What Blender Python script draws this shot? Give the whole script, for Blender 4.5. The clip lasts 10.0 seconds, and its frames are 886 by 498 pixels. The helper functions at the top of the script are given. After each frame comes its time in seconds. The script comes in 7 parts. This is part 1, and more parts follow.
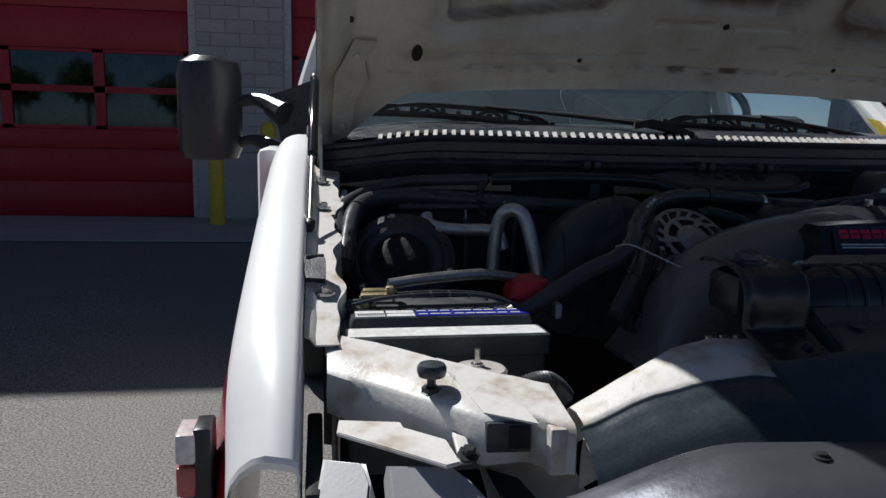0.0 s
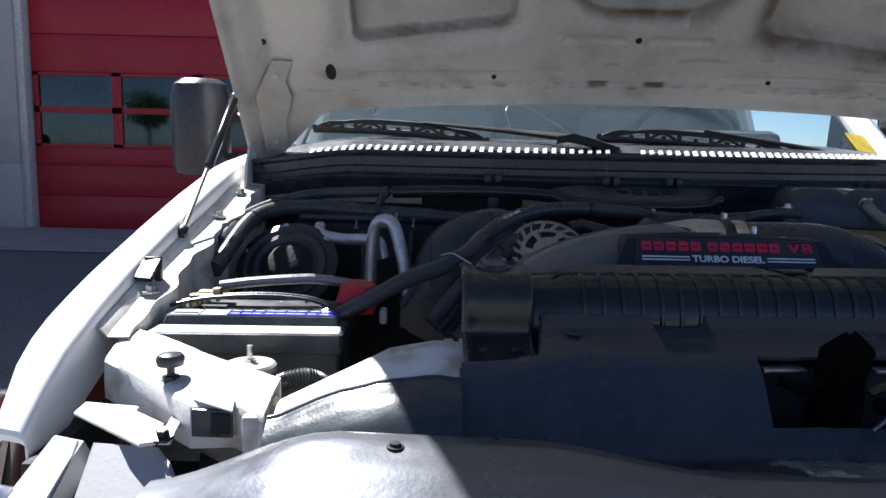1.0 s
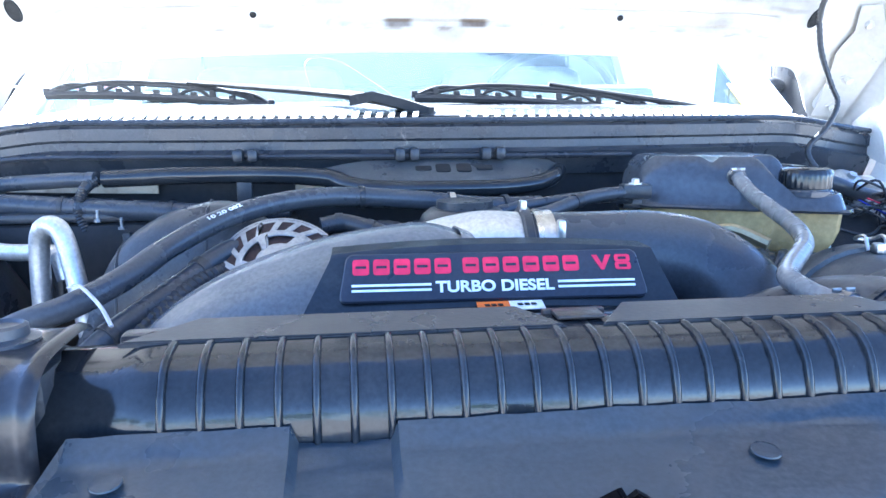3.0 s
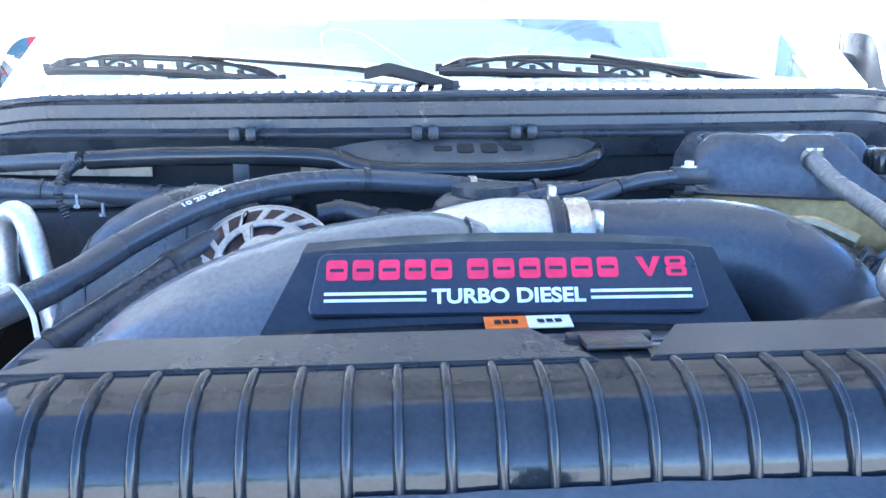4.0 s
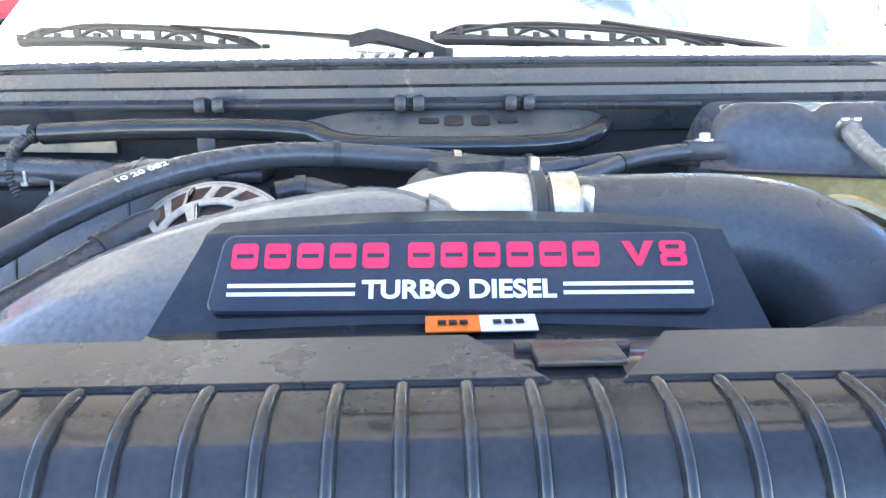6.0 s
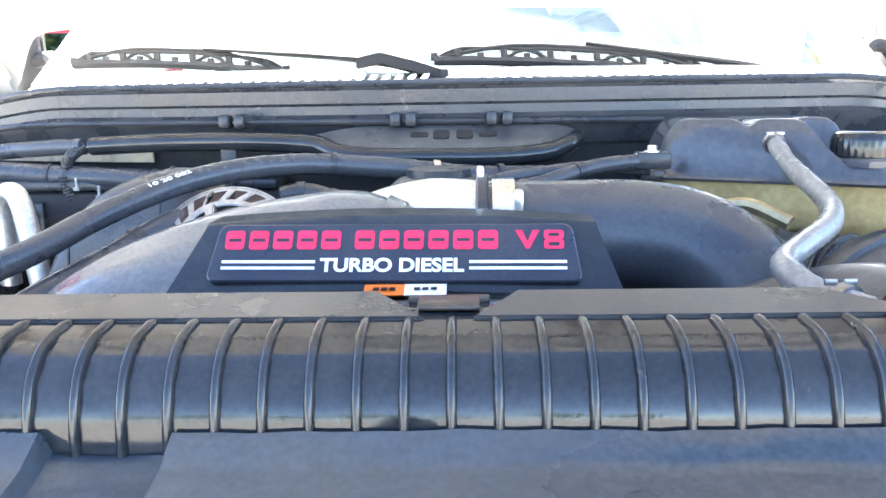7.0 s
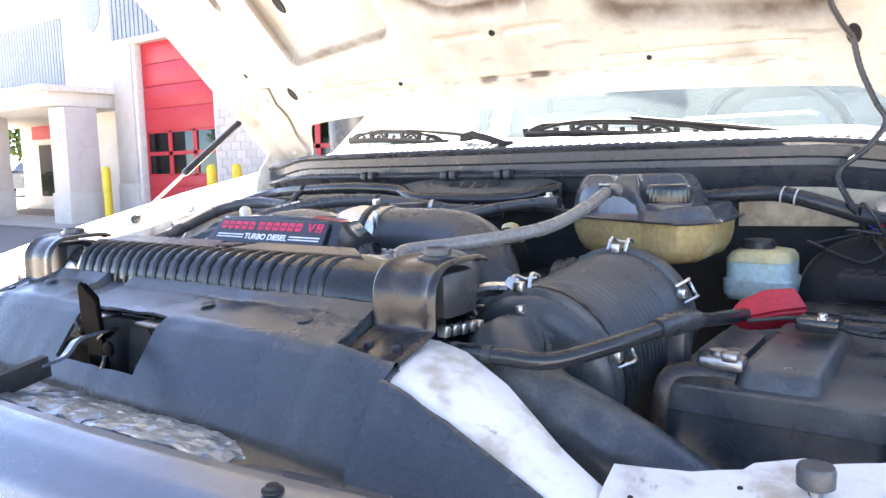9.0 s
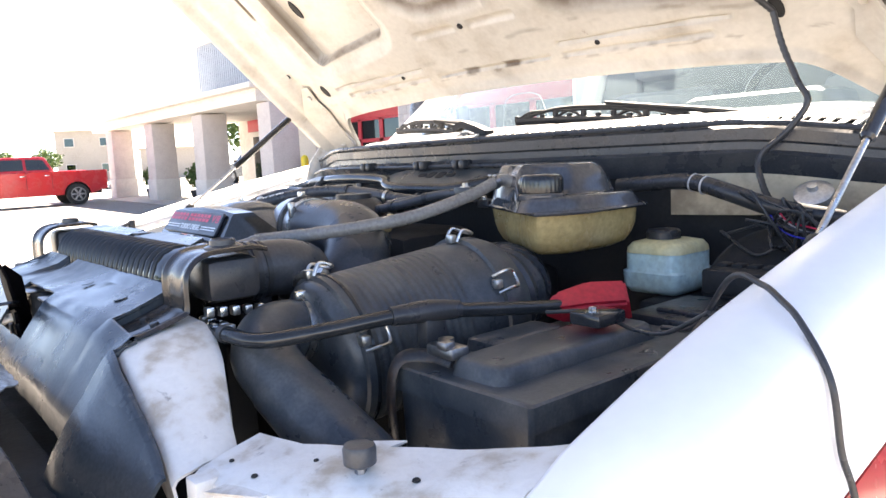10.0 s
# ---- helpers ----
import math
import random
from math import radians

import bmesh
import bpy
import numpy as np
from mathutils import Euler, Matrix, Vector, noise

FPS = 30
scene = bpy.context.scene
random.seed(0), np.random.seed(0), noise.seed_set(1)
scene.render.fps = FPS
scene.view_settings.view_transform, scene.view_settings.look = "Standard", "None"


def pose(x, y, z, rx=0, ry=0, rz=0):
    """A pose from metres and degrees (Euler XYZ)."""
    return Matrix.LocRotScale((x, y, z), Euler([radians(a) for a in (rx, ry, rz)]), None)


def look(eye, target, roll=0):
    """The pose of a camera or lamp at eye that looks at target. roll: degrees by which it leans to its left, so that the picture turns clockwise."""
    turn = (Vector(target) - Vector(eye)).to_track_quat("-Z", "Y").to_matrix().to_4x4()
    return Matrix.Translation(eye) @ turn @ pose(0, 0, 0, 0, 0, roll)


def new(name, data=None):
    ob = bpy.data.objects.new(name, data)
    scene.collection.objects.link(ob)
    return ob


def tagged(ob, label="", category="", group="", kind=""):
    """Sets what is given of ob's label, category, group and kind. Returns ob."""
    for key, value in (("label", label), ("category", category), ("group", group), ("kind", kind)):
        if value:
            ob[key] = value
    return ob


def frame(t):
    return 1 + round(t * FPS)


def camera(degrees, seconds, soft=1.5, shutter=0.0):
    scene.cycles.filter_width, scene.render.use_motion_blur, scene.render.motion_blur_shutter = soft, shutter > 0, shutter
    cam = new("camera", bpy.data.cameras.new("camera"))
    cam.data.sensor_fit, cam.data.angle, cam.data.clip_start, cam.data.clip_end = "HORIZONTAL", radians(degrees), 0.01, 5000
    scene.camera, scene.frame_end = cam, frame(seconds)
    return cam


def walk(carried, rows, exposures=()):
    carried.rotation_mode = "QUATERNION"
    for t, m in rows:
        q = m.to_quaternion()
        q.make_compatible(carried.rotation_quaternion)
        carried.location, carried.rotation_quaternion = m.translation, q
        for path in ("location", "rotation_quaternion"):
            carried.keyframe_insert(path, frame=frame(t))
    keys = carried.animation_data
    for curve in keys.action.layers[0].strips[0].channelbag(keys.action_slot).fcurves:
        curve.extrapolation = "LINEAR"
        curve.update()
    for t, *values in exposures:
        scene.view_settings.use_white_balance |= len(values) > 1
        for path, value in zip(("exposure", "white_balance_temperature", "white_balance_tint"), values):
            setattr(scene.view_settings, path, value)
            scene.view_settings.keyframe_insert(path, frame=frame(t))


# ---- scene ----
cam = camera(62.2, 10.0)
METRES, EYE, TILT, LEAN, TURN = 2.8, 1.5, -9.3, -1.25, -9.5
ROWS = [
    (0.0, 0.0, 0.0, 0.0, -0.0, 0.0, 0.0),
    (0.5, 0.0809, -0.0083, -0.0006, 6.01, 0.92, 0.4),
    (1.0, 0.1525, -0.0067, -0.0058, 8.11, 1.48, -1.21),
    (1.5, 0.1857, 0.0081, -0.0079, 5.55, 2.01, -0.48),
    (2.0, 0.2111, 0.061, -0.0036, 2.56, 0.37, 0.11),
    (2.5, 0.2269, 0.1132, 0.0105, 1.93, -0.41, 1.03),
    (4.0, 0.2435, 0.2018, 0.0181, 6.1, -2.0, 0.82),
    (4.5, 0.2458, 0.2172, 0.0168, 7.46, -2.28, 0.2),
    (5.0, 0.2494, 0.2294, 0.0163, 7.92, -2.75, 0.34),
    (5.5, 0.2532, 0.2399, 0.0159, 7.86, -3.09, 0.6),
    (7.0, 0.2869, 0.198, 0.0126, 11.03, -2.38, 0.39),
    (7.5, 0.336, 0.1513, 0.011, 17.51, -1.09, -0.91),
    (8.0, 0.4137, 0.1385, 0.0066, 26.07, 0.14, -1.74),
    (8.5, 0.501, 0.1536, 0.0028, 37.02, 0.83, -3.92),
    (9.0, 0.5885, 0.1536, -0.0056, 44.34, 1.1, -4.24),
    (9.5, 0.6591, 0.1874, 0.0028, 51.59, -0.71, -4.23),
    (10.0, 0.7153, 0.2738, 0.0116, 59.52, -1.45, -4.6),
]
EXPOSURES = [(0.0, 0.0, 6000, 10), (0.5, 0.7, 5950, 11), (1.0, 1.5, 5900, 12), (1.5, 2.15, 5900, 12), (2.0, 3.1, 5700, 11), (2.5, 4.2, 5350, 10), (4.0, 4.9, 5150, 8), (5.0, 5.1, 6100, 8), (7.0, 5.25, 6650, 9), (8.0, 5.25, 6850, 11), (9.0, 4.5, 7400, 16), (10.0, 3.95, 7700, 16)]
walk(cam, [(t, pose(-0.87, 0, EYE, TILT, LEAN, TURN) @ pose(METRES * x, METRES * y, METRES * z, 90 + pitch, roll, yaw)) for t, x, y, z, yaw, pitch, roll in ROWS], EXPOSURES)

# ---------------------------------------------------------------- light
world = bpy.data.worlds.new("world")
scene.world = world
world.use_nodes = True
wn = world.node_tree.nodes
sky = wn.new("ShaderNodeTexSky")
sky.sky_type = "NISHITA"
sky.sun_disc = False
SUN = Vector((-0.53, 0.70, 1.0)).normalized()
sky.sun_elevation = math.asin(SUN.z)
sky.sun_rotation = math.atan2(SUN.x, SUN.y)
sky.air_density, sky.dust_density = 0.5, 0.2
wn["Background"].inputs["Strength"].default_value = 0.05
world.node_tree.links.new(sky.outputs[0], wn["Background"].inputs[0])
sun_data = bpy.data.lights.new("sun", "SUN")
sun_data.energy, sun_data.angle, sun_data.color = 5.0, radians(0.53), (1.0, 0.95, 0.87)
sun = new("sun", sun_data)
sun.matrix_world = look(SUN * 30, (0, 0, 0))

# ---------------------------------------------------------------- materials


def mat(name, base, rough=0.5, metal=0.0, tint=None, amount=0.5, scale=8.0, fine=120.0, bump=0.15, bump_scale=None,
        rough_var=0.12, coat=0.0, spec=0.5, grime=None, stretch=(1, 1, 1), piece=0.0, sheen=None, lo=0.42, hi=0.68, trans=0.0, ior=1.45, fvar=1.0, scuff=None, scuff_scale=45.0, scuff_at=0.66):
    """A surface with a broad and a fine variation, roughness that follows it, and a fine relief."""
    m = bpy.data.materials.new(name)
    m.use_nodes = True
    nt = m.node_tree
    n, l = nt.nodes, nt.links
    b = n["Principled BSDF"]
    co = n.new("ShaderNodeTexCoord")
    mp = n.new("ShaderNodeMapping")
    mp.inputs["Scale"].default_value = stretch
    l.new(co.outputs["Object"], mp.inputs[0])
    big = n.new("ShaderNodeTexNoise")
    big.inputs["Scale"].default_value, big.inputs["Detail"].default_value, big.inputs["Roughness"].default_value = scale, 6, 0.62
    small = n.new("ShaderNodeTexNoise")
    small.inputs["Scale"].default_value, small.inputs["Detail"].default_value = fine, 4
    l.new(mp.outputs[0], big.inputs[0])
    l.new(mp.outputs[0], small.inputs[0])
    tint = tint or tuple(c * 0.6 for c in base)
    ramp = n.new("ShaderNodeMapRange")
    ramp.interpolation_type = "SMOOTHSTEP"
    ramp.inputs[1].default_value, ramp.inputs[2].default_value = lo, hi
    ramp.inputs[3].default_value, ramp.inputs[4].default_value = 0.0, amount
    l.new(big.outputs[0], ramp.inputs[0])
    mix = n.new("ShaderNodeMix")
    mix.data_type = "RGBA"
    mix.inputs[6].default_value, mix.inputs[7].default_value = (*base, 1), (*tint, 1)
    l.new(ramp.outputs[0], mix.inputs[0])
    out = mix.outputs[2]
    fm = n.new("ShaderNodeMapRange")
    fm.inputs[1].default_value, fm.inputs[2].default_value, fm.inputs[3].default_value, fm.inputs[4].default_value = 0.3, 0.7, 1 - 0.18 * fvar, 1 + 0.15 * fvar
    l.new(small.outputs[0], fm.inputs[0])
    mul = n.new("ShaderNodeMix")
    mul.data_type, mul.blend_type = "RGBA", "MULTIPLY"
    mul.inputs[0].default_value = 1.0
    l.new(out, mul.inputs[6])
    l.new(fm.outputs[0], mul.inputs[7])
    out = mul.outputs[2]
    if scuff:
        # sparse chips, specks and dust of another colour
        sn = n.new("ShaderNodeTexNoise")
        sn.inputs["Scale"].default_value, sn.inputs["Detail"].default_value, sn.inputs["Roughness"].default_value, sn.inputs["Distortion"].default_value = scuff_scale, 7, 0.72, 0.6
        sr = n.new("ShaderNodeMapRange")
        sr.inputs[1].default_value, sr.inputs[2].default_value, sr.inputs[4].default_value = scuff_at - 0.02, scuff_at + 0.09, 0.6
        l.new(mp.outputs[0], sn.inputs[0])
        l.new(sn.outputs[0], sr.inputs[0])
        ms = n.new("ShaderNodeMix")
        ms.data_type = "RGBA"
        ms.inputs[7].default_value = (*scuff, 1)
        l.new(sr.outputs[0], ms.inputs[0])
        l.new(out, ms.inputs[6])
        out = ms.outputs[2]
    if piece:
        oi = n.new("ShaderNodeObjectInfo")
        pm = n.new("ShaderNodeMapRange")
        pm.inputs[3].default_value, pm.inputs[4].default_value = 1 - piece, 1 + piece
        l.new(oi.outputs["Random"], pm.inputs[0])
        m3 = n.new("ShaderNodeMix")
        m3.data_type, m3.blend_type = "RGBA", "MULTIPLY"
        m3.inputs[0].default_value = 1.0
        l.new(out, m3.inputs[6])
        l.new(pm.outputs[0], m3.inputs[7])
        out = m3.outputs[2]
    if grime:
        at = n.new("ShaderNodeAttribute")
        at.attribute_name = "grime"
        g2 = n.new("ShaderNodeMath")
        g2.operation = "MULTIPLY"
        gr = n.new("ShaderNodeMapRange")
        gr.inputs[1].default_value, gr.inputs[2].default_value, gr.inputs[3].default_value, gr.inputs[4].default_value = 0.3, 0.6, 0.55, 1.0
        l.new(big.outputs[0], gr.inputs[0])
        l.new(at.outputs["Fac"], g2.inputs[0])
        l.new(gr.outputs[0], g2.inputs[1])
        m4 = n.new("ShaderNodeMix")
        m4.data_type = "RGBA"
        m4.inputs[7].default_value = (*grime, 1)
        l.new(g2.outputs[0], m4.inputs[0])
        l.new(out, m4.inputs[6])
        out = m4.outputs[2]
    l.new(out, b.inputs["Base Color"])
    rr = n.new("ShaderNodeMapRange")
    rr.inputs[1].default_value, rr.inputs[2].default_value = 0.3, 0.7
    rr.inputs[3].default_value, rr.inputs[4].default_value = max(0.02, rough - rough_var), min(1, rough + rough_var)
    l.new(big.outputs[0], rr.inputs[0])
    l.new(rr.outputs[0], b.inputs["Roughness"])
    b.inputs["Metallic"].default_value = metal
    b.inputs["Coat Weight"].default_value = coat
    b.inputs["Coat Roughness"].default_value = 0.06
    b.inputs["Specular IOR Level"].default_value = spec
    b.inputs["Transmission Weight"].default_value = trans
    b.inputs["IOR"].default_value = ior
    if bump:
        bp = n.new("ShaderNodeBump")
        bp.inputs["Strength"].default_value = bump
        bp.inputs["Distance"].default_value = 0.004
        src = small
        if bump_scale:
            src = n.new("ShaderNodeTexNoise")
            src.inputs["Scale"].default_value, src.inputs["Detail"].default_value = bump_scale, 5
            l.new(mp.outputs[0], src.inputs[0])
        l.new(src.outputs[0], bp.inputs["Height"])
        l.new(bp.outputs[0], b.inputs["Normal"])
    return m


M_ASPHALT = mat("asphalt", (0.205, 0.197, 0.185), 0.9, tint=(0.255, 0.244, 0.23), scale=0.6, fine=85, bump=0.9, spec=0.3, fvar=3.6)
M_CONC = mat("concrete", (0.42, 0.40, 0.37), 0.85, tint=(0.3, 0.29, 0.27), scale=1.5, fine=40, bump=0.3)
M_WHITE = mat("white_paint", (0.86, 0.86, 0.85), 0.4, fvar=0.08, tint=(0.80, 0.795, 0.78), scale=3, fine=60, bump=0.02, coat=0.1)
M_WHITE_DIRTY = mat("dirty_white_paint", (0.74, 0.72, 0.68), 0.4, fvar=0.25, tint=(0.36, 0.28, 0.19), amount=0.8, scale=20, fine=160, bump=0.14, lo=0.45, hi=0.7, scuff=(0.06, 0.045, 0.034), scuff_scale=38, scuff_at=0.635)
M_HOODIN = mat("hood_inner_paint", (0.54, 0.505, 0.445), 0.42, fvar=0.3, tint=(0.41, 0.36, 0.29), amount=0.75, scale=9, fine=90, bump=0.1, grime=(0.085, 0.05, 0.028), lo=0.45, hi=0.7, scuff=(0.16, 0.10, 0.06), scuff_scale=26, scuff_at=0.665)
M_RED = mat("red_paint", (0.42, 0.015, 0.02), 0.25, fvar=0.1, tint=(0.36, 0.012, 0.018), scale=3, fine=60, bump=0.02, coat=0.6)
M_DOORRED = mat("red_door_paint", (0.45, 0.02, 0.032), 0.45, tint=(0.42, 0.018, 0.03), scale=0.8, fine=30, bump=0.05)
M_BLACK = mat("black_plastic", (0.03, 0.031, 0.034), 0.32, tint=(0.05, 0.05, 0.05), amount=0.35, scale=14, fine=300, bump=0.12)
M_DUSTY = mat("dusty_black_plastic", (0.034, 0.037, 0.043), 0.3, tint=(0.1, 0.096, 0.09), amount=0.4, scale=11, fine=260, bump=0.1, rough_var=0.18, scuff=(0.22, 0.21, 0.2), scuff_scale=30, scuff_at=0.65)
M_COVER = mat("dusty_cover_plastic", (0.032, 0.042, 0.052), 0.28, tint=(0.086, 0.1, 0.108), amount=0.4, scale=4.5, fine=240, bump=0.06, rough_var=0.14, lo=0.3, hi=0.8, scuff=(0.115, 0.12, 0.122), scuff_scale=34, scuff_at=0.69)
M_SATIN = mat("satin_black_plastic", (0.018, 0.020, 0.0225), 0.105, tint=(0.042, 0.042, 0.042), amount=0.4, scale=16, fine=300, bump=0.02, rough_var=0.07, scuff=(0.12, 0.115, 0.11), scuff_scale=60, scuff_at=0.69)
M_LIP = mat("dusty_shroud_plastic", (0.03, 0.032, 0.036), 0.3, tint=(0.06, 0.06, 0.058), amount=0.4, scale=9, fine=280, bump=0.04, rough_var=0.1, lo=0.3, hi=0.8)
M_STRAP = mat("worn_black_steel", (0.022, 0.022, 0.024), 0.2, tint=(0.055, 0.04, 0.03), amount=0.5, scale=18, fine=240, bump=0.03, rough_var=0.1, scuff=(0.13, 0.12, 0.11), scuff_scale=70, scuff_at=0.69)
M_CASE = mat("dusty_battery_plastic", (0.05, 0.055, 0.06), 0.36, tint=(0.115, 0.118, 0.114), amount=0.6, scale=18, fine=260, bump=0.05, rough_var=0.15, scuff=(0.2, 0.19, 0.18), scuff_scale=50, scuff_at=0.7)
M_GLOSS = mat("gloss_black_plastic", (0.022, 0.023, 0.026), 0.07, tint=(0.05, 0.048, 0.045), amount=0.35, scale=10, fine=200, bump=0.02, rough_var=0.05)
M_RUBBER = mat("rubber_hose", (0.046, 0.05, 0.058), 0.3, tint=(0.075, 0.075, 0.075), amount=0.45, scale=12, fine=250, bump=0.06, rough_var=0.12, lo=0.32, hi=0.78, scuff=(0.14, 0.135, 0.13), scuff_scale=60, scuff_at=0.71)
# near-black for fillers and black parts; in holes and gaps it stands in for shade
M_DARK = mat("near_black", (0.012, 0.012, 0.013), 0.75, tint=(0.03, 0.028, 0.025), amount=0.5, scale=14, fine=120, bump=0.3)
M_ALT = mat("dull_cast_aluminium", (0.40, 0.40, 0.39), 0.5, metal=0.7, tint=(0.26, 0.25, 0.24), scale=30, fine=220, bump=0.15)
M_ALU = mat("cast_aluminium", (0.62, 0.62, 0.61), 0.42, metal=0.85, tint=(0.45, 0.44, 0.42), scale=25, fine=220, bump=0.15)
M_STEEL = mat("zinc_steel", (0.66, 0.65, 0.62), 0.3, metal=1.0, tint=(0.45, 0.42, 0.38), scale=30, fine=220, bump=0.06)
M_RUST = mat("rusty_black_steel", (0.028, 0.026, 0.026), 0.36, metal=0.2, tint=(0.10, 0.055, 0.032), amount=0.6, scale=30, fine=220, bump=0.2)
M_DULL = mat("dull_steel", (0.32, 0.32, 0.33), 0.38, metal=1.0, tint=(0.2, 0.18, 0.16), scale=30, fine=220, bump=0.08)
M_LATCH = mat("oily_dark_steel", (0.003, 0.0026, 0.003), 0.5, spec=0.05, tint=(0.006, 0.004, 0.004), amount=0.5, scale=30, fine=220, bump=0.08)
M_LEVER = mat("dark_zinc_steel", (0.08, 0.08, 0.083), 0.28, metal=1.0, tint=(0.08, 0.07, 0.065), scale=30, fine=220, bump=0.05)
M_FOIL = mat("pitted_grey_metal", (0.36, 0.41, 0.45), 0.34, metal=0.7, tint=(0.15, 0.165, 0.175), amount=0.8, scale=34, fine=200, bump=0.35, lo=0.4, hi=0.62)
M_CHROME = mat("polished_metal", (0.8, 0.8, 0.8), 0.12, metal=1.0, scale=20, fine=120, bump=0.02)
M_LAMP = mat("headlamp_housing", (0.46, 0.46, 0.47), 0.4, fvar=0.2, tint=(0.36, 0.35, 0.34), scale=9, fine=200, bump=0.05)
M_SILVER = mat("silver_grey_plastic", (0.18, 0.19, 0.215), 0.33, metal=0.75, fvar=0.2, tint=(0.145, 0.15, 0.162), scale=9, fine=200, bump=0.05, coat=0.2)
M_TANK = mat("yellowed_tank_plastic", (0.42, 0.31, 0.14), 0.25, tint=(0.27, 0.17, 0.065), amount=0.6, scale=13, fine=120, bump=0.06)
M_TANKTOP = mat("dark_tank_plastic", (0.06, 0.065, 0.075), 0.08, tint=(0.075, 0.075, 0.075), amount=0.25, scale=16, fine=140, bump=0.015, rough_var=0.05)
M_RESERV2 = mat("yellowed_reservoir_plastic", (0.60, 0.56, 0.34), 0.4, tint=(0.55, 0.45, 0.22), amount=0.6, scale=12, fine=100, bump=0.05)
M_RESERV = mat("milky_reservoir_plastic", (0.44, 0.60, 0.60), 0.33, tint=(0.46, 0.55, 0.46), amount=0.6, scale=12, fine=100, bump=0.05)
M_REDCAP = mat("red_rubber", (0.50, 0.02, 0.035), 0.42, tint=(0.36, 0.015, 0.025), scale=18, fine=160, bump=0.1)
M_BLUE = mat("blue_label", (0.02, 0.03, 0.36), 0.3, scale=20, fine=100, bump=0.0)
M_LABEL = mat("white_label", (0.78, 0.78, 0.76), 0.35, tint=(0.6, 0.58, 0.54), scale=20, fine=100, bump=0.0)
M_LETRED = mat("red_lettering", (0.62, 0.02, 0.07), 0.4, amount=0.12, scale=20, fine=100, bump=0.0)
M_LETWHITE = mat("white_lettering", (0.82, 0.82, 0.82), 0.4, tint=(0.7, 0.7, 0.7), scale=20, fine=100, bump=0.0)
M_GREYHOSE = mat("grey_hose", (0.2, 0.196, 0.188), 0.24, tint=(0.13, 0.126, 0.118), scale=22, fine=200, bump=0.1)
M_BEIGE = mat("aged_primer", (0.50, 0.41, 0.28), 0.55, fvar=0.4, tint=(0.22, 0.17, 0.12), amount=0.8, scale=14, fine=120, bump=0.1)
M_DUCT = mat("dusty_duct_plastic", (0.13, 0.132, 0.132), 0.24, tint=(0.17, 0.168, 0.16), amount=0.35, scale=5, fine=240, bump=0.03, rough_var=0.08, lo=0.3, hi=0.8)
M_BADGE = mat("badge_plastic", (0.022, 0.025, 0.036), 0.35, tint=(0.045, 0.045, 0.05), amount=0.3, scale=16, fine=300, bump=0.04)
M_ORANGE = mat("orange_label", (0.75, 0.16, 0.02), 0.4, scale=20, fine=100, bump=0.0)
M_YELLOW = mat("yellow_paint", (0.75, 0.55, 0.04), 0.5, tint=(0.6, 0.42, 0.03), scale=3, fine=40, bump=0.05)
M_BRASS = mat("yellow_zinc", (0.40, 0.34, 0.20), 0.42, metal=0.8, tint=(0.25, 0.2, 0.12), scale=25, fine=160, bump=0.1)
M_BRICK = mat("split_block", (0.52, 0.47, 0.435), 0.9, tint=(0.44, 0.39, 0.36), scale=3, fine=25, bump=0.25, piece=0.1, fvar=0.5)
M_BLOCKLIGHT = mat("pale_block", (0.54, 0.51, 0.47), 0.9, tint=(0.45, 0.42, 0.39), scale=3, fine=25, bump=0.2, fvar=0.5)
M_METALCLAD = mat("grey_blue_cladding", (0.23, 0.265, 0.31), 0.5, metal=0.1, tint=(0.2, 0.235, 0.28), scale=1, fine=20, bump=0.03)
M_TRIM = mat("pale_trim", (0.66, 0.62, 0.56), 0.6, tint=(0.56, 0.52, 0.46), scale=2, fine=30, bump=0.05)
M_GLASSDARK = mat("dark_pane", (0.02, 0.025, 0.025), 0.05, scale=2, fine=30, bump=0.0, rough_var=0.02, spec=0.8)
M_PANE = mat("reflecting_pane", (0.045, 0.055, 0.058), 0.03, metal=1.0, tint=(0.035, 0.044, 0.046), scale=2, fine=30, bump=0.0, rough_var=0.02)
M_HOUSE = mat("tan_house_siding", (0.44, 0.39, 0.33), 0.8, tint=(0.38, 0.335, 0.28), scale=1, fine=12, bump=0.05)
M_SHINGLE = mat("grey_shingles", (0.2, 0.185, 0.175), 0.9, tint=(0.15, 0.14, 0.13), scale=2, fine=18, bump=0.2)
M_TYRE = mat("tyre_rubber", (0.02, 0.02, 0.02), 0.8, scale=8, fine=90, bump=0.3)
M_CLOTH = mat("grey_seat_cloth", (0.16, 0.16, 0.17), 0.9, scale=12, fine=300, bump=0.3)
M_DASH = mat("grey_dash_plastic", (0.07, 0.073, 0.076), 0.55, scale=9, fine=300, bump=0.15)
M_LEAF = mat("foliage", (0.07, 0.12, 0.03), 0.7, tint=(0.04, 0.07, 0.02), scale=4, fine=30, bump=0.2)
M_BARK = mat("bark", (0.12, 0.09, 0.065), 0.9, scale=6, fine=60, bump=0.6)
M_COPPER = mat("copper_winding", (0.04, 0.024, 0.02), 0.5, metal=0.4, tint=(0.1, 0.05, 0.035), scale=60, fine=300, bump=0.2)
M_LENSCLEAR = mat("frosted_lens", (0.75, 0.70, 0.69), 0.15, tint=(0.6, 0.4, 0.4), amount=0.6, scale=40, fine=90, bump=0.1, coat=0.5)
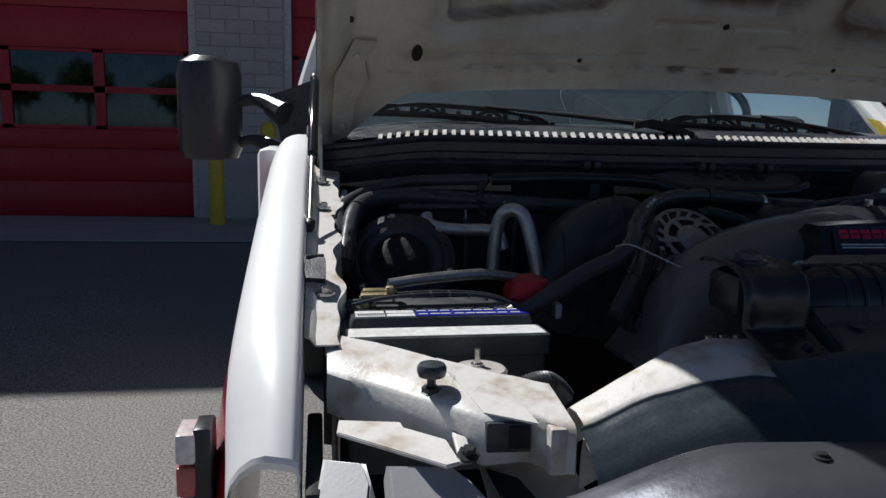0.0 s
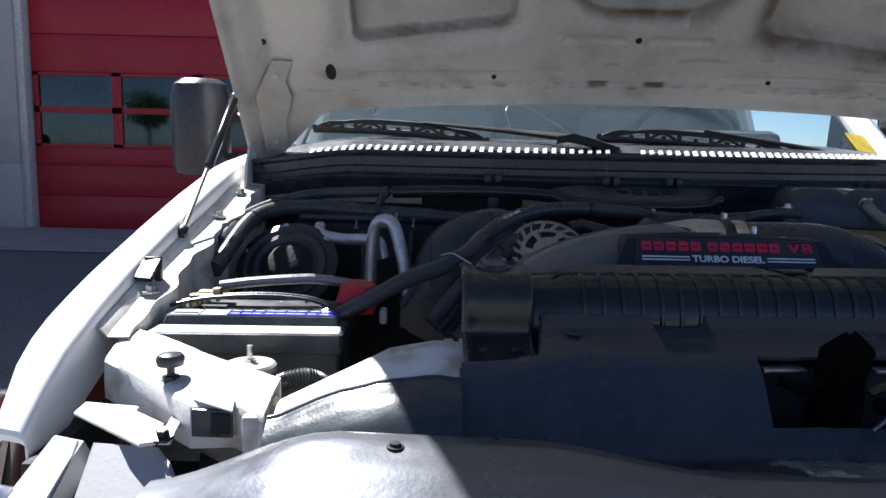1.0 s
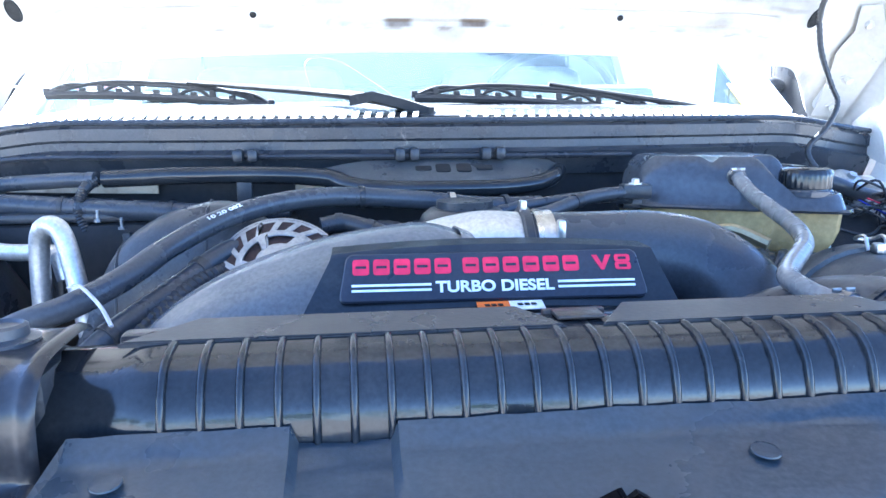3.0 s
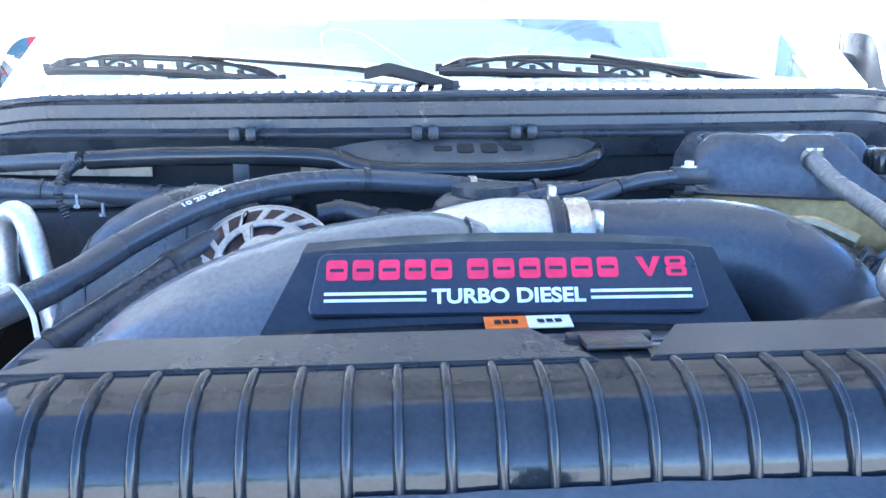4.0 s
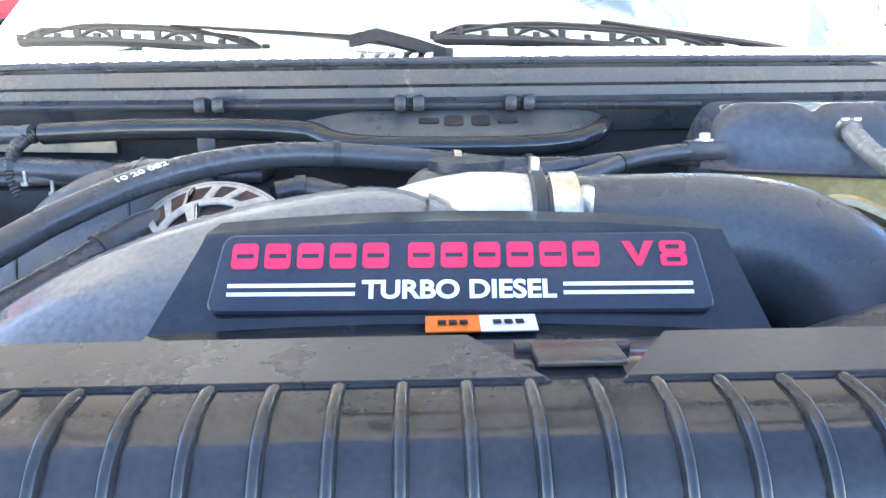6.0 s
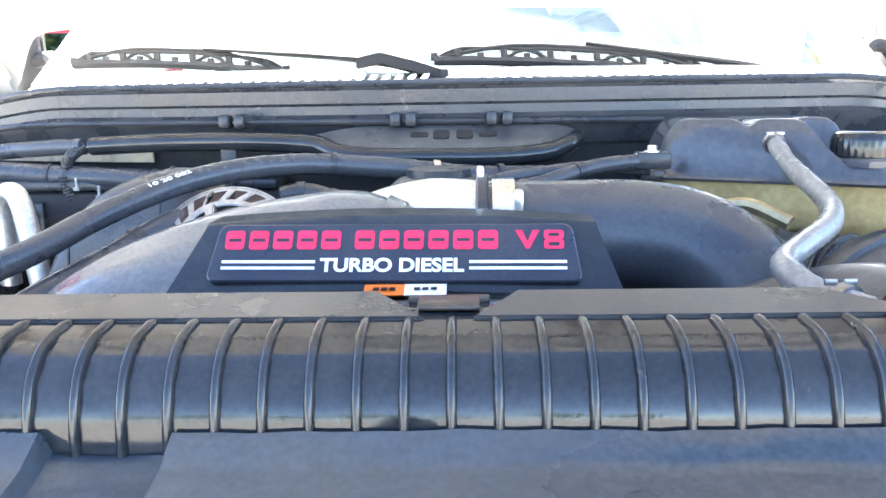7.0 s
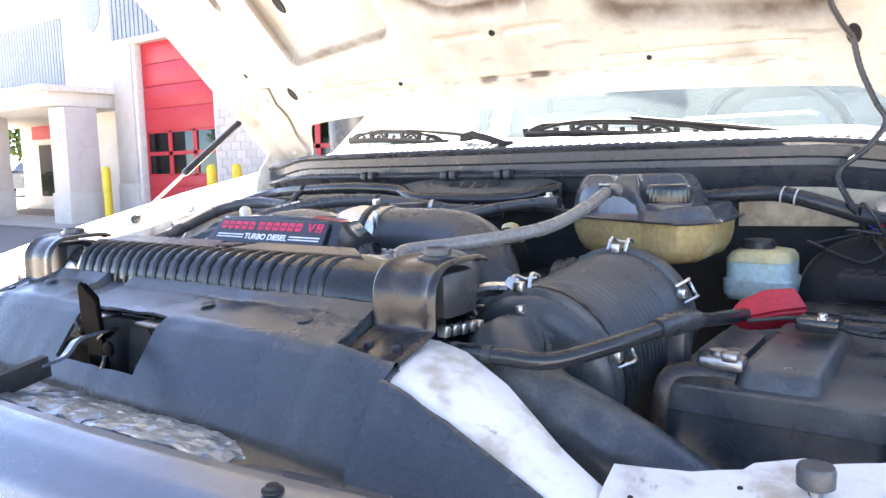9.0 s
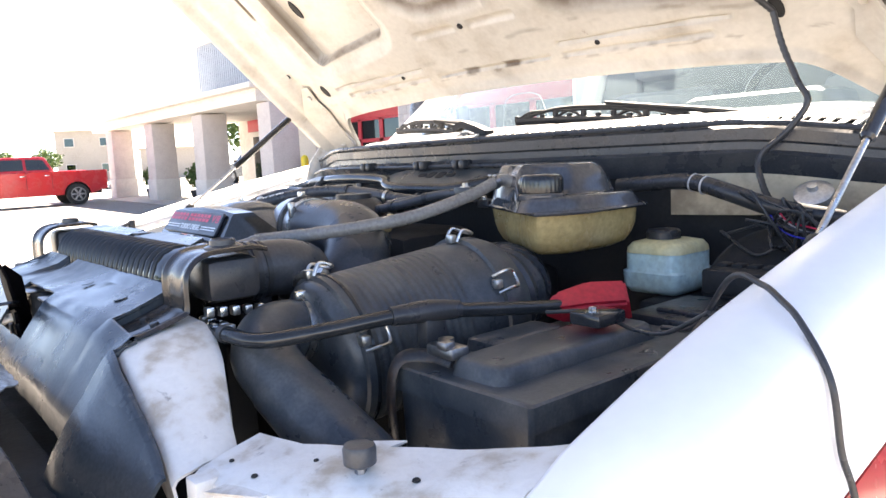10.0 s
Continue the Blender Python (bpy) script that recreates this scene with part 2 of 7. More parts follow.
M_LENSRED = mat("red_lens", (0.55, 0.12, 0.12), 0.1, scale=10, fine=60, bump=0.0, coat=0.5)


def glass(name, color=(0.92, 0.96, 0.95), rough=0.0, veil=0.0):
    m = bpy.data.materials.new(name)
    m.use_nodes = True
    nt = m.node_tree
    n, l = nt.nodes, nt.links
    n.remove(n["Principled BSDF"])
    tr, gl, mx, fr = n.new("ShaderNodeBsdfTransparent"), n.new("ShaderNodeBsdfGlossy"), n.new("ShaderNodeMixShader"), n.new("ShaderNodeFresnel")
    tr.inputs[0].default_value = (*color, 1)
    gl.inputs["Roughness"].default_value = rough
    fr.inputs[0].default_value = 1.5
    l.new(fr.outputs[0], mx.inputs[0])
    l.new(tr.outputs[0], mx.inputs[1])
    l.new(gl.outputs[0], mx.inputs[2])
    # thin film of dust and haze; its teal also paints in glare and dash reflections
    df, m2 = n.new("ShaderNodeBsdfDiffuse"), n.new("ShaderNodeMixShader")
    nz, mr = n.new("ShaderNodeTexNoise"), n.new("ShaderNodeMapRange")
    nz.inputs["Scale"].default_value, nz.inputs["Detail"].default_value = 3.0, 6
    mr.inputs[3].default_value, mr.inputs[4].default_value = veil * 0.8, veil * 1.2
    df.inputs[0].default_value = (0.55, 0.74, 0.80, 1)
    l.new(nz.outputs[0], mr.inputs[0])
    l.new(mr.outputs[0], m2.inputs[0])
    l.new(mx.outputs[0], m2.inputs[1])
    l.new(df.outputs[0], m2.inputs[2])
    l.new(m2.outputs[0], n["Material Output"].inputs[0])
    return m


M_GLASS = glass("windshield_glass", (0.75, 0.86, 0.85), veil=0.072)

# ---------------------------------------------------------------- builders


def thing(name, at, label, category, group="", kind=""):
    ob = new(name)
    ob.empty_display_size = 0.05
    ob.location = at
    return tagged(ob, label, category, group, kind)


def part(name, bm, material, parent=None, label="", smooth=35):
    """Links a bmesh in world coordinates as one mesh object under a thing or under a part."""
    bmesh.ops.recalc_face_normals(bm, faces=bm.faces)
    for f in bm.faces:
        f.smooth = True
    lim = radians(smooth)
    for e in bm.edges:
        if len(e.link_faces) == 2 and e.calc_face_angle(0) > lim:
            e.smooth = False
    me = bpy.data.meshes.new(name)
    bm.to_mesh(me)
    bm.free()
    me.materials.append(material)
    ob = new(name, me)
    if parent:
        ob.parent = parent
        if parent.type == "EMPTY":
            ob.matrix_parent_inverse = Matrix.Translation(-parent.location)
    if label:
        ob["label"] = label
    return ob


def solid(name, bm, material, label, category, group="", kind=""):
    return tagged(part(name, bm, material), label, category, group, kind)


def box(bm, c, s, bevel=0.0, m=None, seg=2):
    r = bmesh.ops.create_cube(bm, size=1.0, matrix=Matrix.Diagonal((*s, 1)))
    vs = r["verts"]
    if bevel:
        es = list({e for v in vs for e in v.link_edges})
        r2 = bmesh.ops.bevel(bm, geom=es, offset=bevel, segments=seg, affect="EDGES", profile=0.5)
        vs = list({v for f in r2["faces"] for v in f.verts} | {v for v in vs if v.is_valid})
    mm = Matrix.Translation(c) @ (m or Matrix.Identity(4))
    bmesh.ops.transform(bm, matrix=mm, verts=vs)
    return vs


def rings(bm, loops, closed=True, cap=True):
    """Faces between successive loops of points."""
    rows = [[bm.verts.new(p) for p in lp] for lp in loops]
    n = len(rows[0])
    for a, b in zip(rows, rows[1:]):
        for i in range(n if closed else n - 1):
            j = (i + 1) % n
            bm.faces.new((a[i], a[j], b[j], b[i]))
    if cap and closed:
        bm.faces.new(rows[0][::-1])
        bm.faces.new(rows[-1])
    return rows


def frames(pts):
    """Directions along a line of points, with a sideways and an upward one that don't twist."""
    pts = [Vector(p) for p in pts]
    out, up = [], None
    for i, p in enumerate(pts):
        d = (pts[min(i + 1, len(pts) - 1)] - pts[max(i - 1, 0)]).normalized()
        if up is None:
            up = Vector((0, 0, 1)) if abs(d.z) < 0.9 else Vector((0, 1, 0))
        side = d.cross(up).normalized()
        up = side.cross(d).normalized()
        out.append((p, d, side, up))
    return out


def spline(pts, n=8):
    """A smooth line through the points."""
    p = [Vector(q) for q in pts]
    p = [p[0] * 2 - p[1]] + p + [p[-1] * 2 - p[-2]]
    out = []
    for i in range(1, len(p) - 2):
        a, b, c, d = p[i - 1], p[i], p[i + 1], p[i + 2]
        for k in range(n):
            t = k / n
            out.append(0.5 * (2 * b + (c - a) * t + (2 * a - 5 * b + 4 * c - d) * t * t + (3 * b - a - 3 * c + d) * t ** 3))
    out.append(p[-2])
    return out


def tube(bm, pts, r, seg=14, n=8, flat=1.0, rib=0.0, ribstep=2):
    """A tube along a smooth line; r: one radius or one for each given point."""
    line = spline(pts, n) if n > 1 else [Vector(p) for p in pts]
    loops = []
    for i, (p, d, s, u) in enumerate(frames(line)):
        if isinstance(r, (int, float)):
            rr = r
        else:
            f = i / max(n, 1)
            k = min(int(f), len(r) - 2)
            rr = r[k] + (r[k + 1] - r[k]) * (f - k)
        if rib and (i // ribstep) % 2:
            rr += rib
        loops.append([p + s * math.cos(a) * rr + u * math.sin(a) * rr * flat for a in (2 * math.pi * j / seg for j in range(seg))])
    rings(bm, loops)


def lathe(bm, a, d, prof, seg=28, cap=True):
    """A turned body: prof gives (distance along d from a, radius)."""
    a, d = Vector(a), Vector(d).normalized()
    s = d.cross(Vector((0, 0, 1)) if abs(d.z) < 0.9 else Vector((0, 1, 0))).normalized()
    u = s.cross(d)
    rings(bm, [[a + d * h + (s * math.cos(2 * math.pi * j / seg) + u * math.sin(2 * math.pi * j / seg)) * max(r, 1e-5) for j in range(seg)] for h, r in prof], cap=cap)


def plate(bm, poly, thick, bevel=0.0):
    """A sheet with the outline poly (3D points, in order), thickened along its normal's reverse."""
    vs = [bm.verts.new(p) for p in poly]
    f = bm.faces.new(vs)
    f.normal_update()
    nrm = f.normal.copy()
    r = bmesh.ops.extrude_face_region(bm, geom=[f])
    vv = [g for g in r["geom"] if isinstance(g, bmesh.types.BMVert)]
    bmesh.ops.translate(bm, vec=nrm * -thick, verts=vv)
    if bevel:
        es = [e for e in bm.edges if any(v in vs for v in e.verts) and e.is_valid and all(v in vs for v in e.verts)]
        bmesh.ops.bevel(bm, geom=es, offset=bevel, segments=2, affect="EDGES")


def sheet(bm, fn, nu, nv, u0, u1, v0, v1):
    """A surface from fn(u, v)."""
    g = [[bm.verts.new(fn(u0 + (u1 - u0) * i / nu, v0 + (v1 - v0) * j / nv)) for i in range(nu + 1)] for j in range(nv + 1)]
    for j in range(nv):
        for i in range(nu):
            bm.faces.new((g[j][i], g[j][i + 1], g[j + 1][i + 1], g[j + 1][i]))
    return g


def thicken(bm, t):
    """Gives an open sheet a second side, t behind it, and edges between."""
    bmesh.ops.recalc_face_normals(bm, faces=bm.faces)
    bm.normal_update()
    faces, rim = list(bm.faces), [e for e in bm.edges if len(e.link_faces) == 1]
    twin = {v: bm.verts.new(v.co - v.normal * t) for v in list(bm.verts)}
    for e in rim:
        loop = e.link_faces[0].loops[0]
        while loop.edge is not e:
            loop = loop.link_loop_next
        a, b = loop.vert, loop.link_loop_next.vert
        bm.faces.new((b, a, twin[a], twin[b]))
    for f in faces:
        bm.faces.new([twin[v] for v in reversed(f.verts)])


def lerp(a, b, t):
    return a + (b - a) * t


def ramp_of(table):
    """A smooth function through (x, y) pairs."""
    def f(x):
        if x <= table[0][0]:
            return table[0][1]
        for (x0, y0), (x1, y1) in zip(table, table[1:]):
            if x <= x1:
                return y0 + (y1 - y0) * (x - x0) / (x1 - x0)
        return table[-1][1]
    return f


def smooth(a, b, x):
    t = min(1, max(0, (x - a) / (b - a)))
    return t * t * (3 - 2 * t)


def B():
    return bmesh.new()


def bolt(p, d, r, parent, material=None, name="bolt"):
    bm = B()
    lathe(bm, p, d, [(-0.002, r * 1.7), (0.0015, r * 1.7), (0.0018, r), (r * 1.1, r), (r * 1.3, r * 0.8)], 6 if r < 0.02 else 16)
    return part(name, bm, material or M_STEEL, parent)

# ---------------------------------------------------------------- ground and surroundings


def ground_z(x):
    return -0.008 * min(x + 2.0, 0.0) if x > -60 else 0.464


bm = B()
xs = [-400, -120, -60, -40, -20, -8, -2, 2, 10, 40, 120, 400]
ys = [-400, -100, -20, -5, 0, 5, 9, 30, 100, 400]
g = [[bm.verts.new((x, y, ground_z(x))) for x in xs] for y in ys]
for j in range(len(ys) - 1):
    for i in range(len(xs) - 1):
        bm.faces.new((g[j][i], g[j][i + 1], g[j + 1][i + 1], g[j + 1][i]))
solid("ground", bm, M_ASPHALT, "worn grey asphalt yard in front of the station", "asphalt", kind="structure")
bm = B()
g = [[bm.verts.new((x, y, ground_z(x) + 0.012)) for x in (-40, -20, -8, -2, 6, 14)] for y in (9.6, 12.0)]
for i in range(5):
    bm.faces.new((g[0][i], g[0][i + 1], g[1][i + 1], g[1][i]))
thicken(bm, 0.02)
solid("pavement", bm, M_CONC, "pale concrete apron along the garage doors", "pavement", kind="structure")

WALL_Y, TOP_Z = 12.0, 10.6
station = thing("fire_station", (-8, 12, 0), "block-built fire station with red sectional doors and pale trim", "building")
DOORS = [(-17.7, -14.25), (-12.45, -8.4), (-7.0, -2.7), (-1.4, 2.9)]
D_TOP = 4.95


def wall_piece(x0, x1, z0, z1, material, name="wall", y=WALL_Y, depth=0.35):
    b = B()
    box(b, ((x0 + x1) / 2, y + depth / 2, (z0 + z1) / 2), (x1 - x0, depth, z1 - z0), 0.015)
    return part(name, b, material, station)


edges = [-18.6] + [v for d in DOORS for v in d] + [4.1]
for k in range(0, len(edges), 2):
    wall_piece(edges[k], edges[k + 1], ground_z(edges[k]) + 1.05, D_TOP, M_BRICK)
    wall_piece(edges[k] - 0.02, edges[k + 1] + 0.02, 0, ground_z(edges[k]) + 1.05, M_BLOCKLIGHT, "plinth", WALL_Y - 0.04)
b = B()
n = 115
for k in range(n):
    x0 = -18.6 + 22.7 * k / n
    box(b, (x0 + 0.1, WALL_Y + 0.06, (D_TOP + TOP_Z) / 2 + 0.06), (0.15, 0.1, TOP_Z - D_TOP - 0.12))
box(b, (-7.25, WALL_Y + 0.25, (D_TOP + TOP_Z) / 2), (22.7, 0.3, TOP_Z - D_TOP))
part("cladding", b, M_METALCLAD, station)
b = B()
box(b, (-7.25, WALL_Y + 0.1, D_TOP + 0.06), (22.7, 0.3, 0.16), 0.02)
part("trim", b, M_TRIM, station)
b = B()
box(b, (-7.25, WALL_Y + 6, TOP_Z + 0.1), (23.2, 12.6, 0.22), 0.03)
part("roof", b, M_TRIM, station)
b = B()
box(b, (-7.25, WALL_Y + 11.8, TOP_Z / 2), (22.7, 0.3, TOP_Z))
part("rear_wall", b, M_BRICK, station)
for xx in (-18.45, 3.95):
    b = B()
    box(b, (xx, WALL_Y + 6.0, TOP_Z / 2), (0.3, 11.2, TOP_Z))
    part("side_wall", b, M_BRICK, station)
# tower with a pale shield, left of the doors
b = B()
box(b, (-20.3, WALL_Y + 3.0, 5.6), (3.35, 5.0, 11.2), 0.03)
part("tower", b, M_TRIM, station)
b = B()
plate(b, [(-20.7, WALL_Y + 0.47, 7.2), (-19.8, WALL_Y + 0.47, 7.2), (-19.8, WALL_Y + 0.47, 6.1), (-19.95, WALL_Y + 0.47, 5.8), (-20.25, WALL_Y + 0.47, 5.6), (-20.55, WALL_Y + 0.47, 5.8), (-20.7, WALL_Y + 0.47, 6.1)], -0.04)
part("shield", b, M_METALCLAD, station, "pale shield emblem on the tower")
b = B()
for k in range(40):
    box(b, (-22.05 - 0.19 * k, WALL_Y + 1.02, 5.1), (0.15, 0.1, 2.7))
box(b, (-25.8, WALL_Y + 1.15, 5.1), (7.7, 0.2, 2.8))
part("cladding", b, M_METALCLAD, station)
b = B()
box(b, (-25.8, WALL_Y + 1.15, 6.55), (8.0, 0.6, 0.2), 0.02)
part("coping", b, M_TRIM, station)

for k, (x0, x1) in enumerate(DOORS):
    zb = ground_z((x0 + x1) / 2)
    b = B()
    box(b, ((x0 + x1) / 2, WALL_Y + 0.32, D_TOP / 2 + 0.3), (x1 - x0, 0.04, D_TOP))
    gd = part("garage_door", b, M_DOORRED, station, "red sectional garage door with two rows of panes")
    for s, xx in ((1, x0), (-1, x1)):
        b = B()
        box(b, (xx + s * 0.06, WALL_Y + 0.2, D_TOP / 2), (0.12, 0.3, D_TOP), 0.01)
        part("jamb", b, M_TRIM, station)
    z = 0.02
    hs = [0.56, 0.5, 0.3, 0.6, 0.6, 0.6, 0.6, 0.6, 0.6]
    for r, h in enumerate(hs):
        if z > D_TOP:
            break
        if r in (3, 4):
            cw = (x1 - x0 - 0.3) / 3
            for c in range(3):
                xc = x0 + 0.15 + cw * (c + 0.5)
                b = B()
                for dx, dz, sx, sz in ((0, 0.025, cw, 0.05), (0, h - 0.025, cw, 0.05), (-cw / 2 + 0.04, h / 2, 0.08, h), (cw / 2 - 0.04, h / 2, 0.08, h)):
                    box(b, (xc + dx, WALL_Y + 0.27, z + dz), (sx - 0.002, 0.05, sz - 0.002))
                part("panel_frame", b, M_DOORRED, gd)
                b = B()
                box(b, (xc, WALL_Y + 0.285, z + h / 2), (cw - 0.16, 0.012, h - 0.1))
                part("pane", b, M_PANE, gd)
        else:
            b = B()
            box(b, ((x0 + x1) / 2, WALL_Y + 0.275, z + h / 2), (x1 - x0 - 0.26, 0.05, h - 0.012), 0.008)
            part("panel", b, M_DOORRED, gd)
        z += h

# entrance canopy on block pillars
for k, (xa, xb) in enumerate(((-19.2, -18.4), (-24.3, -23.4), (-29.3, -28.4), (-34.6, -33.7))):
    zz = ground_z(xa)
    b = B()
    box(b, ((xa + xb) / 2, 10.9, 1.6), (xb - xa, 0.9, 3.3), 0.02)
    p = part("pillar", b, M_BRICK, station)
    b = B()
    box(b, ((xa + xb) / 2, 10.9, zz + 0.35), (xb - xa + 0.08, 0.98, 1.0), 0.02)
    part("plinth", b, M_BLOCKLIGHT, p)
b = B()
box(b, (-27.4, 12.25, 3.48), (17.2, 4.0, 0.38), 0.03)
canopy = part("canopy", b, M_TRIM, station)
b = B()
box(b, (-27.4, 12.2, 3.74), (17.7, 4.5, 0.16), 0.02)
part("eave", b, M_TRIM, canopy)
b = B()
box(b, (-24.4, 14.6, 1.9), (9.6, 0.3, 3.6))
part("wall", b, M_TRIM, station)
b = B()
box(b, (-27.2, 14.4, 1.6), (1.5, 0.08, 2.4), 0.01)
ed = part("entrance_door", b, M_TRIM, station, "white framed glass entrance door")
b = B()
box(b, (-27.2, 14.34, 1.65), (0.9, 0.02, 1.9))
part("pane", b, M_GLASSDARK, ed)
b = B()
box(b, (-27.0, 14.42, 3.2), (2.4, 0.06, 0.75))
part("panel", b, M_DOORRED, station)

# bollards in pairs before the piers
for xx in (-17.9, -13.5, -12.6, -8.0, -7.3, -2.35, -1.6):
    zz = ground_z(xx)
    b = B()
    lathe(b, (xx, 11.2, zz), (0, 0, 1), [(0, 0.11), (1.42, 0.11), (1.48, 0.1), (1.53, 0.06), (1.545, 0.0)], 18)
    solid("bollard", b, M_YELLOW, "yellow painted steel bollard before the station wall", "bollard", "bollards")


def leafy(bm, c, r, n, size, rnd):
    """Many small leaf clumps scattered in an uneven crown."""
    for _ in range(n):
        d = Vector((rnd.gauss(0, 1), rnd.gauss(0, 1), rnd.gauss(0, 1))).normalized()
        k = rnd.random() ** 0.4
        p = Vector(c) + Vector((d.x * r[0], d.y * r[1], d.z * r[2])) * k * (0.8 + 0.35 * noise.noise(d * 2.3 + Vector(c)))
        a, t = Vector((rnd.gauss(0, 1), rnd.gauss(0, 1), rnd.gauss(0, 1))).normalized(), Vector((rnd.gauss(0, 1), rnd.gauss(0, 1), rnd.gauss(0, 1)))
        s = a.cross(t).normalized()
        w = size * (0.6 + 0.8 * rnd.random())
        v = [bm.verts.new(p + q) for q in (a * w, s * w * 0.6, -a * w, -s * w * 0.6)]
        bm.faces.new(v)


def tree(x, y, h, rr, seed, label):
    rnd = random.Random(seed)
    zz = ground_z(x)
    t = thing("tree", (x, y, zz), label, "tree", "trees")
    b = B()
    tube(b, [(x, y, zz), (x + 0.1, y, zz + h * 0.35), (x - 0.1, y + 0.1, zz + h * 0.8)], [h * 0.035, h * 0.024, h * 0.008], 8, 4)
    for k in range(5):
        a = k * 1.3
        tube(b, [(x, y, zz + h * (0.35 + 0.08 * k)), (x + math.cos(a) * rr * 0.5, y + math.sin(a) * rr * 0.5, zz + h * (0.5 + 0.08 * k))], [h * 0.012, h * 0.004], 6, 2)
    part("trunk", b, M_BARK, t)
    b = B()
    leafy(b, (x, y, zz + h * 0.66), (rr, rr, h * 0.36), 1500, 0.035 * h, rnd)
    part("crown", b, M_LEAF, t)


for x, y, h, r, s in ((8, -58, 8, 3.4, 1), (-1, -62, 6.5, 3, 2), (-9, -60, 8.5, 3.6, 3), (-17, -64, 7, 3.2, 4), (-25, -60, 8, 3.4, 9), (-34, -66, 7.5, 3.3, 10), (16, -63, 7, 3.2, 11), (-48, -60, 11, 4.6, 12), (-58, -56, 12, 5, 13), (-68, -62, 11, 4.8, 14), (-79, -58, 12.5, 5.2, 15), (-90, -62, 12, 5, 16), (-102, -60, 12, 5, 17), (26, 22, 9, 3.8, 5), (30, 14, 8, 3.4, 6), (23, 30, 10, 4, 7), (-52, 26, 6, 2.6, 8), (-76, 16.5, 3.6, 1.7, 18), (-88, 12, 4.5, 2.2, 19), (-96, 16, 4.2, 2.0, 20)):
    tree(x, y, h, r, s, "leafy green tree at the edge of the yard")


def shrub(x, y, seed):
    rnd = random.Random(seed)
    zz = ground_z(x)
    t = thing("potted_shrub", (x, y, zz), "flowering shrub in a dark pot beside a canopy pillar", "plant", "shrubs at the entrance")
    b = B()
    lathe(b, (x, y, zz), (0, 0, 1), [(0, 0.2), (0.35, 0.28), (0.38, 0.3), (0.4, 0.26)], 14)
    part("pot", b, M_BLACK, t)
    b = B()
    leafy(b, (x, y, zz + 0.9), (0.55, 0.5, 0.6), 380, 0.09, rnd)
    part("leaves", b, M_LEAF, t)


shrub(-32.4, 11.6, 31)
shrub(-27.2, 11.6, 32)


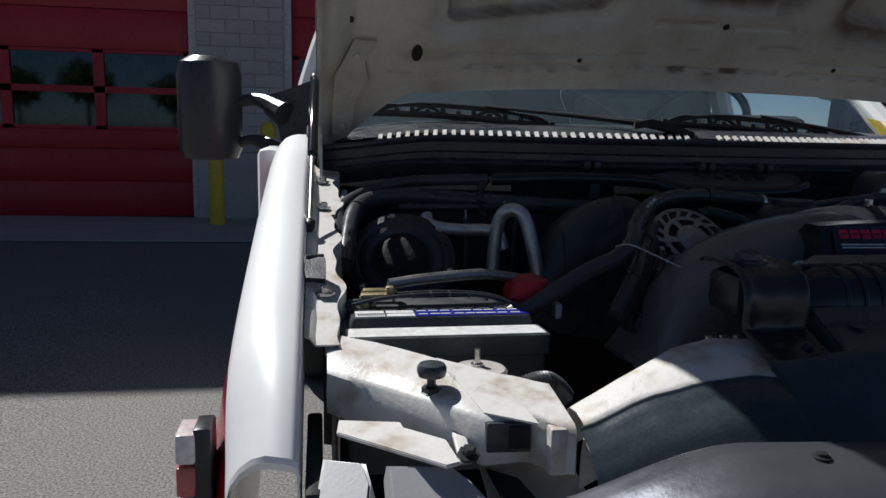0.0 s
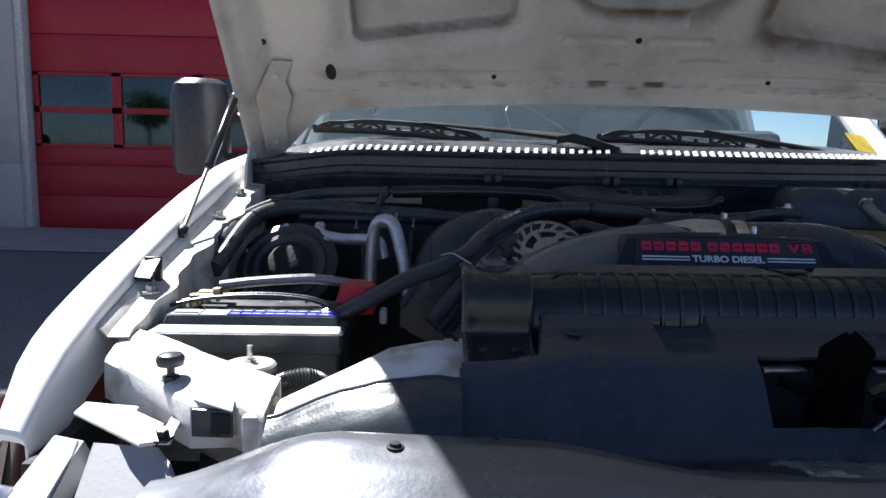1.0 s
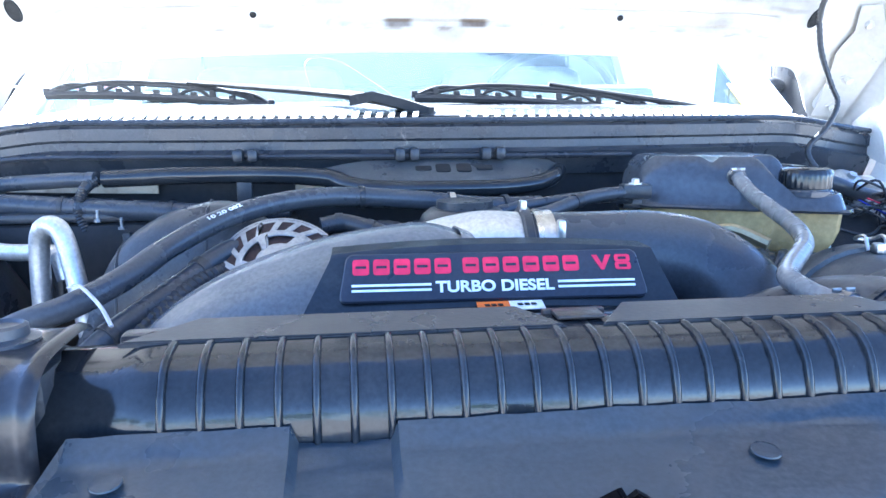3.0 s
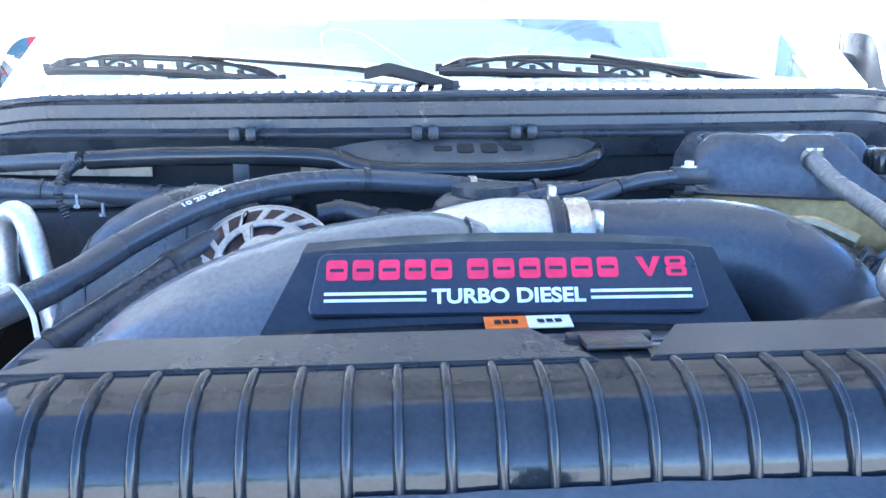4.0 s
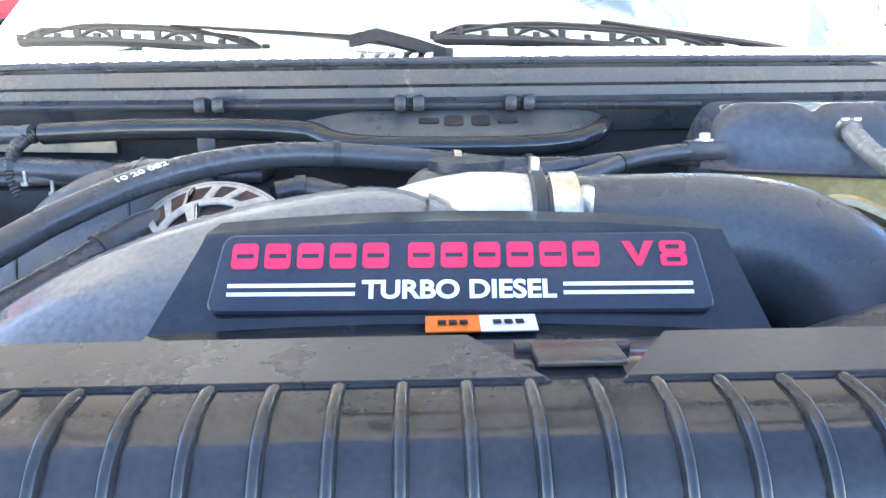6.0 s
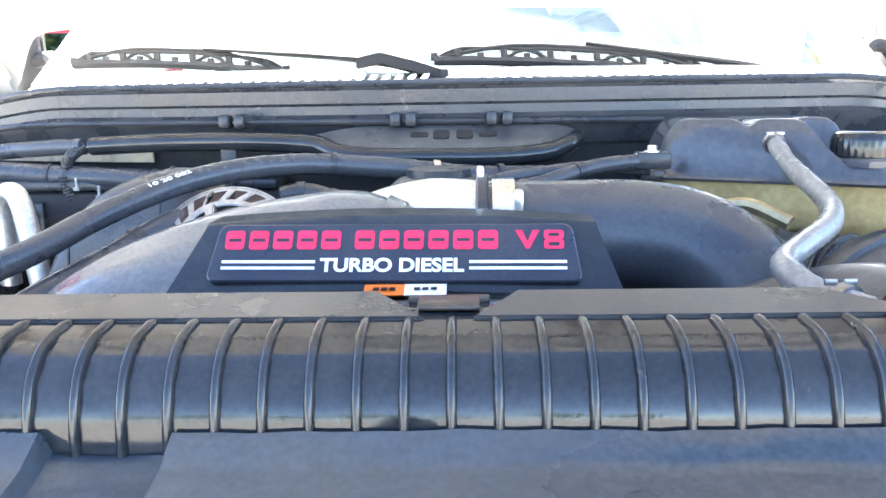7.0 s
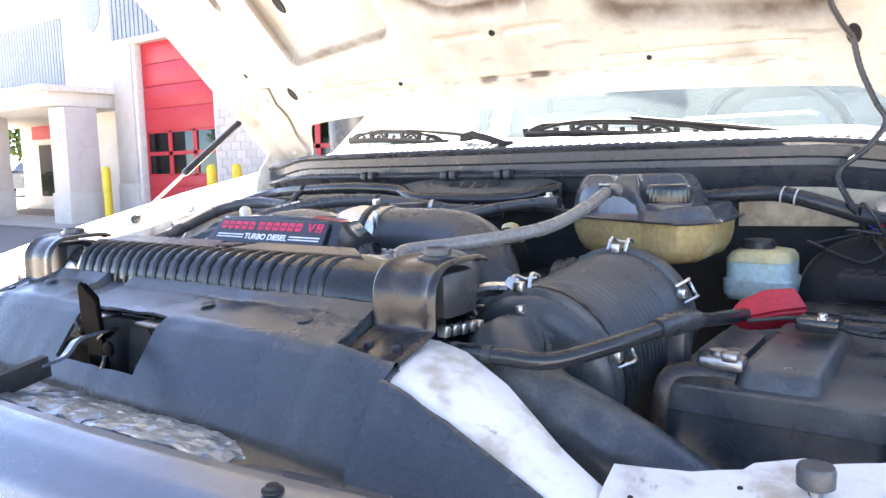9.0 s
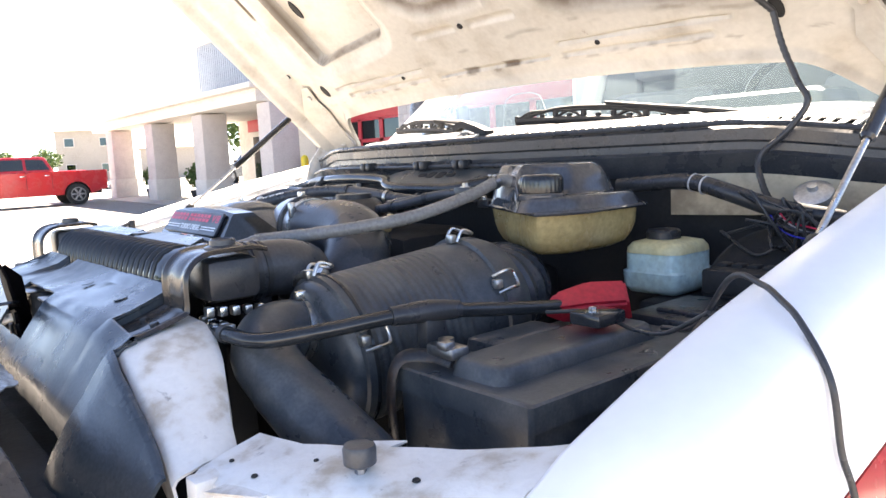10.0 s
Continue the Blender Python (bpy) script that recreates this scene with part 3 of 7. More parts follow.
def parked_pickup(x, y, col, name, label):
    """Crew-cab pickup along x, its nose towards -x."""
    zz = ground_z(x)
    t = thing(name, (x, y, zz), label, "pickup")

    def hull(prof, half, taper=0.0):
        b = B()
        z0, z1 = min(p[1] for p in prof), max(p[1] for p in prof)
        rows = []
        for k, inset in ((-1.0, 0.05), (-0.97, 0.0), (0.97, 0.0), (1.0, 0.05)):
            rows.append([(x + px * (1 - inset * 0.2), y + k * half * (1 - taper * (pz - z0) / (z1 - z0)), zz + pz - inset * (pz - z0) * 0.3) for px, pz in prof])
        rings(b, rows)
        return b

    arch = lambda wx: [(wx + 0.5 * math.cos(math.pi * k / 8), 0.42 + 0.5 * math.sin(math.pi * k / 8)) for k in range(9)]
    low = [(2.88, 0.62), (2.9, 1.34), (1.02, 1.36), (-1.55, 1.33), (-2.6, 1.22), (-2.9, 1.08), (-2.92, 0.55)]
    low += list(reversed(arch(-1.85))) + list(reversed(arch(1.75)))
    part("body", hull(low, 0.99), col, t)
    part("cab", hull([(0.98, 1.34), (0.72, 1.88), (0.5, 1.93), (-0.7, 1.93), (-0.95, 1.88), (-1.6, 1.32)], 0.95, 0.17), col, t)
    b = B()
    box(b, (x, y, zz + 0.66), (5.4, 1.5, 0.5))
    part("underbody", b, M_DARK, t)
    for s in (-1, 1):
        for win in (((0.82, 1.42), (0.62, 1.8), (0.02, 1.83), (0.02, 1.42)), ((-0.08, 1.42), (-0.08, 1.83), (-0.78, 1.83), (-1.36, 1.42))):
            b = B()
            plate(b, [(x + px, y + s * (0.955 * (1 - 0.17 * (pz - 1.32) / 0.61) + 0.012), zz + pz) for px, pz in win], 0.01 * s)
            part("side_window", b, M_GLASSDARK, t)
        for px in (-0.03, 0.86):
            b = B()
            box(b, (x + px, y + s * 0.992, zz + 1.0), (0.014, 0.008, 0.62))
            part("door_gap", b, M_DARK, t)
        for px in (0.12, 0.98):
            b = B()
            box(b, (x + px - 0.28, y + s * 1.0, zz + 1.2), (0.16, 0.03, 0.04), 0.01)
            part("door_handle", b, M_CHROME, t)
        b = B()
        box(b, (x - 1.15, y + s * 1.1, zz + 1.42), (0.12, 0.22, 0.2), 0.04)
        part("mirror", b, M_BLACK, t)
        b = B()
        box(b, (x + 2.87, y + s * 0.9, zz + 1.1), (0.08, 0.16, 0.36), 0.02)
        part("tail_lamp", b, M_LENSRED, t)
    for px in (2.95, -2.97):
        b = B()
        box(b, (x + px, y, zz + 0.62), (0.16, 1.86, 0.2), 0.04)
        part("bumper", b, M_CHROME, t)
    for wx in (1.75, -1.85):
        for s in (-1, 1):
            b = B()
            lathe(b, (x + wx, y + s * 0.76, zz + 0.42), (0, s, 0), [(0, 0.25), (0, 0.4), (0.03, 0.42), (0.2, 0.42), (0.24, 0.39), (0.24, 0.28)], 28)
            wh = part("wheel", b, M_TYRE, t)
            b = B()
            lathe(b, (x + wx, y + s * 0.966, zz + 0.42), (0, s, 0), [(0, 0.28), (0.06, 0.28), (0.06, 0.25), (0.02, 0.24), (0.02, 0.0)], 24)
            for k in range(6):
                a = k * math.pi / 3
                box(b, (x + wx + 0.14 * math.cos(a), y + s * 1.008, zz + 0.42 + 0.14 * math.sin(a)), (0.24, 0.03, 0.07), 0.008, Matrix.Rotation(-a, 4, "Y"))
            part("rim", b, M_DULL, wh)
    return t


parked_pickup(-31.4, 6.3, M_RED, "parked_pickup", "red four-door pickup parked beyond the canopy").rotation_euler.z = radians(90)
parked_pickup(-43, 22, M_DUSTY, "parked_car", "dark parked car behind the canopy pillars")


def far_house(x, y, turn, w, h, storeys, label):
    """A pale house with a gable roof, its front along local -y."""
    zz = ground_z(x)
    t = thing("apartment_house", (x, y, zz), label, "house", "far houses")
    b = B()
    box(b, (x, y, zz + h / 2), (w, 8, h))
    part("wall", b, M_HOUSE, t)
    b = B()
    rings(b, [[(x + s * (w / 2 + 0.4), y - 4.5, zz + h), (x + s * (w / 2 + 0.4), y, zz + h + 1.3), (x + s * (w / 2 + 0.4), y + 4.5, zz + h)] for s in (-1, 1)])
    part("roof", b, M_SHINGLE, t)
    for k in range(storeys):
        for wx in (-0.3, 0.22):
            b = B()
            box(b, (x + wx * w, y - 4.02, zz + 1.5 + 2.7 * k), (1.0, 0.1, 0.95))
            wd = part("window", b, M_TRIM, t)
            b = B()
            box(b, (x + wx * w, y - 4.06, zz + 1.5 + 2.7 * k), (0.84, 0.08, 0.8))
            part("pane", b, M_PANE, wd)
    t.rotation_euler.z = radians(turn)
    return t


far_house(-86, 23.5, 70, 6.5, 5.4, 2, "tall pale house far behind the parking")
far_house(-82, 32, 70, 9, 3.3, 1, "low pale house with a grey roof behind the parking")

# ---------------------------------------------------------------- truck body
truck = thing("pickup_truck", (0, 2.4, 0), "white and red pickup truck with its hood propped open", "pickup")
FZ = ramp_of([(0.66, 1.165), (0.72, 1.19), (0.8, 1.222), (0.9, 1.25), (1.0, 1.275), (1.1, 1.297), (1.25, 1.328), (1.43, 1.362), (1.7, 1.42), (2.0, 1.45), (2.3, 1.47)])


CZ = ramp_of([(0.66, 1.135), (0.69, 1.168), (0.72, 1.195), (0.8, 1.24), (0.9, 1.275), (1.0, 1.304), (1.1, 1.328), (1.25, 1.363), (1.43, 1.402), (1.7, 1.452), (2.0, 1.475), (2.3, 1.485)])


def fender(s):
    prof = [(0.889, -0.09), (0.8905, -0.014), (0.893, -0.005), (0.90, -0.0005), (0.93, 0.0), (0.955, -0.004), (0.976, -0.012), (0.99, -0.025), (0.997, -0.045), (0.9985, -0.07)]
    prof2 = [(0.999, -0.072), (1.012, -0.12), (1.02, -0.2), (1.022, -0.4), (1.015, -0.62)]
    if s < 0:
        prof = [(x - 0.02 * smooth(0.9, 0.995, x), z) for x, z in prof]
        prof2 = [(x - 0.02, z) for x, z in prof2]
    else:
        prof = prof + [(1.004, -0.1), (1.01, -0.128)]
        prof2 = [(1.0108, -0.13)] + prof2[2:]
    yl = [0.698 + (2.05 - 0.698) * k / 26 for k in range(27)]

    def sec(pf, y):
        tuck = 0.01 * smooth(0.85, 0.66, y)
        return [(s * (x - tuck * smooth(0.9, 1.0, x)), y + 0.06 * smooth(0.9, 1.0, x) * smooth(0.95, 0.66, y), CZ(y) + z - 0.02 * smooth(0.92, 0.985, x) * smooth(0.86, 0.69, y)) for x, z in pf]
    b = B()
    rings(b, [sec(prof, y) for y in yl], closed=False, cap=False)
    thicken(b, 0.003)
    f = part("fender", b, M_WHITE, truck, "white painted front fender", smooth=60)
    b = B()
    rings(b, [sec(prof2, y) for y in yl], closed=False, cap=False)
    thicken(b, 0.003)
    part("side_panel", b, M_RED, f, "red lower fender side")
    # front end of the fender
    b = B()
    rim_ = [Vector(p) for p in sec(prof[1:], 0.698)]
    rings(b, [rim_, [p + Vector((0, -0.002, -0.006)) for p in rim_], [p + Vector((0, 0.004, -0.016)) for p in rim_]], closed=False, cap=False)
    thicken(b, 0.002)
    part("front_flange", b, M_WHITE, f)
    # flange that carries the bolts, with a wavy inner edge
    b = B()

    def strip(u, v):
        y = lerp(0.875, 1.66, v)
        wav = 0.006 * math.sin(v * 24) + 0.004 * math.sin(v * 51 + 1)
        inner = 0.842 + wav - 0.01 * (v > 0.6)
        x = lerp(0.888, inner, min(u / 0.6, 1))
        z = FZ(y) + 0.006 - 0.012 * smooth(0.05, 0.2, u) - max(0, u - 0.6) * 0.55 - (0.04 * smooth(0.0, 0.15, u) if s > 0 else 0)
        return (s * x, y, z)
    sheet(b, strip, 10, 90, 0, 1, 0, 1)
    thicken(b, 0.0025)
    ap = part("apron", b, M_WHITE_DIRTY, truck, "white inner fender apron with grime")
    for yb in (1.0, 1.38, 1.55):
        bolt((s * 0.862, yb, FZ(yb) - 0.002 - (0.034 if s > 0 else 0)), (0, 0, 1), 0.008, ap)
    # hood bumper clip on the flange
    b = B()
    drop = 0.034 if s > 0 else 0
    plate(b, [(s * 0.89, 1.01, FZ(1.03) + 0.012), (s * 0.862, 1.0, FZ(1.03) + 0.012), (s * 0.862, 1.045, FZ(1.03) + 0.034), (s * 0.89, 1.055, FZ(1.03) + 0.034)], 0.008)
    box(b, (s * 0.876, 1.055, FZ(1.06) + 0.008), (0.026, 0.012, 0.044), 0.002)
    bmesh.ops.translate(b, verts=b.verts, vec=(0, 0, -drop))
    part("bump_stop", b, M_BLACK, ap)
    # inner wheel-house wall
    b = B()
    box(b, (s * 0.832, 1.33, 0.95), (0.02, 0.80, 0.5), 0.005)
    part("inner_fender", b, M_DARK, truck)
    # added dark box that hides the red side's inside and reads as shade
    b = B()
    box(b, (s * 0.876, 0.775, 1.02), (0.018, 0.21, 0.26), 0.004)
    part("corner_filler", b, M_DARK, truck)
    # upright marker lamp on the fender's outer corner
    lx = 1.018 if s > 0 else 0.998
    b = B()
    box(b, (s * lx, 0.815, 1.07), (0.02, 0.045, 0.2), 0.004)
    lamp = part("marker_lamp", b, M_BLACK, truck)
    for k in range(5):
        b = B()
        box(b, (s * (lx + 0.018), 0.815, 0.995 + 0.038 * k), (0.022, 0.05, 0.0355), 0.004)
        part("lens", b, M_LENSRED if k in (1, 3) else M_LENSCLEAR, lamp)


for s in (-1, 1):
    fender(s)

# hood: inner panel embossed with pockets
V0, N0 = Vector((0, -0.725, 0.689)), Vector((0, -0.689, -0.725))
O0 = Vector((0, 1.645, 1.612))


def rbox(u, v, cu, cv, hu, hv, r):
    qx, qy = abs(u - cu) - hu + r, abs(v - cv) - hv + r
    return min(max(qx, qy), 0) + math.hypot(max(qx, 0), max(qy, 0)) - r


def pockets(u, v):
    """Distance to the nearest pocket's rim, negative inside."""
    d = rbox(u, v, 0, 0.43, 0.155 + 0.06 * smooth(0.2, 0.5, v), 0.20, 0.09)
    for s in (-1, 1):
        uu, vv = u * s, v - 0.10 * (0.62 - u * s) * (u * s < 0.62)
        d = min(d, rbox(uu, vv, 0.44, 0.36, 0.185, 0.215, 0.045))
        d = min(d, rbox(uu, v, 0.735, 0.52, 0.03, 0.16, 0.03))
        d = min(d, rbox(uu, v, 0.45, 0.86, 0.22, 0.16, 0.05))
    return min(d, rbox(u, v, 0, 0.88, 0.15, 0.15, 0.05))


def hood_point(u, v, skin=False):
    a = abs(u)
    vmin = -0.008 - 0.17 * smooth(0.66, 0.86, a)
    v = vmin + v * (1.25 - vmin)
    drop = 0.035 * (a / 0.67) ** 2 if a < 0.67 else 0.035
    flange = smooth(0.79, 0.85, a) * 0.045 + smooth(0.845, 0.872, a) * 0.035
    p = O0 + V0 * v + Vector((u, 0, 0)) + N0 * (drop + flange)
    p.y += 0.06 * smooth(0.5, 0.86, a)
    if skin:
        return p - N0 * 0.085 * (1 - smooth(0.8, 0.872, a)) * smooth(-0.03, 0.05, v) - N0 * 0.004
    d = pockets(u, v)
    depth = 0.02 * smooth(0.035, -0.014, d) + 0.03 * smooth(-0.0145, -0.0205, d)
    rim = -0.003 * math.exp(-((d + 0.011) / 0.006) ** 2)
    # long beads along the rear edge
    bead = 0.006 * smooth(0.0075, 0.003, abs(v - 0.05 - 0.02 * u * u)) * (a < 0.56) * (abs(a - 0.2) > 0.02)
    bead += 0.006 * smooth(0.006, 0.002, abs(v - 0.079 - 0.03 * u * u)) * (0.22 < a < 0.6)
    bead += 0.006 * smooth(0.012, 0.004, abs(v - 0.172)) * (0.025 < a < 0.16)
    lip = 0.008 * smooth(0.03, 0.0, v - vmin)
    return p - N0 * (depth + rim + bead) + N0 * lip


bm = B()
NU, NV = 330, 230
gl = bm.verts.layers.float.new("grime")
g = sheet(bm, lambda u, v: hood_point(u, v * v * 0.4 + v * 0.6), NU, NV, -0.872, 0.872, 0, 1)
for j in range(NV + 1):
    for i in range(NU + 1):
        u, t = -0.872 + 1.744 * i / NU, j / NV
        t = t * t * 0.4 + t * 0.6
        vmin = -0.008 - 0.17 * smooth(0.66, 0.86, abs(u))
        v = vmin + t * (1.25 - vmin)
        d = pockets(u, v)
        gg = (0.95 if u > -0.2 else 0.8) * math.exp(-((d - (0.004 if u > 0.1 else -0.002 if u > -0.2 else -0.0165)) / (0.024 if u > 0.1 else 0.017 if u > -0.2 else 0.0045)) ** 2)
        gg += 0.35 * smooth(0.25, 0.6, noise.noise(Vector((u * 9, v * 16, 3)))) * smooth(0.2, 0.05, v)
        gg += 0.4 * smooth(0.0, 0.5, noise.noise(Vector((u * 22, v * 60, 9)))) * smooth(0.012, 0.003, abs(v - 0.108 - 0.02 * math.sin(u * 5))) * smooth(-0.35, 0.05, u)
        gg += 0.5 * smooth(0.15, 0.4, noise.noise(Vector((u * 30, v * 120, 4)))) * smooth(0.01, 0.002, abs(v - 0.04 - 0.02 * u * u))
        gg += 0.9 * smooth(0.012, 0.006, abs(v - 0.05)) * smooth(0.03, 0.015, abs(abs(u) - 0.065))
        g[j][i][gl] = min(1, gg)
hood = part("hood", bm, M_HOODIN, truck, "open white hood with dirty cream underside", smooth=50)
bm = B()
sheet(bm, lambda u, v: hood_point(u, v, True), 60, 40, -0.874, 0.874, 0, 1)
part("outer_skin", bm, M_WHITE, hood, smooth=60)
# holes as near-black discs, the shade inside put into the colour
for u, v, ru, rv in ((-0.665, 0.1, 0.0095, 0.018), (0.672, 0.1, 0.0095, 0.018), (-0.805, 0.19, 0.006, 0.006), (0.805, 0.19, 0.006, 0.006), (-0.795, 0.04, 0.007, 0.007), (0.795, 0.04, 0.007, 0.007),
                     (-0.55, 0.325, 0.011, 0.024), (0.55, 0.325, 0.011, 0.024), (-0.303, 0.07, 0.0045, 0.0045), (0.318, 0.07, 0.0045, 0.0045), (0.0, 0.172, 0.006, 0.006)):
    vm = -0.008 - 0.17 * smooth(0.66, 0.86, abs(u))
    c = hood_point(u, (v - vm) / (1.25 - vm))
    b = B()
    lp = [[c + Vector((math.cos(a) * ru * k, 0, 0)) + V0 * math.sin(a) * rv * k + N0 * h for a in (math.pi * 2 * q / 20 for q in range(20))] for k, h in ((1.25, 0.0005), (1.08, 0.003), (0.98, 0.0015))]
    rings(b, lp, cap=False)
    b.faces.new([b.verts.new(p) for p in lp[-1]])
    part("hole", b, M_DARK, hood)
# hinges and gas struts
for s in (-1, 1):
    b = B()
    hp_ = []
    for u, v in ((0.752, 0.135), (0.795, 0.14), (0.838, 0.07), (0.842, -0.10), (0.80, -0.13), (0.79, -0.04), (0.765, 0.03), (0.775, 0.08)):
        vm = -0.008 - 0.17 * smooth(0.66, 0.86, u)
        hp_.append(hood_point(s * u, (max(v, vm + 0.01) - vm) / (1.25 - vm)) + N0 * 0.004)
    plate(b, hp_, 0.005 * s, 0.001)
    hr = part("hinge_plate", b, M_HOODIN, hood)
    for u, v in ((0.79, 0.10), (0.815, -0.02), (0.82, -0.09)):
        vm = -0.008 - 0.17 * smooth(0.66, 0.86, u)
        bolt(hood_point(s * u, (max(v, vm + 0.01) - vm) / (1.25 - vm)) + N0 * 0.006, N0, 0.0085, hr, M_HOODIN)
    b = B()
    plate(b, [(s * 0.862, 1.60, 1.39), (s * 0.862, 1.72, 1.42), (s * 0.862, 1.71, 1.47), (s * 0.862, 1.66, 1.50), (s * 0.862, 1.62, 1.45)], 0.006)
    part("hinge", b, M_WHITE_DIRTY, hood)
    lo, hi = Vector((s * 0.885, 1.225, 1.338)), Vector((s * 0.876, 1.573, 1.597))
    dd = (hi - lo)
    st = thing("gas_strut", lo, "black gas strut holding the hood open", "strut", "hood struts")
    b = B()
    lathe(b, lo, dd, [(0.0, 0.004), (dd.length * 0.5, 0.004)], 12)
    part("rod", b, M_STEEL, st)
    b = B()
    lathe(b, lo, dd, [(dd.length * 0.42, 0.006), (dd.length * 0.43, 0.0095), (dd.length * 0.97, 0.0095), (dd.length, 0.006)], 14)
    part("cylinder", b, M_GLOSS, st)
    for q in (lo, hi):
        b = B()
        lathe(b, q - dd.normalized() * 0.012, dd, [(0, 0.006), (0.006, 0.01), (0.018, 0.01), (0.024, 0.006)], 12)
        part("end_fitting", b, M_BLACK, st)

# ---------------------------------------------------------------- cowl, windshield, cab


def cowl_y(x):
    return 1.475 + 0.24 * x * x


def cowl_z(x):
    return 1.479 - 0.03 * smooth(0.6, 0.9, abs(x))


PROF = [(0.018, -0.085), (0.006, -0.062), (0.0, -0.046), (0.008, -0.04), (0.008, -0.028), (0.003, -0.024), (0.002, -0.006), (0.01, 0.0), (0.03, 0.002), (0.036, -0.004), (0.06, -0.004)]
bm = B()
xsn = [-0.86 + 1.72 * k / 60 for k in range(61)]
rings(bm, [[(x, cowl_y(x) + dy, cowl_z(x) + dz) for dy, dz in PROF] for x in xsn], closed=False, cap=False)
thicken(bm, 0.003)
cowl = part("cowl", bm, M_DUSTY, truck, "black plastic cowl across the bay's rear", smooth=25)
bm = B()
for dy, dz, r in ((0.004, 0.004, 0.005),):
    tube(bm, [(x, cowl_y(x) + dy, cowl_z(x) + dz) for x in xsn[::3]], r, 8, 2)
part("cowl_seal", bm, M_RUBBER, cowl)
# louvred grille before the glass; sun glints are put into the slats' white colour
nl = 74
for k in range(nl):
    x = -0.74 + 1.48 * k / (nl - 1)
    if -0.05 < x - 0.0 < 0.03:
        continue
    y0, y1 = cowl_y(x) + 0.07, cowl_y(x) + 0.118
    b = B()
    plate(b, [(x, y0, cowl_z(x) + 0.0), (x + 0.0095, y0, cowl_z(x) + 0.001), (x + 0.0175, y1, cowl_z(x) + 0.02), (x + 0.008, y1, cowl_z(x) + 0.019)], 0.004)
    part("sunlit_louvre", b, M_WHITE_DIRTY, cowl)
# tray below in near-black, painting the shade between the slats
bm = B()
rings(bm, [[(x, cowl_y(x) + 0.055, cowl_z(x) - 0.004), (x, cowl_y(x) + 0.1, cowl_z(x) - 0.004), (x, cowl_y(x) + 0.128, cowl_z(x) + 0.009)] for x in xsn], closed=False, cap=False)
thicken(bm, 0.003)
part("cowl_tray", bm, M_DARK, truck)
bm = B()
rings(bm, [[(x, cowl_y(x) + 0.112, cowl_z(x) + 0.012), (x, cowl_y(x) + 0.15, cowl_z(x) + 0.022), (x, cowl_y(x) + 0.2, cowl_z(x) + 0.03), (x, cowl_y(x) + 0.34, cowl_z(x) + 0.04)] for x in xsn], closed=False, cap=False)
thicken(bm, 0.003)
part("cowl_top", bm, M_DUSTY, truck, "black plastic cowl top below the wipers")
# firewall, one near-black tone all over
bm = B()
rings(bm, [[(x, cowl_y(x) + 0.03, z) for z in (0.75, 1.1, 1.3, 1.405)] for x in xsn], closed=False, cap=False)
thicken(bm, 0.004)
part("firewall", bm, M_DARK, truck, "near-black firewall")
for xa, xb in ((-0.84, -0.46), (-0.24, -0.12), (0.50, 0.84)):
    b = B()
    rings(b, [[(lerp(xa, xb, k / 8), cowl_y(lerp(xa, xb, k / 8)) + 0.018, z) for z in (1.33 if xa > 0.3 else 1.37, 1.402)] for k in range(9)], closed=False, cap=False)
    thicken(b, 0.003)
    part("firewall_strip", b, M_BEIGE, truck, "aged cream painted firewall strip")

# windshield


def ws(u, v):
    x = u * lerp(0.80, 0.66, v)
    return (x, 1.74 + 0.27 * x * x + 0.70 * v + 0.02 * math.sin(v * 3.1), 1.512 - 0.03 * abs(u) ** 3 + 0.62 * v)


bm = B()
sheet(bm, ws, 24, 12, -1, 1, 0, 1)
wsg = part("windshield", bm, M_GLASS, truck, "large raked windshield")
wsg.visible_shadow = False
if sum(p.normal.z for p in wsg.data.polygons) < 0:
    wsg.data.flip_normals()
for s in (-1, 1):
    b = B()
    tube(b, [ws(s * 1.03, 0), ws(s * 1.03, 0.35), ws(s * 1.03, 0.7), ws(s * 1.03, 1.02)], 0.035, 8, 4)
    part("pillar", b, M_WHITE, truck)
    # door with its window opening
    b = B()
    box(b, (s * 1.0, 2.55, 1.08), (0.06, 1.1, 0.72), 0.02)
    dr = part("door", b, M_WHITE, truck)
    b = B()
    box(b, (s * 1.018, 2.55, 1.14), (0.034, 1.1, 0.2), 0.005)
    part("stripe", b, M_RED, dr)
    b = B()
    tube(b, [(s * 0.97, 3.1, 1.44), (s * 0.86, 3.1, 1.8), (s * 0.74, 3.05, 2.1)], 0.045, 8, 3)
    part("rear_pillar", b, M_WHITE, truck)
    b = B()
    box(b, (s * 0.9, 3.6, 1.15), (0.2, 1.0, 0.6), 0.03)
    part("rear_corner", b, M_WHITE, truck)
bm = B()
sheet(bm, lambda u, v: (u * 0.74, lerp(2.46, 3.2, v), 2.13 + 0.05 * (1 - u * u) + 0.04 * math.sin(v * 3.1)), 10, 8, -1, 1, 0, 1)
thicken(bm, 0.04)
part("roof", bm, M_WHITE, truck)
bm = B()
box(bm, (0, 3.15, 1.3), (1.9, 0.05, 0.6), 0.01)
for s in (-1, 1):
    box(bm, (s * 0.78, 3.15, 1.8), (0.2, 0.05, 0.55), 0.01)
part("cab_rear", bm, M_DASH, truck)
# added dark panel closing the rear window, keeps sky light out of the cab
bm = B()
box(bm, (0, 3.19, 1.82), (1.4, 0.02, 0.56), 0.005)
part("rear_window_blank", bm, M_DASH, truck)
bm = B()
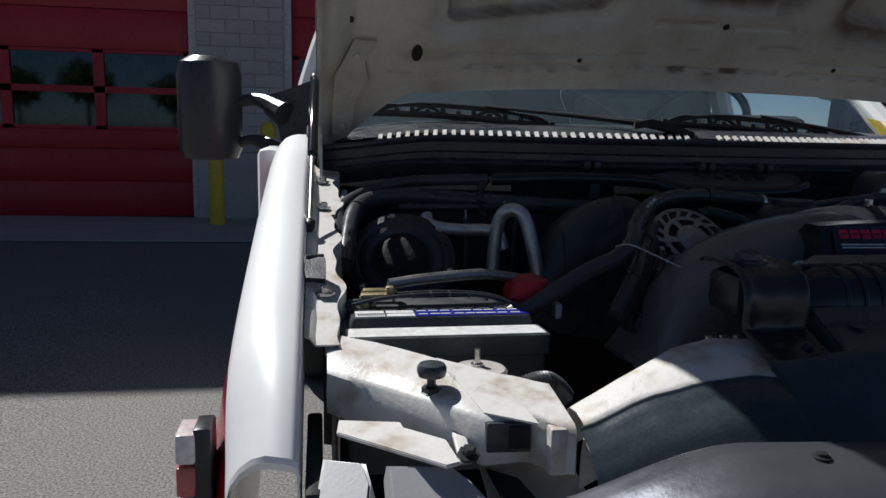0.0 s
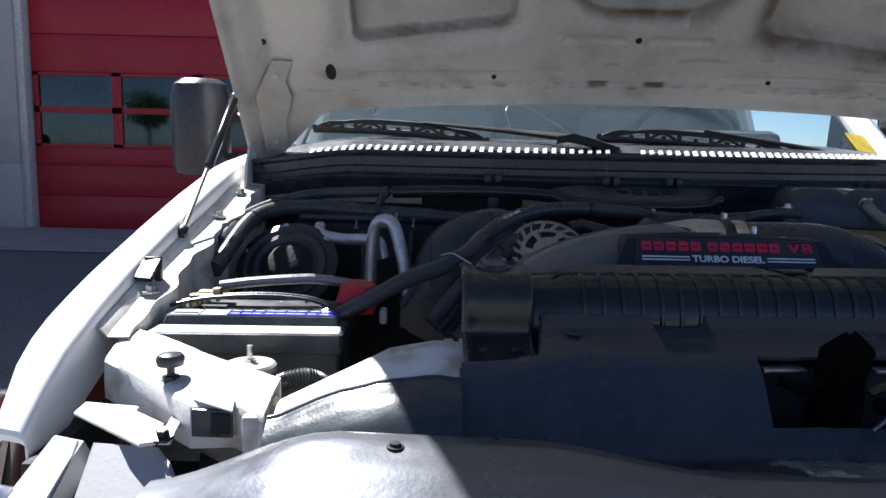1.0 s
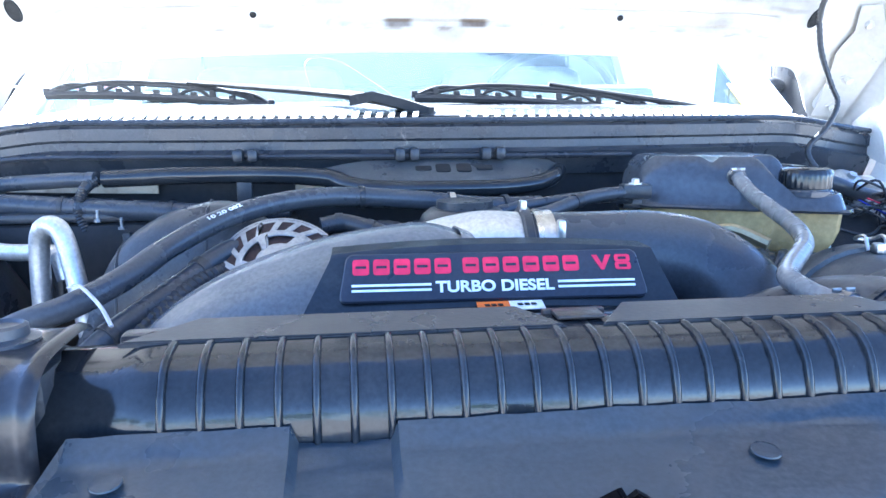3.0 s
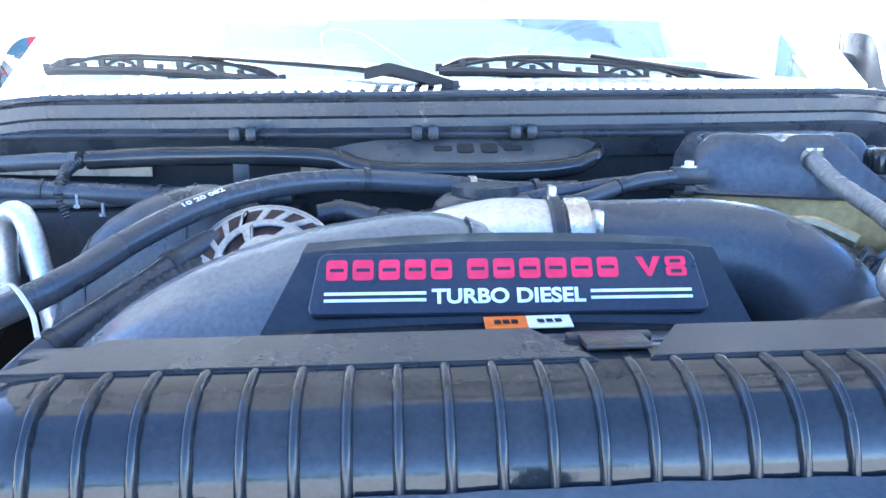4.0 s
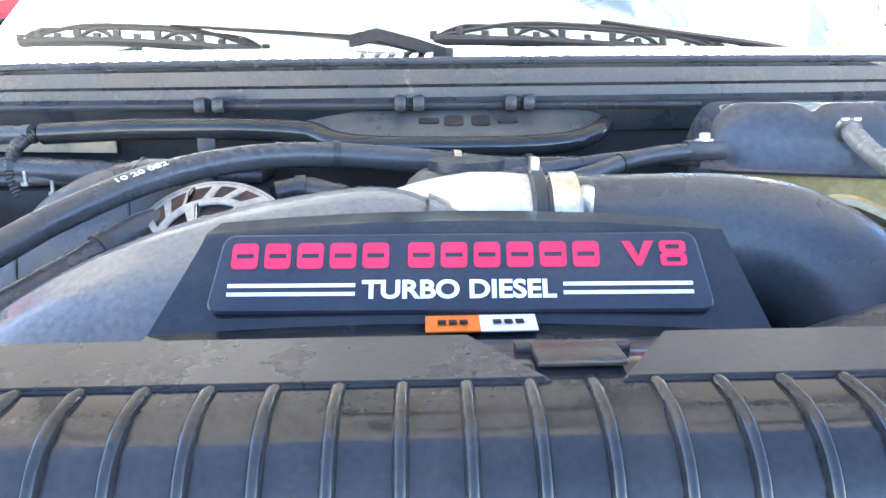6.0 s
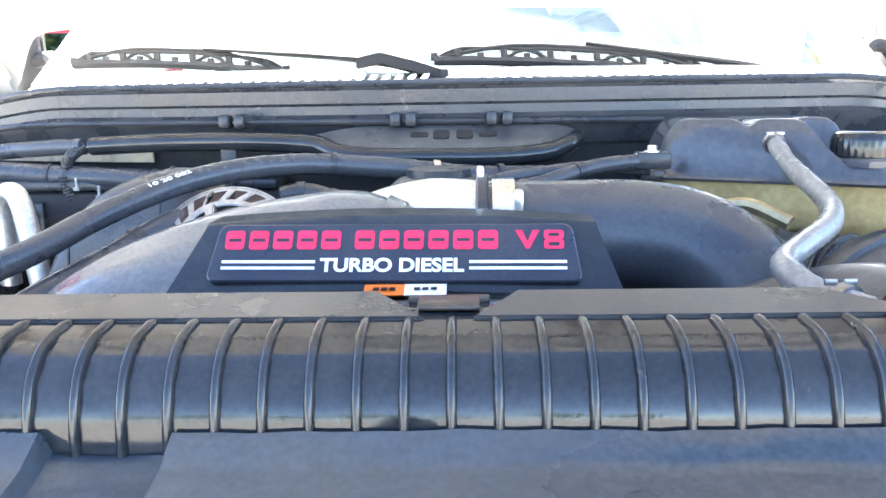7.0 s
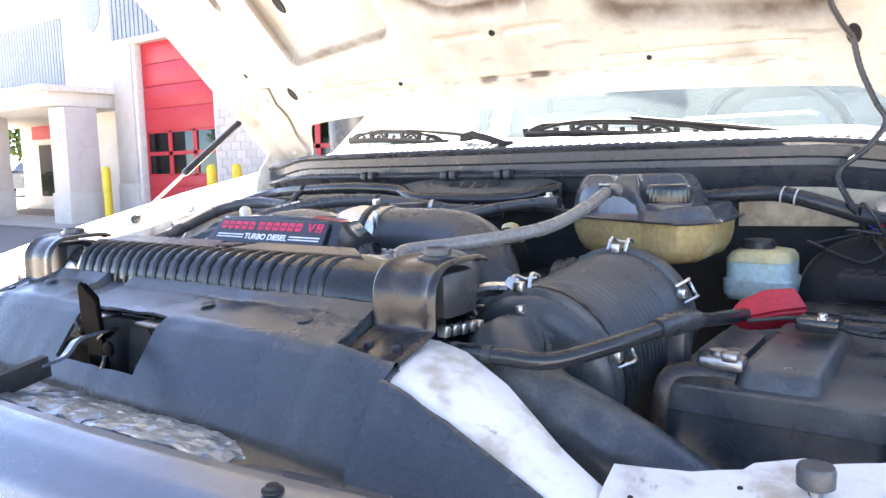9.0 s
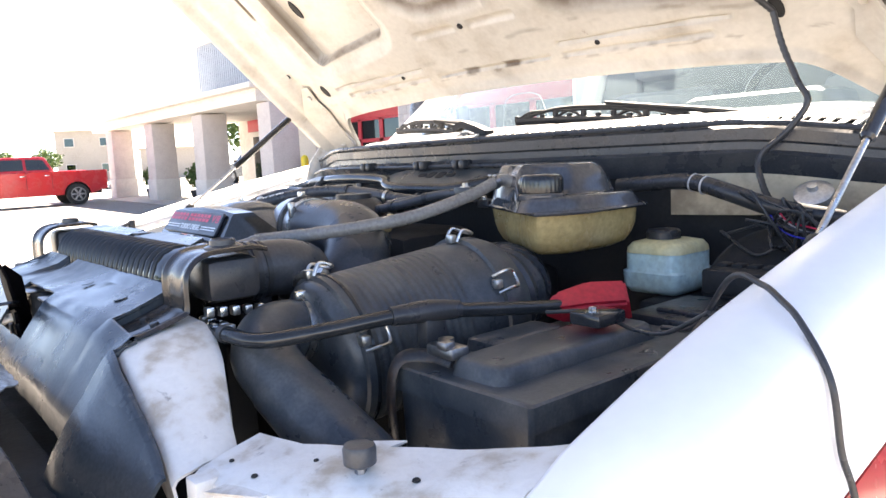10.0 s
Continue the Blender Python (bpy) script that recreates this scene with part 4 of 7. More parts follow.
rings(bm, [[(x, 1.86 + 0.12 * x * x + dy, 1.50 + dz) for dy, dz in ((0, -0.3), (0, -0.02), (0.05, 0.0), (0.3, 0.0), (0.42, -0.06), (0.44, -0.4))] for x in (-0.9, -0.5, -0.2, 0.2, 0.5, 0.9)], closed=False, cap=False)
thicken(bm, 0.01)
dash = part("dashboard", bm, M_DASH, truck)
bm = B()
box(bm, (0.4, 2.1, 1.52), (0.34, 0.2, 0.08), 0.03)
part("instrument_hood", bm, M_DASH, dash)
bm = B()
c, ax = Vector((0.40, 2.38, 1.50)), Vector((0, 0.85, 0.5)).normalized()
up = Vector((0, -0.5, 0.85))
tube(bm, [c + Vector((math.cos(a) * 0.19, 0, 0)) + up * math.sin(a) * 0.19 for a in (2 * math.pi * k / 32 for k in range(33))], 0.014, 10, 1)
for a in (0.2, math.pi - 0.2, -math.pi / 2):
    tube(bm, [c, c + Vector((math.cos(a) * 0.19, 0, 0)) + up * math.sin(a) * 0.19], 0.012, 8, 1)
lathe(bm, c - ax * 0.02, ax, [(0, 0.06), (0.03, 0.05), (0.05, 0.03)], 16)
part("steering_wheel", bm, M_BLACK, truck)
for xx in (-0.42, 0.42):
    b = B()
    box(b, (xx, 2.95, 1.35), (0.5, 0.16, 0.62), 0.06)
    box(b, (xx, 2.93, 1.78), (0.24, 0.1, 0.16), 0.04)
    box(b, (xx, 2.7, 1.05), (0.5, 0.5, 0.16), 0.05)
    part("seat", b, M_CLOTH, truck)
# rear-view mirror
bm = B()
box(bm, (0.02, 2.12, 1.93), (0.2, 0.03, 0.06), 0.012)
tube(bm, [(0.02, 2.13, 1.95), (0.02, 2.14, 2.0)], 0.008, 8, 1)
part("interior_mirror", bm, M_BLACK, truck)
# yellow sticker at the pillar
bm = B()
q = [Vector(ws(u, v)) - Vector((0, 0.006, -0.006)) for u, v in ((0.90, 0.02), (0.99, 0.02), (0.99, 0.1), (0.90, 0.1))]
plate(bm, q, 0.001)
part("sticker", bm, M_YELLOW, wsg, "yellow windshield sticker")
# loose antenna wire behind the glass
bm = B()
tube(bm, [(-0.22, 1.86, 1.52), (-0.24, 1.9, 1.60), (-0.18, 1.95, 1.61), (-0.1, 1.9, 1.56), (-0.06, 1.87, 1.53)], 0.0009, 6, 6)
part("wire", bm, M_DULL, dash)


def wiper(pivot, tip, end, mid, label):
    """Arm from the pivot to the blade's middle; the blade runs from tip to end."""
    t = thing("windshield_wiper", pivot, label, "wiper", "windshield wipers")
    pivot, tip, end, mid = Vector(pivot), Vector(tip), Vector(end), Vector(mid)
    sg = 1 if mid.x > pivot.x else -1
    b = B()
    tube(b, [pivot, pivot + Vector((sg * 0.08, 0.01, 0.018)), pivot.lerp(mid, 0.4) + Vector((0, 0, 0.014)), pivot.lerp(mid, 0.75) + Vector((0, 0, 0.014)), mid + Vector((0, 0, 0.014))], [0.012, 0.013, 0.010, 0.007, 0.005], 8, 6, flat=0.7)
    part("arm", b, M_TYRE, t)
    b = B()
    lathe(b, pivot - Vector((0, 0, 0.03)), (0, -0.3, 1), [(0, 0.016), (0.03, 0.016), (0.036, 0.011), (0.037, 0)], 16)
    part("pivot_cap", b, M_BLACK, t)
    line = [tip.lerp(end, k / 12) + Vector((0, 0, 0.008 * (1 - (k / 6 - 1) ** 2))) for k in range(13)]
    b = B()
    tube(b, [p + Vector((0, 0, -0.012)) for p in line], 0.0085, 8, 2)
    part("blade", b, M_DARK, t)
    for i0, i1, h, r in ((0, 12, 0.017, 0.0042), (0, 5, 0.01, 0.0036), (7, 12, 0.01, 0.0036), (3, 9, 0.011, 0.0036)):
        b = B()
        m_ = (i0 + i1) // 2
        tube(b, [line[i0] + Vector((0, 0, -0.008)), line[(i0 + m_) // 2] + Vector((0, 0, h * 0.75)), line[m_] + Vector((0, 0, h * 0.9)), line[(m_ + i1 + 1) // 2] + Vector((0, 0, h * 0.75)), line[i1] + Vector((0, 0, -0.008))], r, 8, 6)
        part("bow", b, M_DARK, t)
    for k in range(0, 13):
        b = B()
        h = 0.02 if k % 2 else 0.014
        box(b, line[k] + Vector((0, 0, -0.012 + h / 2)), (0.012, 0.009, h), 0.002)
        part("claw", b, M_DARK, t)
    b = B()
    rings(b, [[p + d_ * w + Vector((0, 0, h)) for w, h in ((-0.013, -0.011), (-0.011, 0.006), (0.011, 0.006), (0.013, -0.011))] for p, d_ in ((pivot + Vector((-sg * 0.025, -0.02, -0.004)), Vector((0.5, 0.8, 0))), (pivot + Vector((sg * 0.02, -0.012, 0.01)), Vector((0.3, 0.9, 0))), (pivot + Vector((sg * 0.075, -0.004, 0.024)), Vector((0.2, 0.9, 0))), (pivot + Vector((sg * 0.115, 0.0, 0.016)), Vector((0.1, 0.6, 0))))])
    part("hub", b, M_TYRE, t)


wiper((-0.035, 1.625, 1.503), (-0.75, 1.895, 1.548), (-0.30, 1.775, 1.521), (-0.46, 1.815, 1.543), "black wiper parked low on the glass, passenger side")
wiper((0.70, 1.74, 1.465), (-0.03, 1.72, 1.535), (0.45, 1.73, 1.503), (0.23, 1.725, 1.535), "black wiper parked low on the glass, driver side")

# passenger mirror and its twin
for s in (-1, 1):
    mt = thing("towing_mirror", (s * 1.0, 2.3, 1.5), "black towing mirror on two arms beside the door", "mirror", "door mirrors")
    b = B()
    prof = [(-0.155, 0.6), (-0.15, 0.85), (-0.12, 0.98), (0.0, 1.0), (0.1, 1.0), (0.14, 0.9), (0.158, 0.6)]
    rings(b, [[(s * 1.2 + math.cos(a) * 0.1 * k * (1 if abs(math.cos(a)) < 0.9 else 0.97), 2.40 + math.sin(a) * 0.075 * k, 1.545 + h) for a in (2 * math.pi * q / 20 for q in range(20))] for h, k in prof])
    mh = part("housing", b, M_BLACK, mt)
    b = B()
    box(b, (s * 1.2, 2.478, 1.55), (0.15, 0.01, 0.24), 0.004)
    part("mirror_glass", b, M_CHROME, mh)
    b = B()
    plate(b, [(s * x_, 2.33 - 0.35 * (1.04 - x_), z_) for x_, z_ in ((1.04, 1.585), (0.97, 1.605), (0.89, 1.635), (0.875, 1.42), (0.93, 1.35), (0.975, 1.385), (0.985, 1.45), (0.995, 1.50), (1.035, 1.535))], 0.05 * s, 0.008)
    part("sail", b, M_BLACK, mt)
    for z in (1.565, 1.44):
        b = B()
        tube(b, [(s * 1.13, 2.40, z), (s * 1.05, 2.36, z + 0.01), (s * 0.97, 2.28, z - 0.03)], [0.016, 0.02, 0.035], 10, 6)
        part("arm", b, M_BLACK, mt)

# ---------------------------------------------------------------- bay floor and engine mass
# plain near-black masses added to fill the bay behind the visible parts
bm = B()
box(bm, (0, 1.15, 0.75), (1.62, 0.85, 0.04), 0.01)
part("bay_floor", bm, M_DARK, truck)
eng = thing("engine", (0, 1.15, 0.8), "near-black diesel engine block under its ducts", "engine")
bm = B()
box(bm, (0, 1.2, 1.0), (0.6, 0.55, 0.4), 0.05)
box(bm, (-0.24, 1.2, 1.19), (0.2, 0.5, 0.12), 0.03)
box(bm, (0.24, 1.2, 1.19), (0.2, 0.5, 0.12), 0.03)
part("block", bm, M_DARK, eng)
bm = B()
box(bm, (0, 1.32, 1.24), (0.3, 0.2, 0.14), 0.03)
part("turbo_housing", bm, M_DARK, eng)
# front end closing below the cover
bm = B()
box(bm, (0, 0.80, 0.98), (0.72, 0.04, 0.5), 0.01)
part("radiator_core", bm, M_DARK, truck)
bm = B()
box(bm, (0, 0.6, 0.72), (1.9, 0.4, 0.24), 0.05)
part("bumper", bm, M_CHROME, truck)
for s in (-1, 1):
    for wy in (0.95, 4.4):
        b = B()
        lathe(b, (s * 0.72, wy, 0.41), (s, 0, 0), [(0, 0.25), (0, 0.38), (0.03, 0.41), (0.22, 0.41), (0.26, 0.37), (0.26, 0.24)], 28)
        wh = part("wheel", b, M_TYRE, truck)
        b = B()
        lathe(b, (s * 0.9, wy, 0.41), (s, 0, 0), [(0, 0.25), (0.05, 0.24), (0.07, 0.1), (0.1, 0.0)], 24)
        part("rim", b, M_CHROME, wh)
bm = B()
box(bm, (0, 4.2, 1.0), (1.95, 2.0, 0.55), 0.04)
part("rear_box", bm, M_WHITE, truck)

# ---------------------------------------------------------------- radiator support, front cover, grille shell
sup = thing("radiator_support", (0, 0.72, 1.2), "white painted radiator support rail, dusty and chipped", "rail")
ARM = [(0.605, 0.60, 1.165, 0.685, 1.19), (0.555, 0.612, 1.192, 0.70, 1.212), (0.49, 0.628, 1.232, 0.725, 1.25), (0.44, 0.637, 1.256, 0.738, 1.27), (0.405, 0.642, 1.262, 0.742, 1.276), (0.33, 0.648, 1.264, 0.742, 1.278)]

ARMP = [(0.61, 0.66, 1.212, 0.712, 1.213), (0.555, 0.664, 1.236, 0.722, 1.238), (0.49, 0.656, 1.256, 0.731, 1.268), (0.44, 0.65, 1.263, 0.742, 1.275), (0.405, 0.646, 1.26, 0.742, 1.273), (0.33, 0.648, 1.259, 0.742, 1.272)]


def dented(bm, amp, k=30):
    for v in bm.verts:
        v.co += Vector((noise.noise(v.co * k), noise.noise(v.co * k + Vector((5, 1, 2))), noise.noise(v.co * k + Vector((1, 8, 3))))) * amp


PAD = {-1: [(0, 0.008), (0.002, 0.015), (0.007, 0.0165), (0.011, 0.0165), (0.015, 0.014), (0.017, 0.007), (0.0175, 0.0)],
       1: [(0, 0.011), (0.002, 0.0135), (0.014, 0.0138), (0.017, 0.0125), (0.0178, 0.009), (0.018, 0.0)]}
for s in (-1, 1):
    # outer shelf with rolled edges, its face and end box; the driver side sits a little lower and farther forward
    oy, oz = (-0.034, -0.018) if s > 0 else (0.0, 0.0)
    b = B()
    back = [(0.862, 0.918, 1.24), (0.80, 0.88, 1.237), (0.72, 0.815, 1.23), (0.66, 0.775, 1.226), (0.619, 0.75, 1.223)]
    front = [(0.862, 0.835, 1.219), (0.815, 0.797, 1.215), (0.706, 0.686, 1.214), (0.658, 0.69, 1.214), (0.62, 0.656, 1.213)]
    if s > 0:
        back = [(0.888, 0.872, 1.249), (0.80, 0.84, 1.229), (0.72, 0.789, 1.224), (0.66, 0.755, 1.22), (0.60, 0.742, 1.218)]
        front = [(0.888, 0.80, 1.233), (0.80, 0.745, 1.218), (0.72, 0.70, 1.213), (0.66, 0.678, 1.208), (0.61, 0.672, 1.205)]
    sec = []
    for p, q in zip(back, front):
        p, q = Vector(p), Vector(q)
        sec.append([p + Vector((0, 0.004, -0.03)), p, p.lerp(q, 0.5) + Vector((0, 0, 0.001)), q + Vector((0, 0.006, 0)), q + Vector((0, 0, -0.005)), q + Vector((0, -0.002, -0.03)), q + Vector((0, -0.002, -0.052))])
    sec = [[(s * v.x, v.y + oy, v.z + oz) for v in r] for r in sec]
    fine_ = []
    for ra, rb in zip(sec, sec[1:]):
        fine_ += [[Vector(a).lerp(Vector(c), k / 6) for a, c in zip(ra, rb)] for k in range(6)]
    fine_.append([Vector(a) for a in sec[-1]])
    rings(b, fine_, closed=False, cap=False)
    dented(b, 0.0012)
    thicken(b, 0.003)
    sh = part("shelf", b, M_WHITE_DIRTY, sup, smooth=40)
    b = B()
    plate(b, [Vector(q) + Vector((0, oy, oz)) for q in ((s * 0.705, 0.695, 1.2125), (s * 0.655, 0.668, 1.2095), (s * 0.66, 0.70, 1.2135), (s * 0.70, 0.795, 1.2285), (s * 0.735, 0.82, 1.2315))], 0.003 * s, 0.001)
    if s > 0:
        bmesh.ops.translate(b, verts=b.verts, vec=(0, -0.004, -0.0085))
    part("doubler", b, M_WHITE_DIRTY, sh)
    if s < 0:
        b = B()
        box(b, (-0.681, 0.6835, 1.1925), (0.046, 0.006, 0.032), 0.002, Matrix.Rotation(radians(-4), 4, "Z"))
        part("end_cap", b, M_CASE, sh, "grimy end cap under the shelf edge")
        # slot as a near-black block, its inner shade put into the colour
        b = B()
        box(b, (-0.671, 0.6795, 1.1935), (0.022, 0.005, 0.024), 0.002, Matrix.Rotation(radians(-4), 4, "Z"))
        part("slot", b, M_DARK, sh)
    b = B()
    box(b, (s * 0.632, 0.70 + oy, 1.183 + oz), (0.024, 0.078, 0.05), 0.003)
    part("end_tongue", b, M_WHITE_DIRTY, sh)
    if s > 0:
        # small holes as near-black spots standing in for the shade inside
        for hx, hy, hz, hr_ in ((0.675, 0.70, 1.2125, 0.0026), (0.70, 0.745, 1.2195, 0.002), (0.80, 0.775, 1.224, 0.003), (0.63, 0.70, 1.2125, 0.002)):
            b = B()
            lathe(b, (hx, hy + oy, hz + oz - 0.0005), (0.05, -0.12, 1), [(0, hr_ * 1.2), (0.0012, hr_), (0.0008, 0)], 14)
            part("hole", b, M_DARK, sh)
    # rubber bumper on its screw
    kx, ky, kz = s * 0.75, 0.757 + oy, 1.214 + (oz - 0.006 if s > 0 else 0)
    bp = thing("hood_bumper", (kx, ky, kz), "black rubber hood bumper on a threaded stud", "bumper", "hood bumpers")
    b = B()
    lathe(b, (kx, ky, kz - 0.004), (0, 0, 1), [(0, 0.013), (0.006, 0.013), (0.007, 0.011), (0.012, 0.011), (0.013, 0.005), (0.025, 0.005)], 6)
    part("stud", b, M_BLACK if s < 0 else M_DULL, bp)
    b = B()
    lathe(b, (kx, ky, kz + 0.019), (0, 0, 1), PAD[s], 20)
    part("pad", b, M_RUBBER, bp)
    # sloping arm up to the radiator bracket
    b = B()
    lp = []
    arm = ARMP if s < 0 else [(x_, y_ + 0.022 * smooth(0.44, 0.6, x_), z_ + 0.018 * smooth(0.44, 0.6, x_), v_, w_) for x_, y_, z_, v_, w_ in ARM]
    for (xa, ya, za, yb, zb), (xc, yc, zc, yd, zd) in zip(arm, arm[1:]):
        for k in range(4):
            f = k / 4
            x, y0, z0, y1, z1 = lerp(xa, xc, f), lerp(ya, yc, f), lerp(za, zc, f), lerp(yb, yd, f), lerp(zb, zd, f)
            lp.append([(s * x, y0 + 0.004, z0 - 0.07), (s * x, y0 + 0.003, z0 - 0.04)] + [(s * x, y0 - 0.002, z0 - 0.008), (s * x, y0 + 0.002, z0 - 0.002), (s * x, y0 + 0.007, z0), (s * x, (y0 + y1) / 2, (z0 + z1) / 2 + 0.003), (s * x, y1 - 0.007, z1), (s * x, y1 - 0.001, z1 - 0.004), (s * x, y1 + 0.002, z1 - 0.05)])
    rings(b, lp, closed=False, cap=False)
    dented(b, 0.0008)
    thicken(b, 0.003)
    part("arm", b, M_WHITE_DIRTY, sup, "white sloping arm with scuffed paint", smooth=40)
    # headlamp mounting plates below the shelf
    b = B()
    plate(b, [(s * 0.85, 0.754 + oy, 1.19), (s * 0.785, 0.746 + oy, 1.188), (s * 0.783, 0.734 + oy, 1.187), (s * 0.742, 0.705 + oy, 1.184), (s * 0.735, 0.66 + oy, 1.18), (s * 0.75, 0.654 + oy, 1.18), (s * 0.853, 0.73 + oy, 1.186)], 0.004 * s, 0.001)
    hp = part("lamp_bracket", b, M_WHITE_DIRTY, sup)
    b = B()
    box(b, (s * 0.728, 0.69 + oy, 1.182), (0.014, 0.05, 0.006), 0.002, Matrix.Rotation(radians(14), 4, "X"))
    part("tab", b, M_WHITE_DIRTY, hp)
    bolt((s * 0.727, 0.662 + oy, 1.186), (0, -0.3, 1), 0.007, hp, M_BLACK)
    b = B()
    sheet(b, lambda u, v: (s * lerp(0.70, 0.60, u), lerp(0.765, 0.655, v) - 0.02 * u, 1.145 - 0.012 * math.sin(u * 3.1) * v - 0.03 * v * v), 10, 8, 0, 1, 0, 1)
    dented(b, 0.002, 40)
    thicken(b, 0.003)
    part("lamp_bracket", b, M_WHITE_DIRTY, sup)
    # dark plate added in the gap, its colour standing in for shade
    b = B()
    plate(b, [(s * 0.70, 0.70, 1.152), (s * 0.672, 0.675, 1.152), (s * 0.645, 0.62, 1.13), (s * 0.68, 0.60, 1.12)], 0.004 * s)
    part("gap_shade", b, M_DARK, sup)
b = B()
lathe(b, (-0.677, 0.842, 1.202), (0, 0, 1), [(0, 0.03), (0.001, 0.034), (0.008, 0.034), (0.011, 0.031), (0.0115, 0.0)], 28)
dc = solid("cover_disc", b, M_CONC, "grey dusty disc with a stud behind the support shelf", "disc")
b = B()
lathe(b, (-0.679, 0.85, 1.212), (0, 0, 1), [(0, 0.008), (0.004, 0.008), (0.004, 0.004), (0.022, 0.004)], 10)
part("stud", b, M_STEEL, dc)
for s in (-1, 1):
    hl = thing("headlamp", (s * 0.78, 0.62, 1.1), "grey headlamp housing seen from above", "headlamp", "headlamps")
    b = B()
    plate(b, [(s * 0.868, 0.712, 1.168), (s * 0.826, 0.69, 1.171), (s * 0.823, 0.66, 1.166), (s * 0.832, 0.60, 1.12), (s * 0.885, 0.60, 1.12)], 0.03 * s, 0.004)
    part("housing", b, M_LAMP, hl)
    b = B()
    plate(b, [(s * 0.806, 0.672, 1.176), (s * 0.74, 0.68, 1.168), (s * 0.722, 0.664, 1.158), (s * 0.685, 0.61, 1.13), (s * 0.805, 0.60, 1.12)], 0.03 * s, 0.004)
    part("housing", b, M_LAMP, hl)
    b = B()
    box(b, (s * 0.78, 0.59, 1.07), (0.24, 0.09, 0.09), 0.02)
    part("lens", b, M_CHROME, hl)
    b = B()
    plate(b, [(s * 0.96, 0.668, 1.14), (s * 0.87, 0.64, 1.14), (s * 0.87, 0.60, 1.12), (s * 0.96, 0.61, 1.12)], 0.02 * s, 0.004)
    part("rim", b, M_CHROME, hl)

# black sight shield over the radiator
COVX = [-0.615, -0.55, -0.50, -0.46, -0.42, -0.412, -0.41, -0.335, -0.33, -0.25, -0.195, -0.185, -0.13, -0.12, -0.1, 0.0, 0.068, 0.12, 0.25, 0.32, 0.325, 0.41, 0.412, 0.42, 0.46, 0.50, 0.55, 0.605]
ARM_Y = ramp_of([(p[0], p[1]) for p in reversed(ARM)])
PARM_Y, PARM_Z = ramp_of([(p[0], p[1]) for p in reversed(ARMP)]), ramp_of([(p[0], p[2]) for p in reversed(ARMP)])
ARM_Z = ramp_of([(p[0], p[2]) for p in reversed(ARM)])


def cover_rows(x):
    a = abs(x)
    if a > 0.411:
        # outer wing: hangs in front of the sloping arm
        y0, z0 = ARM_Y(a) - 0.006, ARM_Z(a) + 0.003
        if x > 0:
            y0, z0 = y0 + 0.022 * smooth(0.44, 0.6, a), z0 + 0.018 * smooth(0.44, 0.6, a)
        else:
            y0, z0 = PARM_Y(a) - 0.002, PARM_Z(a) + 0.001
        prof = [(0, 0), (-0.004, -0.001), (-0.008, -0.004), (-0.014, -0.012), (-0.022, -0.024), (-0.03, -0.036), (-0.04, -0.05), (-0.053, -0.068), (-0.07, -0.095), (-0.092, -0.145)]
        if x < 0:
            prof = [(0, -0.002), (-0.002, -0.0025), (-0.004, -0.005), (-0.006, -0.0058), (-0.012, -0.0075), (-0.03, -0.016), (-0.05, -0.03), (-0.066, -0.048), (-0.078, -0.074), (-0.082, -0.1)]
        return [(x, y0 + dy, z0 + dz) for dy, dz in prof]
    notch = 1.0 if -0.19 < x < -0.125 else 0.0
    tuck = 1.0 if a > 0.326 else 0.0
    rear = 0.747 - 0.085 * tuck
    if tuck:
        k = 0.012 * smooth(0.30, 0.415, a)
        pts = [(rear, 1.24), (rear, 1.268 - k), (rear - 0.002, 1.282 - k), (rear - 0.004, 1.284 - k), (0.656, 1.2842 - k), (0.655, 1.284 - k), (0.638, 1.272 - k), (0.61, 1.233 - k), (0.588, 1.198 - k), (0.583, 1.17 - k)]
    else:
        k = 0.012 * smooth(0.25, 0.415, a)
        pts = [(rear + 0.002, 1.255), (rear, 1.302 - 0.009 * notch), (rear - 0.012, 1.308 - 0.012 * notch), (0.718, 1.297 - 0.008 * notch), (0.70, 1.292 - 0.006 * notch), (0.655, 1.284 - k), (0.638, 1.272 - k), (0.61, 1.233 - k), (0.588, 1.198 - k), (0.583, 1.17 - k)]
    return [(x, y, z) for y, z in pts]


def hole_mask(x, y, z):
    return -0.1 < x < 0.068 and 0.606 < y < 0.654


bm = B()
fx = []
for x0, x1 in zip(COVX, COVX[1:]):
    fx += [x0 + (x1 - x0) * k / max(2, int((x1 - x0) / 0.012)) for k in range(max(2, int((x1 - x0) / 0.012)))]
fx.append(COVX[-1])
loops = []
for x in fx:
    r = cover_rows(x)
    dense = []
    for p, q in zip(r, r[1:]):
        dense += [Vector(p).lerp(Vector(q), k / 4) for k in range(4)]
    dense.append(Vector(r[-1]))
    for p in dense:
        p.z += 0.002 * noise.noise(Vector((p.x * 14, p.y * 22, 1))) + 0.0015 * noise.noise(Vector((p.x * 40, p.y * 50, 7)))
    loops.append(dense)
rows = rings(bm, loops, closed=False, cap=False)
bmesh.ops.delete(bm, geom=[f for f in bm.faces if hole_mask(*f.calc_center_median())], context="FACES")
thicken(bm, 0.004)
shield = solid("radiator_cover", bm, M_COVER, "dusty black plastic cover over the radiator, scuffed", "cover")
